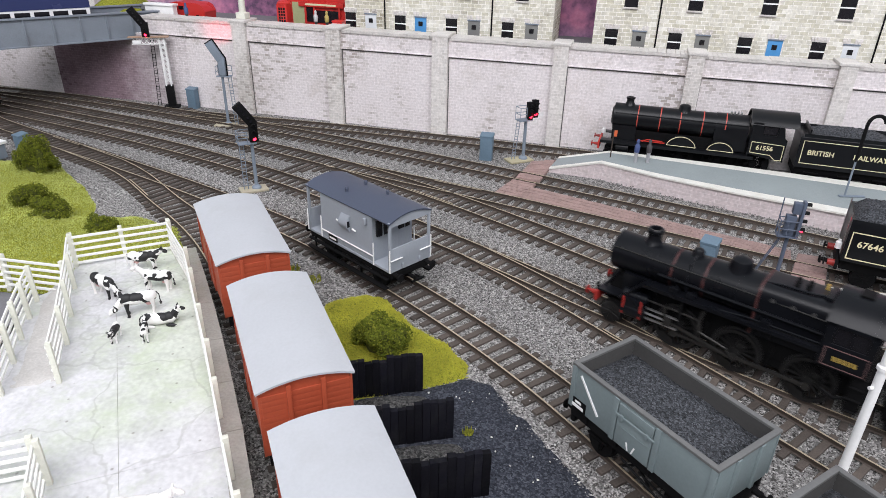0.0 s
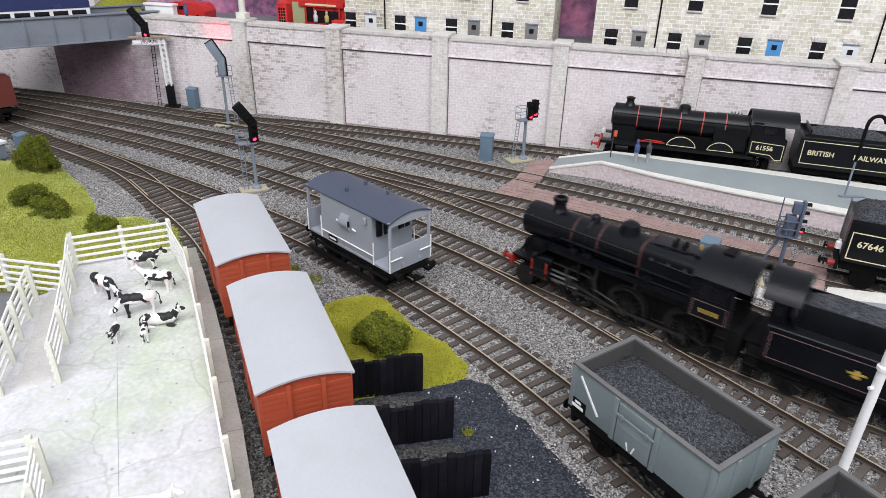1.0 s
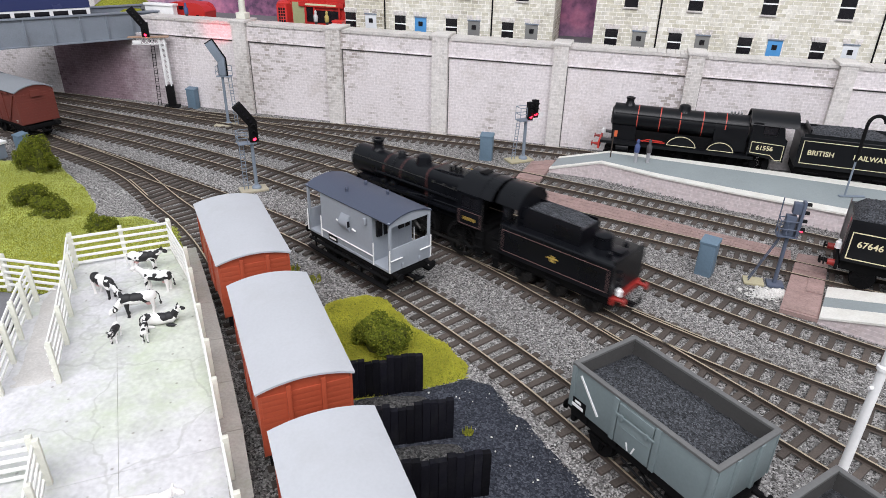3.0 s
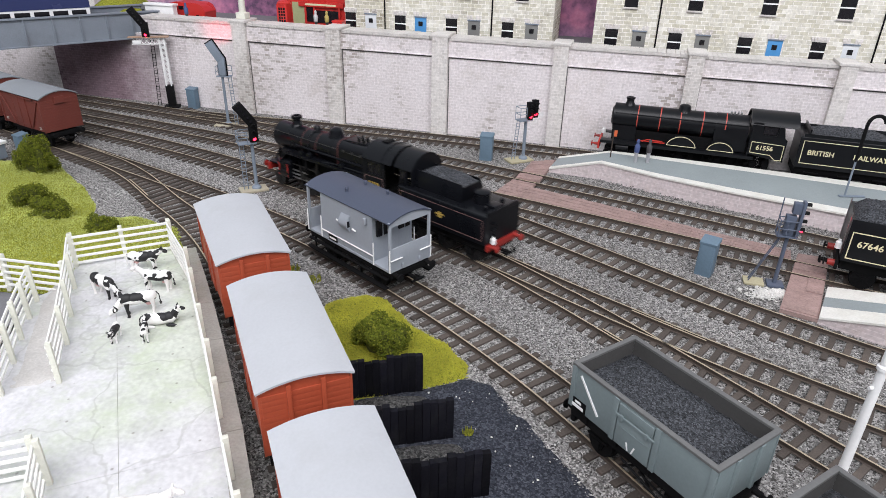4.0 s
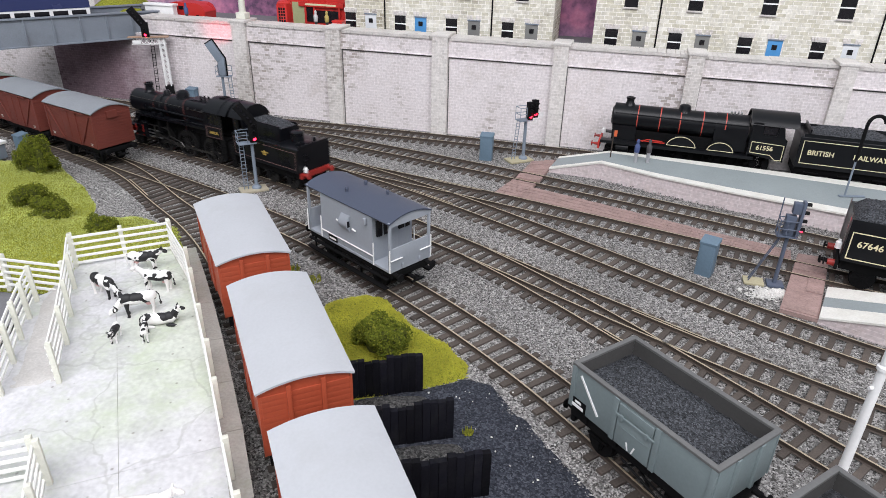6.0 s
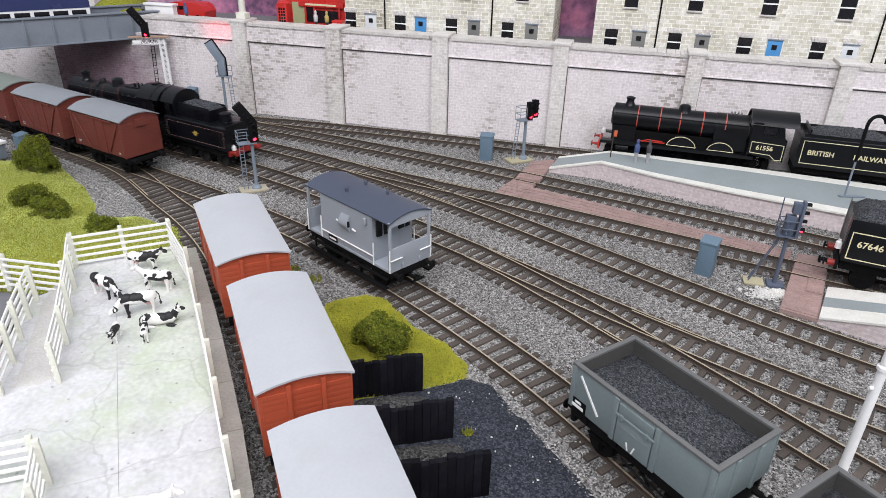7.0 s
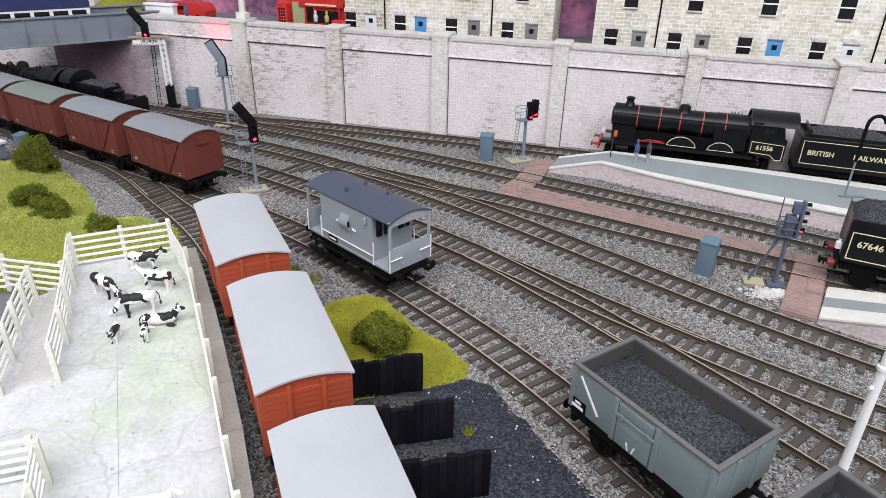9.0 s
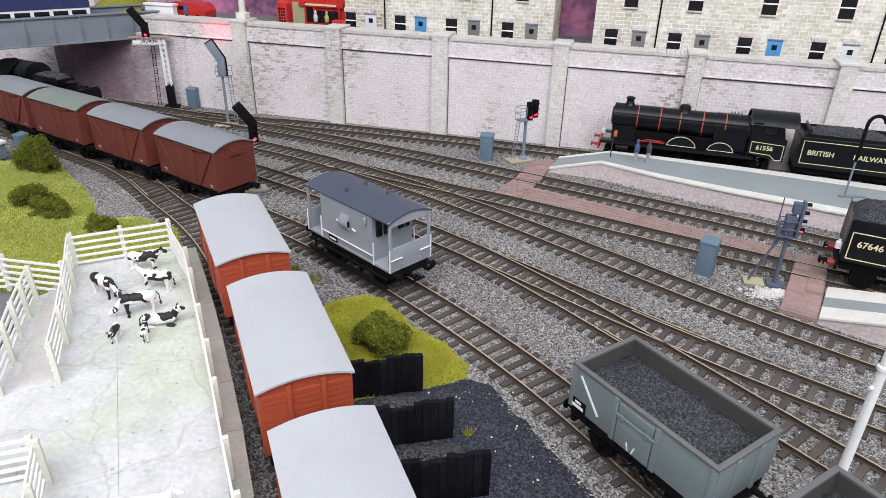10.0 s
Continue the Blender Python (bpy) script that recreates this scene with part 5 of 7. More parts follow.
def passenger_engine(m):
    v = thing("steam_locomotive", m, "clean black express steam locomotive with red lining beside the platform", "steam locomotive")
    k = M["locoblue"]
    bz = 36.6
    bm = cyl(B(), (31, 0, bz), (45.5, 0, bz), 10.3, seg=36)
    part("smokebox", bm, k, v, smooth=40)
    door = part("smokebox_door", cyl(B(), (45.5, 0, bz), (47, 0, bz), 8.4, 6.5, 26), k, v)
    part("door_strap", box(B(), (47.2, 0, bz), (0.7, 9, 0.8), 0.1), M["steel"], door)
    bo = part("boiler", cyl(B(), (31, 0, bz), (-34, 0, bz), 10.0, seg=36), k, v, smooth=40)
    for x in (26.2, 8.6, -7, -24, -41):
        if x > -34:
            part("boiler_band", ring(B(), x, bz, 10.0, 0.8), M["redline"], bo, "red lining band")
    fb = part("firebox", prism(B(), [(-10.4, 20), (10.4, 20)] + arc(10.4, 0, 180, 24, 0, bz), "x", -58, -33.5), k, v, smooth=40)
    part("boiler_band", prism(B(), arc(10.5, 0, 180, 24, 0, bz) + arc(10.38, 180, 0, 24, 0, bz), "x", -41.4, -40.6), M["redline"], fb, "red lining band")
    chimney(v, 34, bz + 10, 52.7, 3.0, k)
    dome(v, "dome", -9, bz + 9.8, 51.2, 4.6, k)
    for x in (-44, -46.5, -49, -51.5):
        part("safety_valve", lathe(B(), [(0.7, 0), (0.6, 2.2), (0.9, 2.4), (0.4, 3.0)], (x, 1, bz + 10.2), 8), M["steel"], v)
    for sy in (-1, 1):
        bm = B()
        tube(bm, [(44, sy * 9.6, bz + 4.5), (-57, sy * 10.6, bz + 4.5)], 0.3, 6)
        part("handrail", bm, k, v)
        bm = box(B(), (-6, sy * 12.6, 18.6), (118, 7, 0.8), 0.1)
        box(bm, (-6, sy * 15.8, 17.6), (118, 0.5, 2.0), 0.1)
        part("running_plate", bm, k, v)
        for cx, r, z0 in ((-10.5, 12.6, 18.9), (-40.0, 11.2, 18.9)):
            out = [(cx + a, 16.8 + b * 0.95) for a, b in arc(r, 12, 168, 18)]
            bm = prism(B(), out, "y", min(sy * 10, sy * 14.6), max(sy * 10, sy * 14.6))
            sp = part("splasher", bm, k, v)
            o2 = [(cx + a * 0.92, 17.6 + b * 0.84) for a, b in arc(r, 16, 164, 18)]
            bm = B()
            tube(bm, [(a, sy * 14.75, b) for a, b in o2] + [(o2[0][0], sy * 14.75, o2[0][1])], 0.28, 5)
            part("lining", bm, M["cream"], sp, "cream lining")
        bm = B()
        box(bm, (13, sy * 13.0, 21), (22, 1.0, 0.9), 0.2)
        tube(bm, [(20, sy * 13.2, 20.5), (16, sy * 13.2, 22.5), (4, sy * 13.2, 22.0)], 0.5, 6)
        part("red_gear", bm, M["red"], v, "bright red valve rod")
        sd = part("cab_side", prism(B(), [(-60, 21), (-86, 17), (-86, 34), (-84, 36), (-82, 45), (-79, 45), (-78, 37), (-68, 37), (-67, 46), (-60, 46)], "y", min(sy * 14.4, sy * 15.2), max(sy * 14.4, sy * 15.2)), k, v)
        part("cab_window", box(B(), (-73, sy * 14.2, 41.5), (10, 0.3, 8)), M["dark"], sd)
        bm = B()
        tube(bm, [(-61.5, sy * 15.25, 31), (-84.5, sy * 15.25, 30), (-84.5, sy * 15.25, 18.2), (-80, sy * 15.25, 18.2), (-76, sy * 15.25, 21.6), (-61.5, sy * 15.25, 22.5), (-61.5, sy * 15.25, 31)], 0.28, 5)
        part("lining", bm, M["cream"], sd, "cream lining")
        lettering("running_number", "61556", 4.9, sd, mm(-71.2, sy * 15.26, 26.6, 90, 0, 180 if sy > 0 else 0) , M["cream"], "cream running number 61556")
        part("cylinder", cyl(B(), (30, sy * 11, 13), (40, sy * 11, 13), 4.0, seg=18), k, v)
    part("main_frame", box(B(), (-12, 0, 17.5), (112, 13.6, 20)), M["black"], v)
    part("ash_pan", box(B(), (-46, 0, 17), (24, 18, 10)), M["black"], v)
    part("smokebox_saddle", prism(B(), [(-10, 18), (10, 18), (9.6, 31), (-9.6, 31)], "x", 26, 45), k, v)
    part("buffer_beam", box(B(), (54, 0, 14), (1.6, 30, 6), 0.2), M["red"], v, "red buffer beam")
    buffers(v, 54.5, 1, M["dullred"], 14)
    bm = lathe(B(), [(1.7, 0), (1.7, 3.4), (1.0, 4.0), (0.9, 5.0)], (52.5, -5, 19), 12)
    part("head_lamp", bm, M["white"], v, "white head lamp")
    part("cab_front", prism(B(), end_outline(29.5, 19, 44, 51), "x", -60.5, -59.6), k, v)
    part("cab_roof", roof_arc(B(), 34, 31, 44.2, 52.6, 0.9, 16, -75), k, v, smooth=50)
    for x in (-10.5, -40, -66):
        spoked_wheels(v, x, 11.5, M["black"], 18)
    for x in (44, 28):
        wheelset(v, x, 5.6, M["black"], 8)
    return v


def passenger_tender(m):
    v = thing("tender", m, "clean black tender lettered in cream and piled with coal", "tender")
    k = M["locoblue"]
    tender_body(v, k, -38, 36, 31, 15.5, 39.5)
    for sy in (-1, 1):
        part("lining", line_frame(B(), -35, 33.0, 19, 36.4, sy * 15.55, 0.5), M["cream"], v, "cream lining")
        lettering("lettering", "BRITISH" if sy > 0 else "RAILWAYS", 5.3, v, mm(20, sy * 15.6, 27.6, 90, 0, 180 if sy > 0 else 0), M["cream"], "cream lettering")
        lettering("lettering", "RAILWAYS" if sy > 0 else "BRITISH", 5.3, v, mm(-14.5, sy * 15.6, 27.6, 90, 0, 180 if sy > 0 else 0), M["cream"], "cream lettering")
        part("coping_plate", prism(B(), [(sy * 14.6, 39), (sy * 15.2, 39), (sy * 15.8, 42), (sy * 15.2, 42)], "x", -36, 34), k, v)
    part("front_plate", box(B(), (30, 0, 42), (1, 28, 6), 0.2), k, v)
    coal_heap(v, -24, 29, -14, 14, 40, 4.5, seed=8.0)
    for x in (22, -1, -25):
        wheelset(v, x, 6.6, M["black"], 8)
    return v


def tank_engine(m):
    """Its bunker end looks along -x."""
    v = thing("tank_locomotive", m, "black tank locomotive with coal bunker waiting at the crossing", "tank locomotive")
    k = M["locoblue"]
    L = 130.0
    bm = prism(B(), [(-15.6, 17), (15.6, 17), (15.6, 39), (15.0, 41.5), (-15.0, 41.5), (-15.6, 39)], "x", 0, 30)
    part("bunker", bm, k, v)
    coal_heap(v, 0.8, 28, -14.6, 14.6, 41.3, 6.2, seed=5.0)
    for sy in (-1, 1):
        part("lining", line_frame(B(), 2.2, 52, 19.0, 34.5, sy * 15.66, 0.55), M["cream"], v, "cream lining")
        lettering("running_number", "67646", 5.0, v, mm(11.8, sy * 15.7, 28, 90, 0, 180 if sy > 0 else 0), M["cream"], "cream running number 67646")
        part("side_tank", box(B(), (82, sy * 11.5, 29), (48, 8.2, 24), 0.6), k, v)
        part("cab_side", box(B(), (43, sy * 15.2, 29), (28, 0.8, 24), 0.2), k, v)
        bm = B()
        tube(bm, [(-0.6, sy * 12, 20), (-0.6, sy * 12, 44)], 0.4, 6)
        part("lamp_rail", bm, M["steel"], v)
    part("boiler", cyl(B(), (56, 0, 35), (L, 0, 35), 9.6, seg=28), k, v, smooth=40)
    part("cab_roof", roof_arc(B(), 30, 31, 46, 52, 0.9, 14, 44), k, v, smooth=50)
    part("main_frame", box(B(), (L / 2, 0, 13.5), (L - 2, 22, 7)), M["black"], v)
    part("buffer_beam", box(B(), (-0.8, 0, 13.4), (1.6, 30, 5.6), 0.2), M["black"], v)
    buffers(v, -1.5, -1, M["black"])
    for sy in (-1, 1):
        part("buffer_stock", cyl(B(), (-1.4, sy * 11.5, 13), (-5.2, sy * 11.5, 13), 2.1, 1.7, 14), M["dullred"], v, "red buffer stock")
    coupling(v, -1, -1)
    part("tail_lamp", lathe(B(), [(1.8, 0), (1.8, 3.6), (1.0, 4.2), (0.9, 5.2)], (-2.2, -11, 22), 12), M["white"], v, "white lamp")
    for x in (14, 34):
        wheelset(v, x, 6.2, M["black"], 10)
    for x in (60, 86):
        spoked_wheels(v, x, 10.0, M["black"], 14)
    return v


ENGINE = mixed_traffic_engine(mm(0, 0))
TENDER = moving_tender(mm(0, 0))


def standing(builder, line, s, half, turn):
    x0, y0, _ = line.at(s - half)
    x1, y1, _ = line.at(s + half)
    return builder(mm((x0 + x1) / 2, (y0 + y1) / 2, 0, 0, 0, math.degrees(math.atan2(y1 - y0, x1 - x0)) + turn))


standing(passenger_engine, WALLSIDE, 436 + 25.2, 30, 180)
standing(passenger_tender, WALLSIDE, 566.5 + 25.2, 20, 180)
standing(tank_engine, LOOP, 361.5, 2, 0)


# ---- the town on the wall
def sash_window(parent, u, z0, z1, w, y):
    """A dark sash window with white bars, set into the house front at depth y."""
    wn_ = part("window", box(B(), (u, y + 0.3, (z0 + z1) / 2), (w, 0.8, z1 - z0)), M["dark"], parent, "dark sash window with white bars")
    part("meeting_rail", box(B(), (u, y - 0.25, z0 + (z1 - z0) * 0.5), (w, 0.5, 1.1)), M["white"], wn_)
    part("window_sill", box(B(), (u, y - 0.7, z0 - 0.7), (w + 1.6, 1.8, 1.2), 0.1), M["coping"], wn_)
    n = 6
    for i in range(n):
        a = (i - (n - 1) / 2)
        part("voussoir", box(B(), (u + a * (w + 2.5) / n, y - 0.35, z1 + 2.2), ((w + 2.5) / n - 0.35, 0.9, 4.0), 0.1, 0, a * 5), M["quoin"], wn_)


def house_door(parent, u, z0, z1, w, y, material):
    d = part("door", box(B(), (u, y + 0.1, (z0 + z1) / 2), (w, 1.0, z1 - z0), 0.1), material, parent)
    part("door_pane", box(B(), (u, y - 0.45, z1 - 5.6), (4.2, 0.3, 4.2)), M["dark"], d)
    part("lintel", box(B(), (u, y - 0.5, z1 + 0.6), (w + 1.2, 1.4, 1.0), 0.1), M["siggrey"], d)
    for i in range(5):
        if i != 2:
            part("voussoir", box(B(), (u + (i - 2) * 2.9, y - 0.3, z1 + 3.0), (2.5, 0.8, 4.0), 0.1, 0, (i - 2) * 8), M["quoin"], d)


def terrace(u0, u1, d, top, label):
    h = thing("terraced_house", onwall(0, 0), label, "house", "terraced houses on the wall")
    part("wall", box(B(), ((u0 + u1) / 2, d + 25, (top + 77) / 2), (u1 - u0, 50, top - 77)), M["house"], h)
    part("roof", prism(B(), [(d - 3, top), (d + 25, top + 26), (d + 53, top)], "x", u0 - 2, u1 + 2), M["roofgrey"], h)
    return h


HOUSE_D = 45.0
doors = {"white": "doorwhite", "blue": "blue", "grey": "doorgrey"}
rows_ = [(174.0, 216.0, [(179.7, 201.0, "white")]), (216.0, 269.0, [(231.6, 252.4, "blue")]), (269.0, 322.2, [(283.2, 305.2, "grey")]), (322.2, 379.5, [(337.5, 360.0, "grey")]),
         (415.8, 470.7, [(432.0, 456.0, "grey")]), (470.7, 527.5, [(486.3, 509.2, "grey")]), (527.5, 584.5, [(543.6, 567.3, "blue")]), (584.5, 642.7, [(600.7, 625.0, "white")]), (642.7, 700, [(658, 682, "grey")])]
for u0, u1, items in rows_:
    hs = terrace(u0 + 0.02, u1 - 0.02, HOUSE_D, 168, "cream stone terraced house with a " + items[0][2] + " door and sash windows")
    for uw, ud, c in items:
        sash_window(hs, uw, 79.6, 94.6, 11.0, HOUSE_D)
        house_door(hs, ud, 77.0, 93.8, 11.6, HOUSE_D, M[doors[c]])
        sash_window(hs, ud - 10.5, 113.8, 131, 11.5, HOUSE_D)
    bm = cyl(B(), (u1, HOUSE_D - 0.9, 77), (u1, HOUSE_D - 0.9, 166), 0.7, seg=8)
    if u1 not in (379.5, 269.0, 527.5, 584.5):
        part("drainpipe", bm, M["black"], hs, "black cast drainpipe")
    else:
        bm.free()


def shop():
    s = thing("corner_shop", onwall(100, 62, 77), "red-fronted shop with wide dark windows and pale green doorway", "shop")
    part("wall", box(B(), (32, 20, 30), (70, 38, 60)), M["busred"], s)
    part("shop_window", box(B(), (46, 0.6, 9), (26, 0.8, 12)), M["dark"], s)
    part("doorway", box(B(), (14, 0.6, 11), (14, 0.8, 22)), mat("pale_green_door", (0.36, 0.38, 0.2), 0.6), s)
    part("door_glass", box(B(), (27, 0.4, 11), (8, 0.8, 15)), M["dark"], s)
    for x in (22, 32, 60):
        part("mullion", box(B(), (x, -0.2, 10), (2.0, 1.6, 20), 0.2), M["busred"], s)
    part("fascia", box(B(), (40, -0.8, 20.5), (50, 2.0, 4.5), 0.2), M["busred"], s)
    part("sign_bar", box(B(), (40, -1.9, 20.6), (34, 0.3, 1.8)), M["cream"], s, "pale sign lettering")


shop()


def phone_box():
    p = thing("telephone_box", onwall(117, 27, 78), "red telephone kiosk with small glazed panes", "telephone box")
    part("body", box(B(), (0, 0, 11.5), (11, 11, 23), 0.4), M["busred"], p)
    part("roof", lathe(B(), [(7.0, 0), (7.0, 1.5), (5.0, 3.0), (1.0, 3.6)], (0, 0, 23), 8), M["busred"], p)
    for i in range(3):
        for j in range(6):
            part("pane", box(B(), (-2.6 + 2.6 * i, -5.55, 5 + 2.8 * j), (1.8, 0.3, 2.2)), M["dark"], p)


phone_box()


def post_van(m):
    v = thing("delivery_van", m, "bright red rounded delivery van with side windows", "van")
    out = [(-24, 2.6), (24, 2.6), (25, 10), (22, 15.5), (17, 18), (-10, 18.6), (-17, 16.5), (-25, 10.5)]
    b = part("body", prism(B(), out, "y", -10, 10), M["busred"], v)
    for x in (-19, -11, -3):
        part("side_window", box(B(), (x, -10.1, 13), (6, 0.4, 3.6), 0.1), M["dark"], b)
    for x in (-16, 16):
        part("wheel", cyl(B(), (x, -10.2, 3.4), (x, -7, 3.4), 3.4, seg=18), M["black"], v)


post_van(onwall(-4, 44, 77))


coat_grey = mat("painted_grey", (0.06, 0.055, 0.06), 0.7)
legs_pale = mat("painted_pale", (0.4, 0.4, 0.42), 0.7)


def figure(m, label, cloth, legs):
    f = solid("model_figure", lathe(B(), [(1.3, 0), (1.5, 7.4), (2.0, 8.2), (2.2, 13.2), (1.0, 15.2), (1.25, 16.4), (1.25, 17.6), (0.6, 18.6)], (0, 0, 0), 12), cloth, label, "figurine", at=m)
    f.data.materials.append(legs or coat_grey)
    for q in f.data.polygons:
        if q.center.z < 8.0 * K:
            q.material_index = 1
    return f


coat_blue = mat("painted_blue", (0.06, 0.09, 0.22), 0.7)
coat_white = mat("painted_white", (0.6, 0.6, 0.6), 0.7)
coat_ochre = mat("painted_ochre", (0.5, 0.38, 0.12), 0.7)
figure(onwall(146, 36, 77), "small white painted model figure outside the shop", coat_white, None)
figure(onwall(158, 36, 77), "small ochre painted model figure outside the shop", coat_ochre, None)
figure(onwall(12, 16, 79), "small dark blue painted model figure beside the van", coat_blue, None)
bm = box(B(), (0, 0, 6), (10, 8, 12), 0.5)
box(bm, (0, 0, 12.5), (11, 9, 1.2), 0.3)
solid("post_bin", bm, M["busred"], "red painted bin beside the shop", "bin", at=onwall(178, 20, 77))


def street_lamp(m):
    p = thing("street_lamp", m, "ochre stone-coloured lamp standard on the wall pier", "street lamp")
    part("base", box(B(), (0, 0, 3), (10, 10, 6), 1.0), M["post"], p)
    part("post", cyl(B(), (0, 0, 6), (0, 0, 60), 3.2, 2.6, 12), M["post"], p)


street_lamp(onwall(82.5, 7, 87.7))

# ---- girder bridge at the far end
BRIDGE = mm(-301, 710, 0, 0, 0, 180 + 38.3)


def build_bridge():
    b = thing("girder_bridge", BRIDGE, "grey steel plate girder road bridge over the tracks", "bridge")
    bm = box(B(), (150, 0, 74.6), (318, 2.0, 24))
    g = part("girder", bm, M["girder"], b, "grey riveted plate girder")
    part("top_flange", box(B(), (150, 0, 87.1), (319, 6, 1.4), 0.2), M["girder"], g)
    part("bottom_flange", box(B(), (150, 0, 62.2), (319, 6, 1.4), 0.2), M["girder"], g)
    for i in range(13):
        part("stiffener", box(B(), (4 + 24 * i, 1.6, 74.6), (1.0, 2.2, 23.2), 0.1), M["girder"], g)
    part("deck", box(B(), (150, -29, 67), (318, 56, 5)), M["roadway"], b)
    g2 = part("girder", box(B(), (150, -58, 74.6), (318, 2.0, 24)), M["girder"], b, "grey riveted plate girder")
    part("top_flange", box(B(), (150, -58, 87.1), (319, 6, 1.4), 0.2), M["girder"], g2)
    part("bottom_flange", box(B(), (150, -58, 62.2), (319, 6, 1.4), 0.2), M["girder"], g2)


build_bridge()


def coach(m):
    v = thing("bus", m, "dark blue and white single-deck bus with dark windows", "bus")
    b = part("body", prism(B(), [(-14, 4), (14, 4), (14, 20), (-14, 20)], "x", -60, 60), M["white"], v)
    part("roof", prism(B(), [(-14.4, 20), (14.4, 20), (14, 33), (11, 36), (-11, 36), (-14, 33)], "x", -60.5, 60.5), M["busblue"], v, "glossy dark blue upper body")
    for sy in (-1, 1):
        for i in range(7):
            part("side_window", box(B(), (-50 + 16.4 * i, sy * 14.1, 14.6), (13, 0.4, 7), 0.3), M["dark"], b)
    for x in (-38, 38):
        for sy in (-1, 1):
            part("wheel", cyl(B(), (x, sy * 14, 5), (x, sy * 9, 5), 5, seg=18), M["black"], v)


coach(BRIDGE @ mm(122, -28, 72.5))
solid("roadside_bank", lathe(B(), [(36, -2), (32, 6), (22, 13), (10, 17), (2, 18)], (0, 0, 0), 22), M["grass"], "rounded green grass mound behind the bridge", "bank", kind="structure", at=onwall(-104, 64, 77))
bm = box(B(), (0, 0, 8), (34, 6, 16))
box(bm, (0, 0, 16.6), (36, 9, 2.0), 0.3)
solid("boundary_wall", bm, M["white"], "low white rendered wall beside the road", "wall", kind="structure", at=onwall(-24, 24, 77))
bm = box(B(), (0, 0, 40), (30, 20, 80))
solid("pale_house", bm, M["coping"], "plain pale house end behind the bridge", "house", at=onwall(-172, 88, 77))


def parked_car(m):
    v = thing("car", m, "small dark grey parked car beyond the bridge", "car")
    part("body", prism(B(), [(-22, 3), (22, 3), (22, 10), (14, 12), (8, 18), (-10, 18), (-16, 12), (-22, 10)], "y", -9, 9), M["roadway"], v)
    for x in (-13, 13):
        part("wheel", cyl(B(), (x, -9.2, 4), (x, -6, 4), 4, seg=16), M["black"], v)


parked_car(onwall(-62, 60, 77) @ Matrix.Diagonal((0.7, 0.7, 0.7, 1)))


# ---- signals
def ladder(parent, x, y, z0, z1, lean, material):
    bm = B()
    for dx in (-1.5, 1.5):
        tube(bm, [(x + dx - lean, y, z0), (x + dx, y, z1)], 0.32, 5)
    n = int((z1 - z0) / 2.6)
    for i in range(1, n):
        f = i / n
        box(bm, (x - lean * (1 - f), y, z0 + (z1 - z0) * f), (3.0, 0.4, 0.4))
    part("ladder", bm, material, parent)


def cage(parent, z, cx, w, d, h, material):
    """A small service platform with rails."""
    part("platform", box(B(), (cx, 0, z), (w, d, 0.9), 0.1), material, parent)
    bm = B()
    for zz in (h * 0.5, h):
        tube(bm, [(cx - w / 2, d / 2, z + zz), (cx - w / 2, -d / 2, z + zz), (cx, -d / 2, z + zz)], 0.3, 5)
        tube(bm, [(cx - w / 2, d / 2, z + zz), (cx + w / 2, d / 2, z + zz)], 0.3, 5)
    for px, py in ((-w / 2, -d / 2), (-w / 2, d / 2), (w / 2, d / 2), (0, -d / 2)):
        tube(bm, [(cx + px, py, z), (cx + px, py, z + h)], 0.3, 5)
    part("cage_rail", bm, material, parent)


def signal_head(parent, cx, y, z0, w, h, material, lit=True, lenses=3, face=-1):
    """A hooded head that faces -y, its lit lens lowest."""
    face = face if lit else 1
    bm = box(B(), (cx, y, z0 + h / 2), (w, 3.4, h), 0.5)
    hd = part("signal_head", bm, material, parent)
    if not lit:
        part("front_board", box(B(), (cx, y + 1.8, z0 + h / 2), (w + 2.4, 0.8, h + 1.5), 0.2), M["black"], hd)
    for i in range(lenses):
        z = z0 + h * (0.16 + 0.3 * i)
        bm = B()
        prof = [(cx + a, z + b) for a, b in arc(1.7, 0, 180, 8)] + [(cx + a, z + b) for a, b in arc(1.35, 180, 0, 8)]
        prism(bm, prof, "y", min(y + face * 1.7, y + face * 4.2), max(y + face * 1.7, y + face * 4.2))
        part("hood", bm, material, hd)
        part("lens", cyl(B(), (cx, y + face * 1.6, z), (cx, y + face * 2.2, z), 1.2, seg=14), M["glow"] if lit and i == 0 else M["dark"], hd, "lit red lens" if lit and i == 0 else "")
    return hd


def feather(parent, cx, y, z0, dx, length, w, material, side=-1):
    """The slanted route indicator on top of a head."""
    a = math.degrees(math.atan2(dx, length))
    bm = box(B(), (cx + dx / 2, y, z0 + length / 2), (w, 4.0, math.hypot(dx, length)), 0.6, 0, a)
    f = part("route_indicator", bm, material, parent)
    if side > 0:
        bm = box(B(), (cx + dx / 2, y + 2.1, z0 + length / 2), (w + 2.2, 0.8, math.hypot(dx, length) + 2.4), 0.2, 0, a)
        part("front_board", bm, M["black"], f)
    bm = B()
    for i in range(5):
        k = (i + 0.5) / 5
        cyl(bm, (cx + dx * k, y + side * 2.0, z0 + length * k), (cx + dx * k, y + side * 2.4, z0 + length * k), 1.0, seg=10)
    part("lamp_row", bm, M["dark"], f)


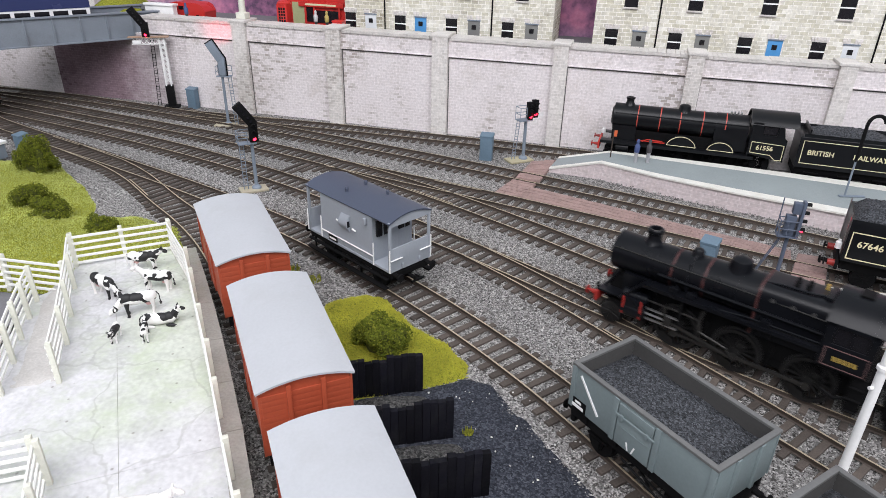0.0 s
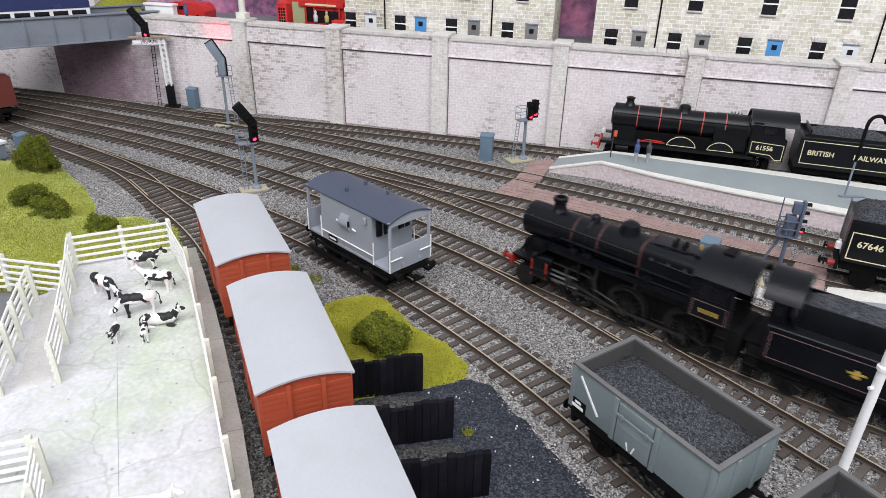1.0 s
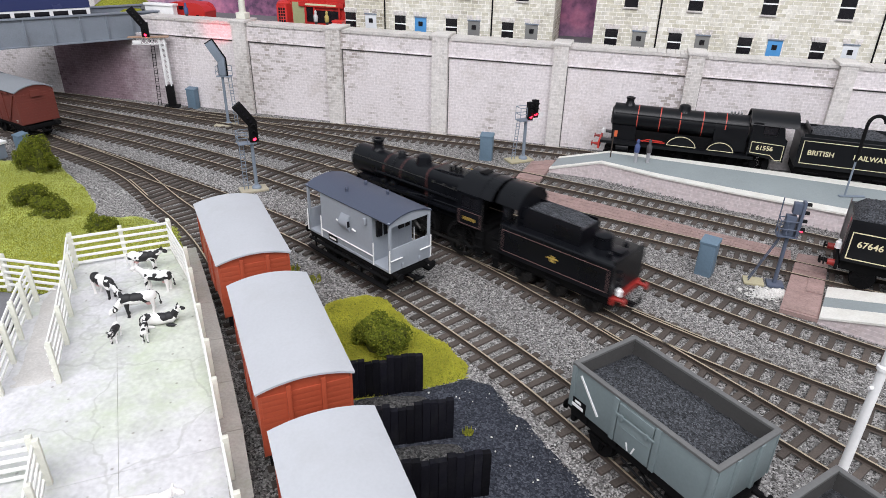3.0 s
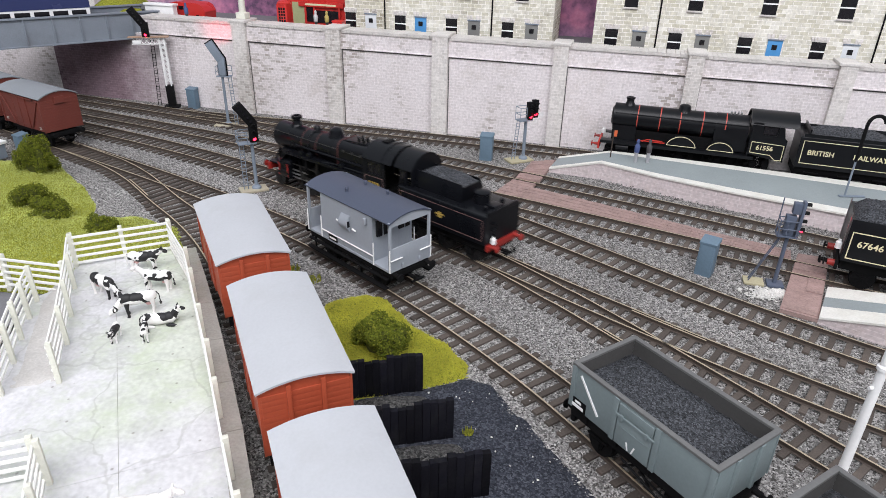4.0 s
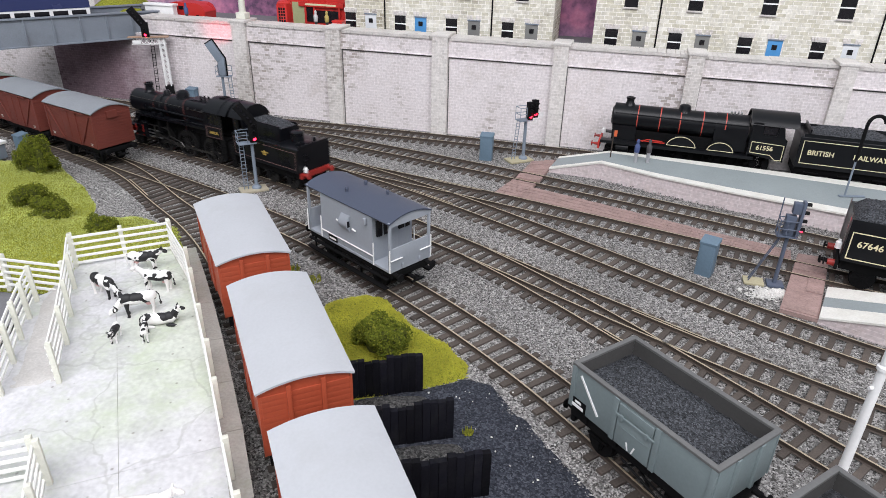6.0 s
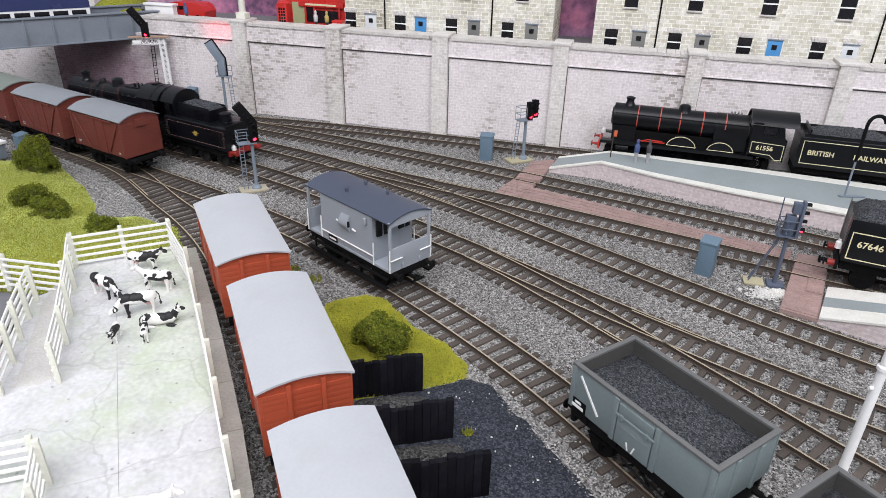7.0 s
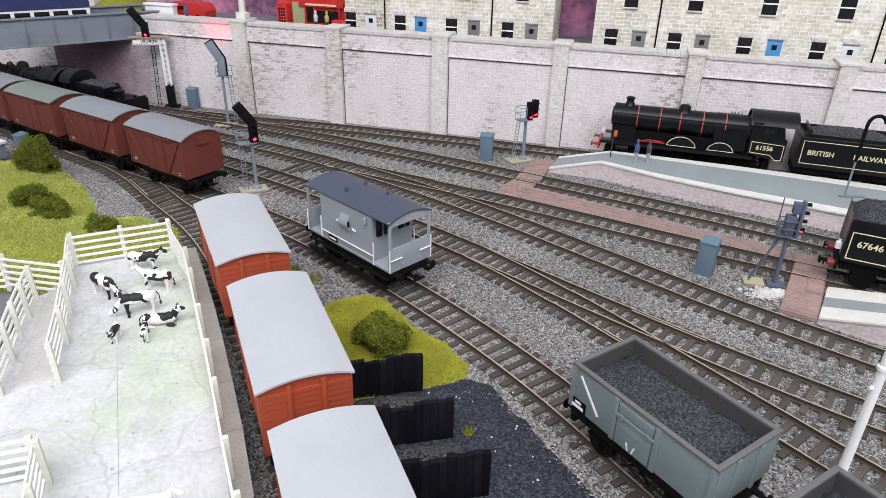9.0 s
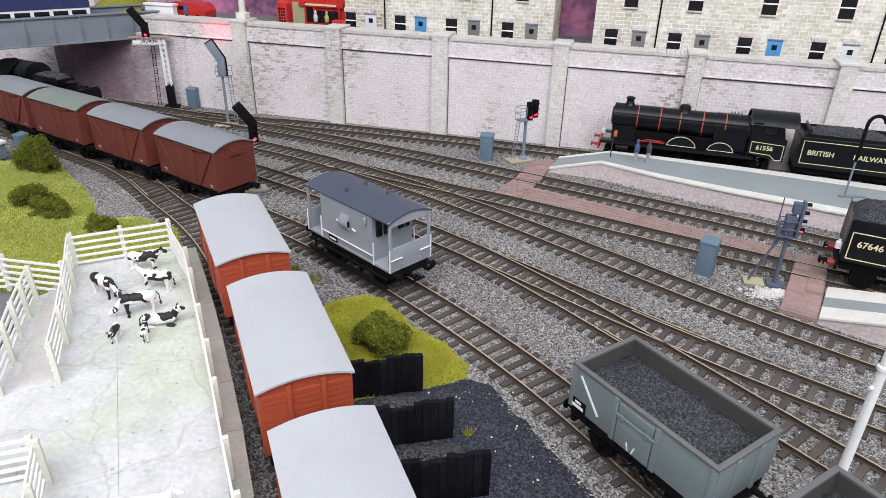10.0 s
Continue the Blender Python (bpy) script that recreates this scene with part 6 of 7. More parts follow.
def colour_light(m, plat, label, head_material, facing, feathered, top, lit=True):
    s = thing("railway_signal", m, label, "railway signal", "colour-light signals")
    gm = M["siggrey"]
    part("base", box(B(), (-2.5, 0, -2.6), (20, 12, 1.6), 0.3), mat("signal_base", (0.4, 0.36, 0.27), 0.9), s)
    part("foot", lathe(B(), [(3.6, -1.9), (3.4, -0.6), (1.6, 0.8)], (0, 0, 0), 12), gm, s)
    part("post", cyl(B(), (0, 0, -1.8), (0, 0, plat), 1.35, 1.2, 14), gm, s)
    ladder(s, -7.5 if lit else 6.5, 0.5, -1.8, plat, 0 if lit else -1.5, gm)
    cage(s, plat, -3.5 if lit else 2.0, 13, 7, 9, gm)
    if feathered:
        signal_head(s, 1.5, -2.0, plat + 1.0, 6.2, 15.5, head_material, lit, 3, -1)
        feather(s, 1.2, -2.0, plat + 15, -9.5, top - plat - 16.5, 7.0, head_material, -1 if lit else 1)
    return s


colour_light(mm(-139.8, 450.3, 0, 0, 0, 28), 33.2, "grey post colour-light signal with black slanted route indicator showing red", M["black"], -1, True, 63.5)
colour_light(mm(-209.6, 610.2), 44.0, "tall grey colour-light signal with slanted route indicator, unlit", M["siggrey"], -1, True, 76.0, False)


def twin_signal(m, plat, rz, n, label, lens_y):
    s = thing("railway_signal", m, label, "railway signal", "colour-light signals")
    gm = M["siggrey"]
    part("base", box(B(), (-4, 0, -2.6), (22, 13, 1.6), 0.3), mat("signal_base", (0.4, 0.36, 0.24), 0.9), s)
    part("foot", lathe(B(), [(4.0, -1.9), (3.8, -0.6), (1.6, 1.0)], (0, 0, 0), 8), gm, s)
    part("post", cyl(B(), (0, 0, -1.8), (0, 0, plat), 1.5, 1.3, 14), gm, s)
    ladder(s, -6, 1.5, -1.8, plat, 3.0, gm)
    cage(s, plat, -2, 12, 8, 11, gm)
    for i in range(n):
        hx = 2.0 + 4.6 * i
        hz = plat + 0.8 + 1.5 * i
        h = part("signal_head", box(B(), (hx, -1, hz + 7), (4.2, 4.0, 14), 0.5), M["black"], s)
        bmk = part("backboard", box(B(), (hx, -3.3, hz + 7), (5.0, 0.6, 15), 0.2), M["black"], h)
        for j in range(3):
            z = hz + 2.8 + 4.2 * j
            part("hood", prism(B(), [(hx + a, z + b) for a, b in arc(1.7, 0, 180, 8)] + [(hx + a, z + b) for a, b in arc(1.3, 180, 0, 8)], "y", -6.4, -3.5), M["black"], h)
            part("lens", cyl(B(), (hx, -3.6, z), (hx, -4.0, z), 1.35, seg=14), M["glow"] if j == 0 else M["dark"], h, "lit red lens" if j == 0 else "")
    return s


twin_signal(mm(66.5, 531.1, 0, 0, 0, 25), 32.0, 20, 2, "grey twin-headed colour-light signal showing two red lights", 0)


def side_signal(m, plat):
    """A colour-light signal whose hoods look along +x, with a raking ladder and railed platform."""
    s = thing("railway_signal", m, "dark blue-grey colour-light signal with raking ladder, its lens lit red", "railway signal", "colour-light signals")
    gm = M["sigdark"]
    part("base", box(B(), (-11, 0, -2.7), (11, 9, 1.4), 0.3), mat("signal_base", (0.42, 0.38, 0.25), 0.9), s, "pale tan base slab")
    part("foot", box(B(), (0.3, 0, -2.4), (9, 8, 1.8), 0.4), gm, s)
    part("post", cyl(B(), (0, 0, -1.8), (0, 0, plat), 1.15, 1.05, 14), gm, s)
    bm = B()
    for y in (-1.1, 1.1):
        tube(bm, [(-14, y, -2), (-3.0, y, plat)], 0.34, 6)
    part("ladder_rail", bm, gm, s)
    for i in range(11):
        f = (i + 0.7) / 12
        part("rung", tube(B(), [(-14 + 11 * f, -1.1, -2 + (plat + 2) * f), (-14 + 11 * f, 1.1, -2 + (plat + 2) * f)], 0.25, 5), gm, s)
    part("platform", box(B(), (-1, 0, plat), (10.5, 7, 0.7), 0.1), gm, s)
    for z in (4.6, 9.4):
        part("guard_rail", tube(B(), [(3, -3.3, plat + z), (-6, -3.3, plat + z), (-6, 3.3, plat + z), (3, 3.3, plat + z)], 0.33, 5), gm, s)
    for x, y, h in ((-6, -3.3, 9.6), (-6, 3.3, 20.5), (-2, -3.3, 9.6), (3, -3.3, 9.6), (3, 3.3, 9.6)):
        part("stanchion", tube(B(), [(x, y, plat), (x, y, plat + h)], 0.36, 5), gm, s)
    part("relay_box", box(B(), (-0.8, 0.4, plat + 6.2), (5.2, 4.4, 11.5), 0.4), gm, s)
    part("relay_box", box(B(), (1.0, 0.4, plat + 16.4), (4.4, 4.0, 6.4), 0.4), gm, s)
    hd = part("signal_head", box(B(), (3.9, 0, plat + 10.8), (1.6, 4.6, 20), 0.3), gm, s)
    for j in range(4):
        z = plat + 4.0 + 4.9 * j
        hood = [(a, z + b) for a, b in arc(1.5, 0, 180, 8)] + [(a, z + b) for a, b in arc(1.15, 180, 0, 8)]
        part("hood", prism(B(), hood, "x", 4.7, 7.2), M["black"], hd)
        part("lens", cyl(B(), (4.7, 0, z), (6.4 if j == 0 else 5.0, 0, z), 1.1, seg=14), M["glow"] if j == 0 else M["dark"], hd, "lit red lens" if j == 0 else "")


side_signal(mm(190.6, 325.4, 0, 0, 0, -16), 28.5)


def gantry_signal(m):
    s = thing("bracket_signal", m, "white lattice bracket signal with black base and red light", "railway signal", "colour-light signals")
    bm = B()
    for dx in (-2.4, 2.4):
        for dy in (-2.4, 2.4):
            box(bm, (dx, dy, 43), (1.3, 1.3, 48))
    for i in range(8):
        z = 22 + 5.4 * i
        for y in (-2.4, 2.4):
            tube(bm, [(-2.4, y, z), (2.4, y, z + 5.4)], 0.4, 5)
            tube(bm, [(2.4, y, z), (-2.4, y, z + 5.4)], 0.4, 5)
    part("lattice_post", bm, M["white"], s, "white lattice post")
    part("post_base", box(B(), (0, 0, 8), (7.6, 6, 23), 0.4), M["black"], s, "black lower post")
    part("plinth", box(B(), (0, 0, -2.6), (15, 11, 2), 0.3), M["black"], s)
    bm = B()
    box(bm, (-12, -2, 67), (32, 0.9, 0.9))
    box(bm, (-12, -2, 61), (32, 0.9, 0.9))
    for i in range(6):
        x = -27 + 5.2 * i
        tube(bm, [(x, -2, 61), (x + 5.2, -2, 67)], 0.4, 5)
        tube(bm, [(x, -2, 67), (x + 5.2, -2, 61)], 0.4, 5)
    part("bracket", bm, M["white"], s)
    part("walkway", box(B(), (-12, -1, 67.8), (38, 9, 0.8), 0.1), mat("weathered_timber", (0.36, 0.24, 0.17), 0.8), s)
    part("end_plate", box(B(), (-23, -3.4, 63), (8, 1.0, 4), 0.4), M["white"], s)
    ladder(s, -9.5, 2.0, -1, 66, 3.0, M["black"])
    signal_head(s, -13.5, -3, 68, 7, 14, M["black"], True, 2, -1)
    feather(s, -14.5, -3, 80, -10, 15, 7, M["black"])


gantry_signal(mm(-287.0, 672.0, 0, 0, 0, 14))


# ---- lineside cabinets
def cabinet(m, w, d, h, label):
    c = thing("relay_cabinet", m, label, "equipment cabinet", "lineside cabinets")
    part("body", box(B(), (0, 0, h / 2 - 1.5), (w, d, h + 3), 0.4), M["boxblue"], c)
    part("lid", prism(B(), [(-d / 2 - 0.4, h - 0.4), (d / 2 + 0.4, h - 0.4), (d / 2 + 0.4, h + 1.9), (-d / 2 - 0.4, h + 0.7)], "x", -w / 2 - 0.4, w / 2 + 0.4), M["boxblue"], c)
    part("door", box(B(), (0, -d / 2 - 0.15, h / 2), (w - 1.6, 0.5, h - 2), 0.1), M["boxblue"], c)


cabinet(mm(35, 532, -1.5, 0, 0, -12), 10.5, 9, 18.5, "blue-grey lineside equipment cabinet on the ballast")
cabinet(mm(155, 338.5, -1.5, 0, 0, -35), 9.2, 9, 18.5, "blue-grey lineside equipment cabinet between the tracks")
cabinet(mm(-264, 670.5, -1.5, 0, 0, -15), 10, 7, 17.5, "blue-grey lineside equipment cabinet against the wall")
cabinet(mm(-354, 520, -1.5, 0, 0, -30), 9, 8, 13.0, "small blue-grey cabinet beside the bush")
bm = box(B(), (0, 0, 6), (26, 20, 12), 0.5)
hut = thing("lineside_hut", mm(-372, 497, -1.5, 0, 0, -20), "low pale grey hut with white flat roof", "hut")
part("wall", bm, M["siggrey"], hut)
part("roof", box(B(), (0, 0, 13), (29, 23, 2.4), 0.5), M["white"], hut)


# ---- island platform with a ramp at its end
def slab(bm, near, far, z0):
    """A decked strip between two edges of (x, y, z) points, filled down to z0."""
    n = len(near)
    top = [[bm.verts.new(p) for p in near], [bm.verts.new(p) for p in far]]
    low = [[bm.verts.new((p[0], p[1], z0)) for p in near], [bm.verts.new((p[0], p[1], z0)) for p in far]]
    for i in range(n - 1):
        bm.faces.new((top[0][i], top[0][i + 1], top[1][i + 1], top[1][i]))
        bm.faces.new((low[0][i], low[1][i], low[1][i + 1], low[0][i + 1]))
        bm.faces.new((top[0][i], low[0][i], low[0][i + 1], top[0][i + 1]))
        bm.faces.new((top[1][i], top[1][i + 1], low[1][i + 1], low[1][i]))
    for i in (0, n - 1):
        bm.faces.new((top[0][i], top[1][i], low[1][i], low[0][i]))
    bmesh.ops.recalc_face_normals(bm, faces=bm.faces)
    return bm


def mix(a, b, f, dz=0.0):
    return [(p[0] + (q[0] - p[0]) * f, p[1] + (q[1] - p[1]) * f, p[2] + (q[2] - p[2]) * f + dz) for p, q in zip(a, b)]


def platform(near, far, label, f0, f1):
    p = thing("station_platform", mm(0, 0), label, "platform", kind="structure")
    part("platform_wall", slab(B(), [(x, y, z - 1.2) for x, y, z in near], [(x, y, z - 1.2) for x, y, z in far], -4), M["platwall"], p)
    for a, b, mt, nm, dz in ((-0.02, f0, "platedge", "platform_edge", 0.0), (f0, f1, "tarmac", "platform_surface", -0.25), (f1, 1.02, "platedge", "platform_edge", 0.0)):
        na, fa = mix(near, far, a, dz), mix(near, far, b, dz)
        bm = B()
        n = len(na)
        t0, t1 = [bm.verts.new(q) for q in na], [bm.verts.new(q) for q in fa]
        l0, l1 = [bm.verts.new((q[0], q[1], q[2] - 1.3)) for q in na], [bm.verts.new((q[0], q[1], q[2] - 1.3)) for q in fa]
        for i in range(n - 1):
            bm.faces.new((t0[i], t0[i + 1], t1[i + 1], t1[i]))
            bm.faces.new((t0[i], l0[i], l0[i + 1], t0[i + 1]))
            bm.faces.new((t1[i], t1[i + 1], l1[i + 1], l1[i]))
            bm.faces.new((l0[i], l1[i], l1[i + 1], l0[i + 1]))
        for i in (0, n - 1):
            bm.faces.new((t0[i], t1[i], l1[i], l0[i]))
        bmesh.ops.recalc_face_normals(bm, faces=bm.faces)
        part(nm, bm, M[mt], p)


platform([(85, 503.5, 0.2), (122.5, 490, 11), (161.4, 460.5, 11), (206.7, 432.8, 11), (270.9, 398, 11), (330, 366, 11), (410, 322, 11)],
         [(97.5, 532, 0.2), (136.5, 518, 11), (175, 506, 11), (230, 487, 11), (325, 451, 11), (390, 427, 11), (470, 398, 11)], "stone-faced island platform with white edges and grey tarmac top", 0.125, 0.86)
platform([(196.2, 286.3, 0.8), (217.5, 269, 8.5), (260, 240, 11), (340, 185, 11)], [(216.5, 317.2, 0.8), (235, 298, 8.5), (282, 271, 11), (370, 222, 11)], "low platform ramp with cream slabs and grey middle band", 0.33, 0.66)
figure(mm(150.7, 491.9, 11), "small blue painted model figure on the platform", coat_blue, legs_pale)
figure(mm(160.0, 491.3, 11), "small grey painted model figure on the platform", coat_grey, legs_pale)
pole = thing("flag_pole", mm(133.4, 502.8, 10), "thin brown pole with small orange flag", "pole")
part("pole", cyl(B(), (0, 0, 0), (0, 0, 23), 0.5, seg=8), M["railside"], pole)
part("flag", box(B(), (1.4, 0, 20.5), (3.0, 0.4, 5), 0.1), mat("orange_flag", (0.6, 0.12, 0.04), 0.6), pole)


def hook_lamp(m):
    p = thing("platform_lamp", m, "tall grey hooked platform lamp on the island platform", "platform lamp")
    part("base", box(B(), (5, 0, 0.4), (18, 3, 0.8), 0.2), M["siggrey"], p)
    part("post", cyl(B(), (0, 0, 0), (0, 0, 26), 0.7, seg=10), M["siggrey"], p)
    bm = cyl(B(), (0, 0, 26), (0, 0, 52), 1.2, seg=10)
    tube(bm, [(a, 0, 52 + b) for a, b in arc(6, 180, 10, 10, 6, 0)], 1.2, 8)
    part("crook", bm, M["black"], p, "black curved upper post")


hook_lamp(mm(283, 429.3, 11))


# ---- brick paved crossings laid between the rails
def paving(name, pts, z, label, nu, nv, gap=0.25):
    """A four-cornered pavement of nu x nv small bricks, corner to corner, on a bed."""
    p = thing(name, mm(0, 0), label, "paved crossing", kind="structure")
    a, b, c, d = [Vector((*q, z)) for q in pts]
    bm = B()
    top = [bm.verts.new(v - Vector((0, 0, 0.5))) for v in (a, b, c, d)]
    low = [bm.verts.new(v - Vector((0, 0, 3.0))) for v in (a, b, c, d)]
    bm.faces.new(top), bm.faces.new(low[::-1])
    for i in range(4):
        bm.faces.new((top[i], low[i], low[(i + 1) % 4], top[(i + 1) % 4]))
    bmesh.ops.recalc_face_normals(bm, faces=bm.faces)
    part("bed", bm, M["paving"], p)
    bm = B()
    for i in range(nu):
        for j in range(nv):
            sh = 0.5 / nu if j % 2 else 0.0
            u0, u1, v0, v1 = i / nu + sh, min(1.0, (i + 1) / nu + sh), j / nv, (j + 1) / nv
            if u1 - u0 < 0.3 / nu:
                continue
            uc, vc = (u0 + u1) / 2, (v0 + v1) / 2
            q = []
            dz = random.uniform(-0.12, 0.12)
            for u, v in ((u0, v0), (u1, v0), (u1, v1), (u0, v1)):
                u, v = uc + (u - uc) * 0.9, vc + (v - vc) * 0.88
                q.append(a.lerp(b, u).lerp(d.lerp(c, u), v) + Vector((0, 0, dz)))
            t = [bm.verts.new(w) for w in q]
            l = [bm.verts.new(w - Vector((0, 0, 0.6))) for w in q]
            bm.faces.new(t)
            for k in range(4):
                bm.faces.new((t[k], l[k], l[(k + 1) % 4], t[(k + 1) % 4]))
    bmesh.ops.recalc_face_normals(bm, faces=bm.faces)
    br = part("bricks", bm, M["paving"], p, "small worn red bricks", smooth=0)
    tagged(br, kind="stuff")


paving("crossing_walk", [(73, 522), (94, 527), (74, 476), (56, 483)], -0.7, "worn red brick crossing between the platform tracks", 4, 8)
paving("crossing_walk", [(54, 480), (72, 472), (53.5, 441), (37, 451)], -0.7, "worn red brick crossing between the platform tracks", 4, 6)
cx = [((54.9, 441.9), (65.3, 463.5)), ((88.2, 423.2), (96, 444.5)), ((122.3, 403.9), (126.5, 425)), ((146.1, 390.4), (150, 409)), ((170.0, 376.9), (174.7, 392)), ((192.6, 364.4), (197, 379)), ((213.2, 353.3), (218.8, 365.5))]
for (n0, f0), (n1, f1) in zip(cx, cx[1:]):
    paving("crossing_walk", [n0, n1, f1, f0], -0.7, "long ribbed brick strip between two tracks", 15, 4)
paving("crossing_walk", [(180.5, 296), (196.5, 286.5), (238, 356), (221.5, 362)], -0.4, "worn red-brown boarded crossing in front of the tank engine", 1, 3)


# ---- bushes, tufts and loose stones
def bush(m, rx, ry, rz_, label, n=420, seed=1):
    n = int(n * 17)
    rnd = random.Random(seed)
    b = thing("bush", m, label, "bush", "bushes")
    bm = B()
    for i in range(5):
        a = rnd.uniform(0, 6.28)
        tube(bm, [(0, 0, -1), (math.cos(a) * rx * 0.3, math.sin(a) * ry * 0.3, rz_ * 0.5), (math.cos(a) * rx * 0.4, math.sin(a) * ry * 0.4, rz_ * 0.55)], 0.5, 5)
    part("stem", bm, M["sleeper"], b)
    lobes = []
    for i in range(17):
        # small rounded heads over a dome, with dark gaps between them
        z = rnd.uniform(0.02, 0.98)
        a, w = i * 2.4 + rnd.uniform(-0.4, 0.4), math.sqrt(1 - z * z) * rnd.uniform(0.45, 0.85)
        lobes.append((math.cos(a) * w * rx, math.sin(a) * w * ry, (z * rnd.uniform(0.5, 0.85) + 0.06) * rz_, rnd.uniform(0.2, 0.36)))
    bm = B()
    for lx, ly, lz, lr in lobes:
        bmesh.ops.create_icosphere(bm, subdivisions=2, radius=1, matrix=Matrix.Translation((lx, ly, lz)) @ Matrix.Diagonal((rx * lr * 0.6, ry * lr * 0.6, rz_ * lr * 0.55, 1)))
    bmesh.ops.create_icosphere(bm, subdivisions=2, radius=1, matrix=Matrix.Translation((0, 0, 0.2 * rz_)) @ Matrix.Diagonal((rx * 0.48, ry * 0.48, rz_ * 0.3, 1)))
    # dark core colour paints in the shade seen between the clumps
    part("inner_foliage", bm, M["leaf"], b, "inner foliage with the shade between clumps put into its dark colour", smooth=0)
    unit = np.array([(1, 0, 0), (-1, 0, 0), (0, 1, 0), (0, -1, 0), (0, 0, 1), (0, 0, -1)], float)
    tri = np.array([(0, 2, 4), (2, 1, 4), (1, 3, 4), (3, 0, 4), (2, 0, 5), (1, 2, 5), (3, 1, 5), (0, 3, 5)])
    vs, fs, rn = [], [], np.random.default_rng(seed)
    for i in range(n):
        lx, ly, lz, lr = rnd.choice(lobes)
        d = Vector((rnd.gauss(0, 1), rnd.gauss(0, 1), rnd.gauss(0.15, 1))).normalized() * rnd.uniform(0.7, 1.12)
        c = np.array((lx + d.x * rx * lr, ly + d.y * ry * lr, max(0.3, lz + d.z * rz_ * lr * 0.9)))
        s = rnd.uniform(0.25, 0.55)
        q = (unit + rn.normal(0, 0.32, unit.shape)) * s * rn.uniform(0.6, 1.4, 3)
        fs.append(tri + len(vs) * len(unit))
        vs.append(q + c)
    me = bpy.data.meshes.new("crown")
    me.from_pydata((np.concatenate(vs) * K).tolist(), [], np.concatenate(fs).tolist())
    me.materials.append(M["clump"])
    cr = new("crown", me)
    cr.parent = b
    tagged(cr, "dense small clumps of olive foliage", kind="stuff")


bush(mm(-308, 462, 2), 16, 15, 31, "rounded olive-green bush at the top of the bank", 520, 1)
bush(mm(-273, 396, 3), 16, 14, 17, "low spreading olive-green bush on the bank", 330, 2)
bush(mm(-254, 383, 3), 13, 11, 12, "low spreading olive-green bush on the bank", 240, 3)
bush(mm(-211, 360, 4), 11, 9, 11, "low dark bush behind the dock fence", 180, 4)
bush(mm(-28, 251, -1), 16, 13, 19, "rounded olive-green bush on the grass patch", 520, 6)
bush(mm(-385, 480, 2), 16, 12, 14, "low hedge beside the hut", 200, 7)


def tuft(m, r, seed):
    rnd = random.Random(seed)
    bm = B()
    for i in range(60):
        a, d = rnd.uniform(0, 6.28), r * rnd.random() ** 0.5
        x, y = math.cos(a) * d, math.sin(a) * d
        cyl(bm, (x, y, -1), (x + rnd.uniform(-1, 1), y + rnd.uniform(-1, 1), rnd.uniform(1, 3)), 0.4, 0.05, 4)
    solid("grass_tuft", bm, M["grass"], "small yellow-green grass tuft in the ballast", "grass tuft", "grass tufts", at=m)


tuft(mm(-72.8, 318, -3), 4.5, 1)
tuft(mm(-87, 329, -3), 4, 2)
tuft(mm(11.6, 198, -2.5), 1.8, 3)


# ---- coal staithes of upright tarred sleepers
def weathered_by_piece(m, low, high):
    """Gives each piece a tone of its own."""
    t = m.node_tree
    bs = t.nodes["Principled BSDF"]
    src = bs.inputs["Base Color"].links[0].from_socket
    oi, mr, mu = t.nodes.new("ShaderNodeObjectInfo"), t.nodes.new("ShaderNodeMapRange"), t.nodes.new("ShaderNodeVectorMath")
    mr.inputs["To Min"].default_value, mr.inputs["To Max"].default_value = low, high
    mu.operation = "SCALE"
    t.links.new(oi.outputs["Random"], mr.inputs[0])
    t.links.new(src, mu.inputs[0])
    t.links.new(mr.outputs[0], mu.inputs["Scale"])
    t.links.new(mu.outputs[0], bs.inputs["Base Color"])


weathered_by_piece(M["pilewood"], 0.6, 1.5)
weathered_by_piece(M["sleeper"], 0.72, 1.3)


def staithe(x, y, h, ang, n, label):
    s = thing("coal_staithe", mm(x, y, -3, 0, 0, ang), label, "coal staithe", "coal staithes")
    rnd = random.Random(int(x * 7 + y))
    for i in range(n):
        hh = h + rnd.uniform(-0.5, 0.5) - (1.6 if n * 0.35 < i < n * 0.55 else 0)
        part("sleeper_post", box(B(), (-1.6 - i * 3.1, 0, hh / 2 - 1), (3.02, 2.2 + rnd.uniform(-0.25, 0.25), hh + 2), 0.13, rnd.uniform(-1.0, 1.0)), M["pilewood"], s)
    return s


for x, y, h, n in ((-7.4, 225.2, 19.0, 14), (5.7, 196.2, 19.6, 14), (18.4, 168.0, 21.0, 14)):
    staithe(x, y, h, 12, n, "wall of upright tar-black sleepers dividing a coal bay")


def heap(x, y, rx, ry, h, ang, material, label, seed):
    bm = B()
    bmesh.ops.create_grid(bm, x_segments=30, y_segments=24, size=1, matrix=Matrix.Diagonal((rx, ry, 1, 1)))
    for v in bm.verts:
        u, w = v.co.x / rx, v.co.y / ry
        q = max(0, 1 - u * u) * max(0, 1 - w * w)
        v.co.z = -1 + (h + 1) * q ** 0.7 + q * (1.0 * noise.noise(v.co * 0.25 + Vector((seed, 0, 0))) + 0.6 * noise.noise(v.co * 0.8))
    solid("coal_mound", bm, material, label, "coal heap", "coal heaps", at=mm(x, y, -3, 0, 0, ang), smooth=0)


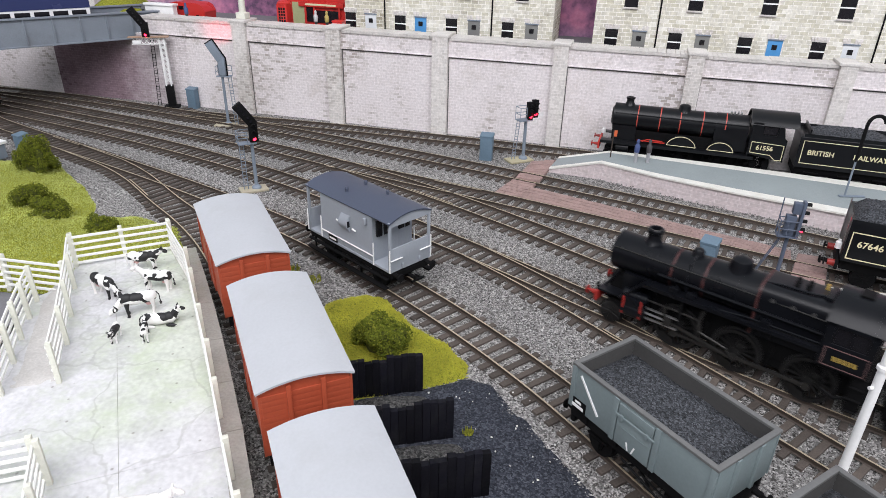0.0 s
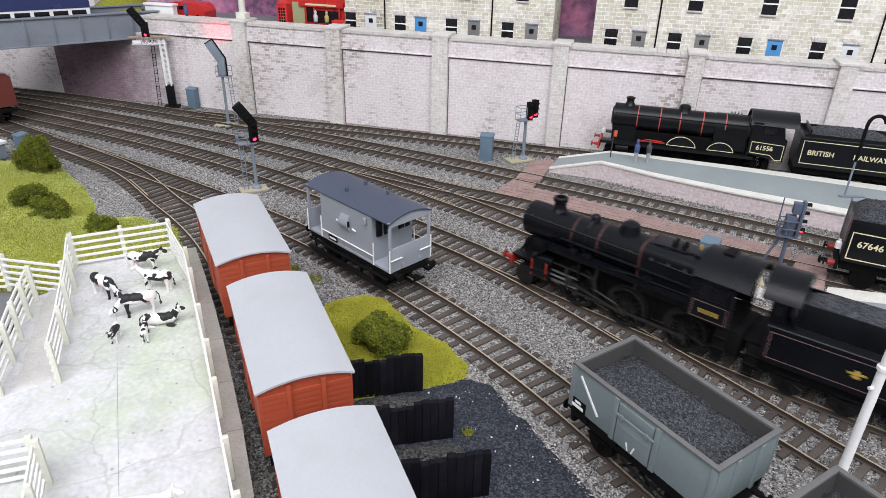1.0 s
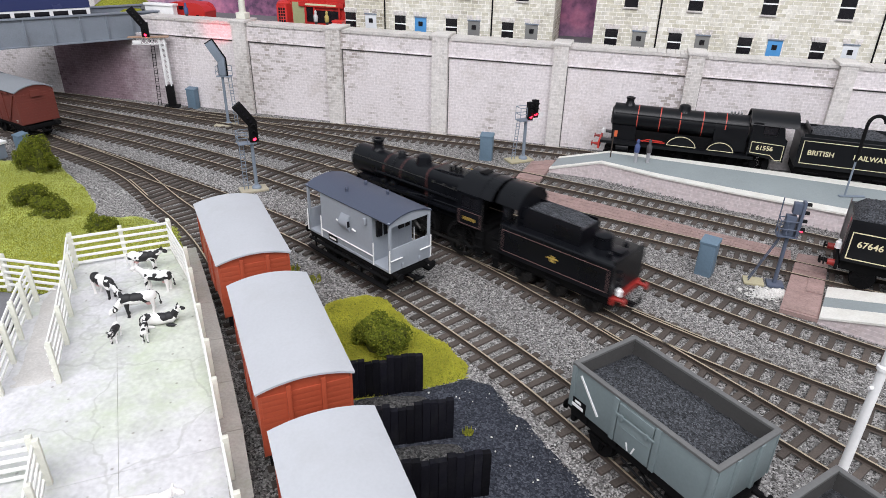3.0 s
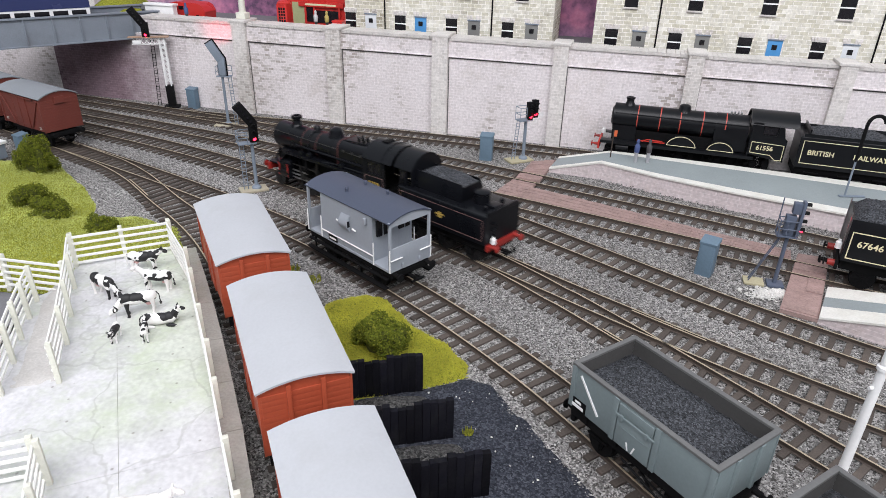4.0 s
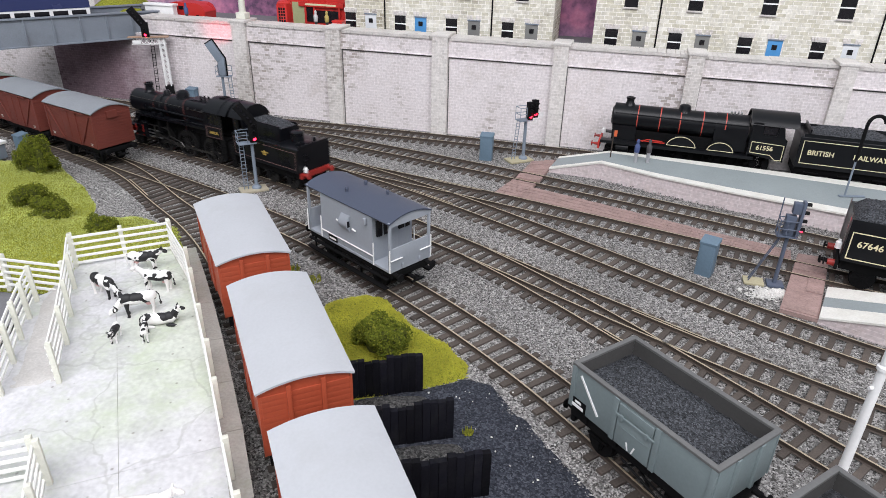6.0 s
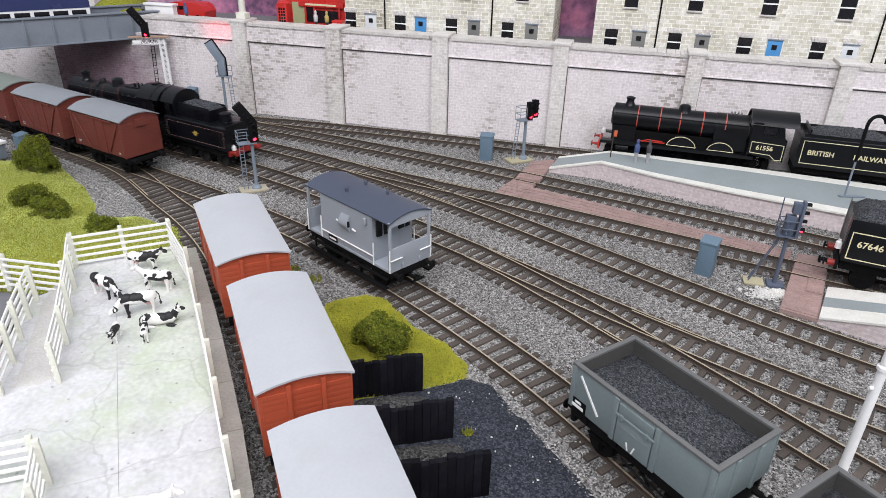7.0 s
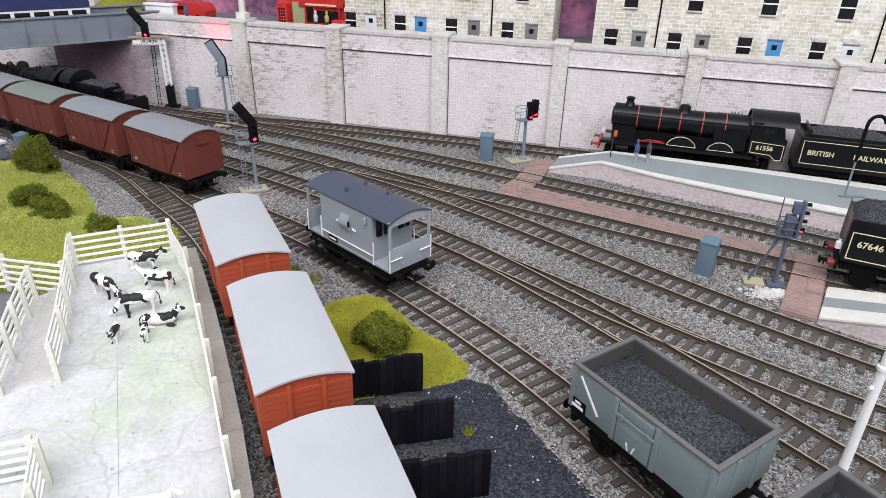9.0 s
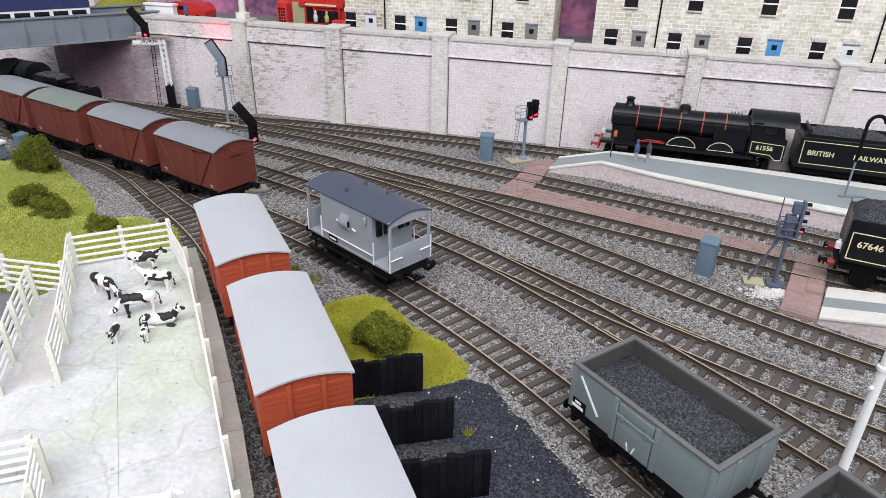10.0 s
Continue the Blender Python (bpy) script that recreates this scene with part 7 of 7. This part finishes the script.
slack = grains("grey_slack_coal", [(0.03, 0.03, 0.03), (0.09, 0.088, 0.085), (0.17, 0.165, 0.16)], 1200, bump=0.8)
heap(-22, 206, 21, 12, 7.5, 12, slack, "low heap of grey slack coal in a bay", 1.0)
heap(-8, 178, 21, 12, 7.5, 12, slack, "low heap of grey slack coal in a bay", 2.0)
heap(6, 150, 21, 12, 7.5, 12, slack, "low heap of grey slack coal in a bay", 3.0)

# ---- cattle dock
DECK = 12.0
deck_poly = [(-196, 304), (-151, 324.5), (-139.6, 325), (-126, 298.6), (-111, 268), (-97, 238), (-84, 209), (-72, 181.7), (-59.4, 150.3), (-45, 112), (-30, 70), (-300, 70), (-300, 150), (-180, 192), (-199, 268), (-188, 281)]


def clip(poly, cuts, lo, hi):
    """The deck outline as a slab between lo and hi, cut by (point, normal) planes that keep the normal's side."""
    bm = prism(B(), poly, "z", lo, hi)
    for p, n in cuts:
        g = bm.verts[:] + bm.edges[:] + bm.faces[:]
        r = bmesh.ops.bisect_plane(bm, geom=g, plane_co=(*p, 0), plane_no=(*n, 0), clear_inner=True)
        ed = [e for e in r["geom_cut"] if isinstance(e, bmesh.types.BMEdge)]
        if ed:
            bmesh.ops.contextual_create(bm, geom=ed)
    bmesh.ops.recalc_face_normals(bm, faces=bm.faces)
    return bm


def build_dock():
    d = thing("cattle_dock", mm(0, 0), "pale concrete cattle dock with scored slabs and stone edge", "cattle dock", kind="structure")
    part("dock_base", clip(deck_poly, [], -4, DECK - 0.25), M["stoneedge"], d)
    va, vb = Vector((-180.1, 315.0)), Vector((-107.4, 158.8))
    r1a, r1b = Vector((-158.4, 221.0)), Vector((-104.5, 242.1))
    r2a, r2b = Vector((-127.1, 151.4)), Vector((-76.6, 172.9))
    vn = Vector((-(vb - va).y, (vb - va).x)).normalized()
    r1n = Vector((-(r1b - r1a).y, (r1b - r1a).x)).normalized()
    r2n = Vector((-(r2b - r2a).y, (r2b - r2a).x)).normalized()
    edge = [(-130.5, 322), (-117, 295.5), (-104, 267), (-90, 237), (-77, 208), (-65, 180.5), (-52.5, 149.5), (-38, 112), (-23, 70)]
    inner = [(-150.5, 324.3), (-147, 322), (-133.0, 296), (-118.0, 265.6), (-104.2, 235.6), (-91.0, 206.5), (-79.0, 179.0), (-66.4, 147.8), (-52, 109), (-38, 70), (-300, 70), (-300, 150), (-180, 192), (-199, 268), (-188, 281), (-196, 304)]
    g = 0.08
    for sv in (1, -1):
        for lo_, hi_ in (((r1a, r1n), None), ((r2a, r2n), (r1a, -r1n)), (None, (r2a, -r2n))):
            cuts = [(va + vn * sv * g, vn * sv)]
            for c in (lo_, hi_):
                if c:
                    cuts.append((c[0] + c[1] * g, c[1]))
            bm = clip(inner, cuts, DECK - 0.6, DECK)
            if len(bm.faces) > 3:
                part("slab", bm, M["concrete"], d)
            else:
                bm.free()
    # edge stones
    pts_e = [Vector(p) for p in ((-139.6, 325), (-126, 298.6), (-111, 268), (-97, 238), (-84, 209), (-72, 181.7), (-59.4, 150.3), (-45, 112), (-30, 70))]
    pts_i = [Vector(p) for p in ((-147, 322), (-133.0, 296), (-118.0, 265.6), (-104.2, 235.6), (-91.0, 206.5), (-79.0, 179.0), (-66.4, 147.8), (-52, 109), (-38, 70))]
    for i in range(len(pts_e) - 1):
        f0, f1 = 0.004, 0.996
        q = [pts_e[i].lerp(pts_e[i + 1], f0), pts_e[i].lerp(pts_e[i + 1], f1), pts_i[i].lerp(pts_i[i + 1], f1), pts_i[i].lerp(pts_i[i + 1], f0)]
        part("edge_stone", prism(B(), [(v.x, v.y) for v in q], "z", DECK - 3, DECK + 0.35), M["stoneedge"], d)


build_dock()
patch("ramp_surface", [(-196, 282), (-183.4, 278), (-172.4, 253.4), (-162.8, 231.5), (-152.4, 205.6), (-170.3, 196.9), (-177.7, 217.4), (-184.4, 234.3), (-190.1, 250.4), (-195.3, 265.5)], DECK + 0.35, mat("trodden_concrete", (0.55, 0.53, 0.51), 0.9, var=0.2, scale=70, dirt=(0.42, 0.39, 0.36), dirt_amount=0.6), "trodden brownish concrete between the cattle fences", "ramp", bumpy=0.05, jag=0.6)
patch("road_patch", [(-330, 292), (-222, 283), (-190, 282), (-200, 262), (-215, 235), (-330, 190)], 6.5, M["roadway"], "dark grey tarmac lane beside the cattle dock", "road", bumpy=0.1)


def fence_panel(a, b, z, h, rails, posts, label, post_end=True, za=None):
    """A post-and-rail panel from a to b on height z."""
    a, b = Vector((*a, z)), Vector((*b, z if za is None else za))
    L = (b - a).length
    ang = math.degrees(math.atan2(b.y - a.y, b.x - a.x))
    f = thing("cattle_fence", mm(a.x, a.y, a.z, 0, 0, ang), label, "fence", "cattle dock fences")
    for i in range(posts + 1):
        if i == posts and not post_end:
            continue
        part("post", box(B(), (L * i / posts, 0, h / 2), (2.0, 2.0, h + 1.5), 0.25), M["post"], f)
    for k in range(rails):
        zz = h * (0.12 + 0.8 * k / (rails - 1))
        part("rail", box(B(), (L / 2, -1.15, zz), (L, 0.8, 1.35), 0.2, 0, 0, 0), M["fence"], f)


lab = "cream-white five-rail cattle fence on the dock"
fence_panel((-194, 301), (-151.2, 321.5), DECK, 18.5, 5, 2, lab)
east = [(-150.5, 321), (-129.7, 289.4), (-119.5, 268.1), (-105, 237.1), (-92.7, 211.2), (-82.1, 187.6), (-68.9, 158.1), (-58.6, 135.8), (-46, 105)]
for p, q in zip(east, east[1:]):
    fence_panel(p, q, DECK, 18.0, 5, 1, lab, False)
west = [(-194, 300), (-183.4, 278), (-172.4, 253.4), (-162.8, 231.5), (-152.4, 205.6)]
for p, q in zip(west, west[1:]):
    fence_panel(p, q, DECK, 18.5, 5, 1, lab, q == west[-1])
ramp = [(-195.3, 265.5), (-190.1, 250.4), (-184.4, 234.3), (-177.7, 217.4), (-170.3, 196.9)]
for p, q in zip(ramp, ramp[1:]):
    fence_panel(p, q, DECK, 18.5, 5, 1, lab, q == ramp[-1])
fence_panel((-218.5, 282), (-186, 276.5), 9.5, 18.0, 5, 1, lab)
fence_panel((-245, 281), (-219.5, 282), 8.0, 18.0, 5, 1, lab)
fence_panel((-131, 155.5), (-185, 137), DECK, 18.5, 5, 3, lab)
fence_panel((-128, 154.2), (-112, 118), DECK, 18.5, 5, 2, lab)


# ---- cattle
def cow_hide():
    m = bpy.data.materials.new("cow_hide")
    m.use_nodes = True
    t = m.node_tree
    co, oi, ad = t.nodes.new("ShaderNodeTexCoord"), t.nodes.new("ShaderNodeObjectInfo"), t.nodes.new("ShaderNodeVectorMath")
    no, ra = t.nodes.new("ShaderNodeTexNoise"), t.nodes.new("ShaderNodeValToRGB")
    sc = t.nodes.new("ShaderNodeMath")
    sc.operation, sc.inputs[1].default_value = "MULTIPLY", 3.0
    t.links.new(oi.outputs["Random"], sc.inputs[0])
    t.links.new(co.outputs["Object"], ad.inputs[0])
    t.links.new(sc.outputs[0], ad.inputs[1])
    t.links.new(ad.outputs[0], no.inputs["Vector"])
    no.inputs["Scale"].default_value, no.inputs["Detail"].default_value = 130, 1.5
    ra.color_ramp.interpolation = "CONSTANT"
    ra.color_ramp.elements[0].color = (0.012, 0.012, 0.013, 1)
    ra.color_ramp.elements[1].position, ra.color_ramp.elements[1].color = 0.5, (0.8, 0.79, 0.77, 1)
    t.links.new(no.outputs[0], ra.inputs[0])
    t.links.new(ra.outputs[0], t.nodes["Principled BSDF"].inputs["Base Color"])
    t.nodes["Principled BSDF"].inputs["Roughness"].default_value = 0.6
    return m


HIDE = cow_hide()


def blob(bm, c, r, rz=0, ry=0, seg=12):
    m = Matrix.Translation(c) @ Euler((0, radians(ry), radians(rz))).to_matrix().to_4x4() @ Matrix.Diagonal((*r, 1))
    bmesh.ops.create_uvsphere(bm, u_segments=seg, v_segments=8, radius=1, matrix=m)


def cow(x, y, h, size, state, label, hide=None):
    """state: standing, grazing or lying."""
    c = thing("cow", mm(x, y, DECK, 0, 0, h), label, "cow", "cows on the dock")
    c.scale = (size, size, size)
    coat = hide or HIDE
    up = 4.2 if state == "lying" else 10.2
    bm = B()
    blob(bm, (0, 0, up), (9.2, 3.3, 3.7))
    blob(bm, (-5.5, 0, up + 0.5), (4.4, 3.3, 3.7))
    blob(bm, (6.0, 0, up + 0.2), (4.0, 3.0, 3.8))
    part("body", bm, coat, c)
    bm = B()
    hz = {"standing": up + 4.4, "grazing": up - 5.0, "lying": up + 6.4}[state]
    hx = {"standing": 13.0, "grazing": 13.4, "lying": 11.5}[state]
    for i in range(5):
        f = i / 4
        blob(bm, (8 + (hx - 8) * f, 0, up + 1.2 + (hz - up - 1.2) * f), (2.5 - f * 0.8, 1.9 - f * 0.5, 2.5 - f * 0.8), seg=10)
    part("neck", bm, coat, c)
    bm = B()
    tilt = {"standing": 20, "grazing": 55, "lying": 10}[state]
    blob(bm, (hx + 1.6, 0, hz - 0.6), (2.6, 1.25, 1.35), 0, tilt, 10)
    for sy in (-1, 1):
        blob(bm, (hx - 0.4, sy * 2.0, hz + 0.9), (0.6, 1.3, 0.5), 0, 0, 8)
        cyl(bm, (hx - 0.2, sy * 0.8, hz + 1.2), (hx + 0.2, sy * 1.5, hz + 2.8), 0.35, 0.1, 6)
    part("head", bm, coat, c)
    for sx in (-1, 1):
        for sy in (-1, 1):
            bm = B()
            if state == "lying":
                blob(bm, (sx * 6 + 1, sy * 3.4, 1.0), (3.4, 1.1, 1.1), 12 * sy, 0, 8)
            else:
                x0 = sx * 6.6
                cyl(bm, (x0, sy * 1.9, up - 1.0), (x0 + 0.3 * sx, sy * 2.0, 4.4), 1.6, 0.85, 8)
                cyl(bm, (x0 + 0.3 * sx, sy * 2.0, 4.6), (x0, sy * 2.0, 0.9), 0.85, 0.7, 8)
                cyl(bm, (x0, sy * 2.0, 1.0), (x0 + 0.2, sy * 2.0, 0), 0.8, 1.0, 8)
            part("leg", bm, coat if sx > 0 or size < 0.7 else M["cowwhite"], c)
    bm = B()
    tube(bm, [(-9.4, 0, up + 2.4), (-10.6, 0.3, up + 0.5), (-10.8, 0.4, max(1, up - 4.5))], 0.35, 6)
    blob(bm, (-10.8, 0.4, max(1.0, up - 5)), (0.7, 0.7, 1.2), seg=8)
    part("tail", bm, coat, c)
    if state != "lying" and size > 0.7:
        bm = B()
        blob(bm, (-4.5, 0, up - 3.8), (1.8, 1.6, 1.5))
        part("udder", bm, mat("udder_pink", (0.6, 0.36, 0.34), 0.6), c)


w_ = "black and white model cow standing on the concrete dock"
cow(-157, 298.5, 8, 0.77, "standing", w_)
cow(-165.5, 272.5, -28, 0.79, "grazing", "black and white model cow grazing on the concrete dock")
cow(-141.5, 279.0, 176, 0.79, "standing", w_)
cow(-141.0, 257.0, 205, 0.82, "grazing", "black and white model cow lowering its head on the dock")
cow(-129.0, 248.0, 14, 0.77, "lying", "black and white model cow lying on the concrete dock")
cow(-143.2, 235.8, -80, 0.5, "standing", "small black and white calf standing on the dock")
cow(-130.6, 236.8, 110, 0.5, "standing", "small black and white calf standing on the dock")
cow(-91.0, 139.0, 12, 0.84, "standing", "all-white model cow standing on the concrete dock", M["cowwhite"])


# ---- white yard lamp post beside the main line
def yard_lamp(m):
    p = thing("yard_lamp", m, "white yard lamp post with stepped collar", "lamp post")
    part("post", cyl(B(), (0, 0, 0), (0, 0, 62), 1.75, 1.55, 18), M["white"], p)
    part("collar", lathe(B(), [(1.5, 0), (2.2, 0.5), (2.2, 1.9), (1.5, 2.6)], (0, 0, 51), 18), M["white"], p)
    part("bracket", cyl(B(), (0, 0, 44), (-2.8, -0.6, 44), 0.7, seg=8), M["white"], p)
    part("arm", box(B(), (9, 0, 61), (20, 1.6, 1.6), 0.3), M["white"], p)


yard_lamp(mm(149.8, 178.4, -3))


# ---- fine cover: grass fibres, ballast stones and spilt white gravel
def scatter(name, me, label, category, m=None):
    return tagged(new(name, me), label, category, kind="stuff")


def grass_fibres(ob, n, seed, tall, material):
    """Short upright blades over a grass patch, joined into one mesh."""
    rnd = np.random.default_rng(seed)
    me = ob.data
    me.calc_loop_triangles()
    co = np.empty(len(me.vertices) * 3)
    me.vertices.foreach_get("co", co)
    co = co.reshape(-1, 3)
    tri = np.array([t.vertices for t in me.loop_triangles])
    a, b, c = co[tri[:, 0]], co[tri[:, 1]], co[tri[:, 2]]
    ar = np.linalg.norm(np.cross(b - a, c - a), axis=1)
    k = rnd.choice(len(tri), n, p=ar / ar.sum())
    u, v = rnd.random(n), rnd.random(n)
    f = u + v > 1
    u[f], v[f] = 1 - u[f], 1 - v[f]
    p = a[k] + (b - a)[k] * u[:, None] + (c - a)[k] * v[:, None]
    ang = rnd.random(n) * 6.283
    w = 0.00017 * rnd.uniform(0.6, 1.4, n)
    side = np.stack([np.cos(ang), np.sin(ang), np.zeros(n)], 1) * w[:, None]
    tip = p + np.stack([rnd.normal(0, 0.0006, n), rnd.normal(0, 0.0006, n), tall * K * rnd.uniform(0.5, 1.2, n)], 1)
    vs = np.stack([p - side, p + side, tip], 1).reshape(-1, 3)
    out = bpy.data.meshes.new("grass_fibre")
    out.from_pydata(vs.tolist(), [], np.arange(3 * n).reshape(-1, 3).tolist())
    out.materials.append(material)
    scatter("grass_fibre", out, "short yellow-green grass fibres standing on the ground", "grass")


for nm, n, sd, bl_ in (("grass_bank", 90000, 1, "bladegreen"), ("grass_patch", 34000, 2, "blade")):
    grass_fibres(bpy.data.objects[nm], n, sd, 1.0, M[bl_])


def stones(name, pts, size, material, label, category, seed):
    """Small angular stones at (x, y, z) places in millimetres, joined into one mesh."""
    rnd = np.random.default_rng(seed)
    n = len(pts)
    base = np.array([(1, 0, 0), (-1, 0, 0), (0, 1, 0), (0, -1, 0), (0, 0, 1), (0, 0, -1)], float)
    faces = np.array([(0, 2, 4), (2, 1, 4), (1, 3, 4), (3, 0, 4), (2, 0, 5), (1, 2, 5), (3, 1, 5), (0, 3, 5)])
    r = size * rnd.uniform(0.6, 1.35, (n, 1, 1))
    v = base[None] * r + rnd.normal(0, 0.3, (n, 6, 3)) * r
    ang = rnd.random(n) * 6.283
    c, s = np.cos(ang)[:, None], np.sin(ang)[:, None]
    x, y = v[..., 0] * c - v[..., 1] * s, v[..., 0] * s + v[..., 1] * c
    v = np.stack([x, y, v[..., 2] * 0.8], -1) + np.asarray(pts)[:, None, :]
    me = bpy.data.meshes.new(name)
    me.from_pydata((v.reshape(-1, 3) * K).tolist(), [], (faces[None] + 6 * np.arange(n)[:, None, None]).reshape(-1, 3).tolist())
    me.materials.append(material)
    scatter(name, me, label, category)


def stone_mat():
    m = bpy.data.materials.new("ballast_stone")
    m.use_nodes = True
    t = m.node_tree
    ge, ra = t.nodes.new("ShaderNodeNewGeometry"), t.nodes.new("ShaderNodeValToRGB")
    t.links.new(ge.outputs["Random Per Island"], ra.inputs[0])
    el = ra.color_ramp.elements
    el.new(0.35), el.new(0.75)
    for e, c in zip(el, ((0.06, 0.055, 0.05), (0.19, 0.183, 0.178), (0.3, 0.29, 0.28), (0.58, 0.56, 0.54))):
        e.color = (*c, 1)
    t.links.new(ra.outputs[0], t.nodes["Principled BSDF"].inputs["Base Color"])
    t.nodes["Principled BSDF"].inputs["Roughness"].default_value = 0.9
    return m


rs = np.random.default_rng(11)
place = []
for _ in range(90000):
    x, y = rs.uniform(-130, 260), rs.uniform(140, 460)
    place.append((x, y, -3.5 + rs.uniform(-0.1, 0.25)))
stones("ballast_stones", place, 0.42, stone_mat(), "loose grey granite ballast stones", "ballast", 3)
gravel_white = mat("white_gravel", (0.6, 0.585, 0.555), 0.8, var=0.4)
stones("gravel_patch", [(184.5 + rs.normal(0, 6), 314 + rs.normal(0, 2.8), -3.2 + rs.uniform(0, 0.9)) for _ in range(420)], 0.85, gravel_white, "small patch of spilt white gravel beside the signal", "gravel", 4)
stones("chippings", [(rs.uniform(-5, 60), rs.uniform(150, 228), -2.2) for _ in range(46)], 0.45, gravel_white, "scattered white chippings on the coal yard", "gravel", 5)
foot = []
for i in range(380):
    f = rs.random()
    q = [(122.5, 490), (161.4, 460.5), (206.7, 432.8), (270.9, 398), (330, 366)]
    j = min(3, int(f * 4))
    g_ = f * 4 - j
    foot.append((q[j][0] + (q[j + 1][0] - q[j][0]) * g_ - rs.random() * 3.5, q[j][1] + (q[j + 1][1] - q[j][1]) * g_ - rs.random() * 5.0, -2.9 + rs.random() * 1.3))
stones("platform_foot_stones", foot, 0.55, stone_mat(), "grey stones banked along the platform foot", "ballast", 6)


# ---- movement
def tread(wheel, x, r, travelled):
    """Rows of a rolling wheelset for rows of (seconds, millimetres run towards +x)."""
    rows = []
    for t, run in travelled:
        rows.append((t, mm(x, 0, r) @ Euler((0, run / r, 0)).to_matrix().to_4x4()))
    walk(wheel, rows)


def smooth_rows(knots, step):
    """A smooth run through (seconds, millimetres) knots."""
    ts = [k[0] for k in knots]
    vs = [k[1] for k in knots]
    ms = [(vs[min(i + 1, len(vs) - 1)] - vs[max(i - 1, 0)]) / (ts[min(i + 1, len(ts) - 1)] - ts[max(i - 1, 0)]) for i in range(len(ts))]
    out, n = [], round(10 / step)
    for k in range(n + 1):
        t = k * step
        i = min(max(0, int(np.searchsorted(ts, t, side="right")) - 1), len(ts) - 2)
        h = ts[i + 1] - ts[i]
        u = (t - ts[i]) / h
        out.append((t, (2 * u ** 3 - 3 * u * u + 1) * vs[i] + (u ** 3 - 2 * u * u + u) * h * ms[i] + (-2 * u ** 3 + 3 * u * u) * vs[i + 1] + (u ** 3 - u * u) * h * ms[i + 1]))
    return out


def run_along(thing_, line, rows, offset, turn, half):
    """Keys a vehicle whose bogie points lie half ahead and half behind its middle."""
    out = []
    for t, s in rows:
        x0, y0, _ = line.at(s + offset - half)
        x1, y1, _ = line.at(s + offset + half)
        h = math.degrees(math.atan2(y1 - y0, x1 - x0)) + turn
        out.append((t, mm((x0 + x1) / 2, (y0 + y1) / 2, 0, 0, 0, h)))
    walk(thing_, out)


def motions():
    # the tender filler's way along the main line, and the tail of the van train along the yard line
    engine = smooth_rows([(0, 943), (0.5, 916.5), (1, 889.5), (1.6, 850.9), (2, 824.8), (2.5, 789.3), (4, 670.3), (4.5, 628.8), (5, 585.8), (5.5, 542.9), (6.8, 440), (7, 424), (7.5, 387), (8, 355), (8.5, 326), (9, 296), (9.5, 265.5), (10, 235)], 0.1)
    engine = [(t, s + MAIN_SHIFT) for t, s in engine]
    train = [(t, 93.3 + 35.78 * t + YARD_SHIFT) for t, _ in engine]
    run_along(ENGINE, MAIN, engine, -856.5 + 728, 180, 30)
    run_along(TENDER, MAIN, engine, -856.5 + 838, 180, 20)
    for vehicle in (ENGINE, TENDER):
        for w in [c for c in vehicle.children if "wheelset" in c.name]:
            tread(w, w.location.x / K, w.location.z / K, [(t, -s) for t, s in engine])
    for van, off in TRAIN:
        run_along(van, YARD, train, off, 0, 19)
        for w in [c for c in van.children if c.name.startswith("wheelset")]:
            tread(w, w.location.x / K, 6.0, [(t, s) for t, s in train])


# run lengths counted from the first point of each line
MAIN_SHIFT, YARD_SHIFT = 77.7, 0.2
motions()
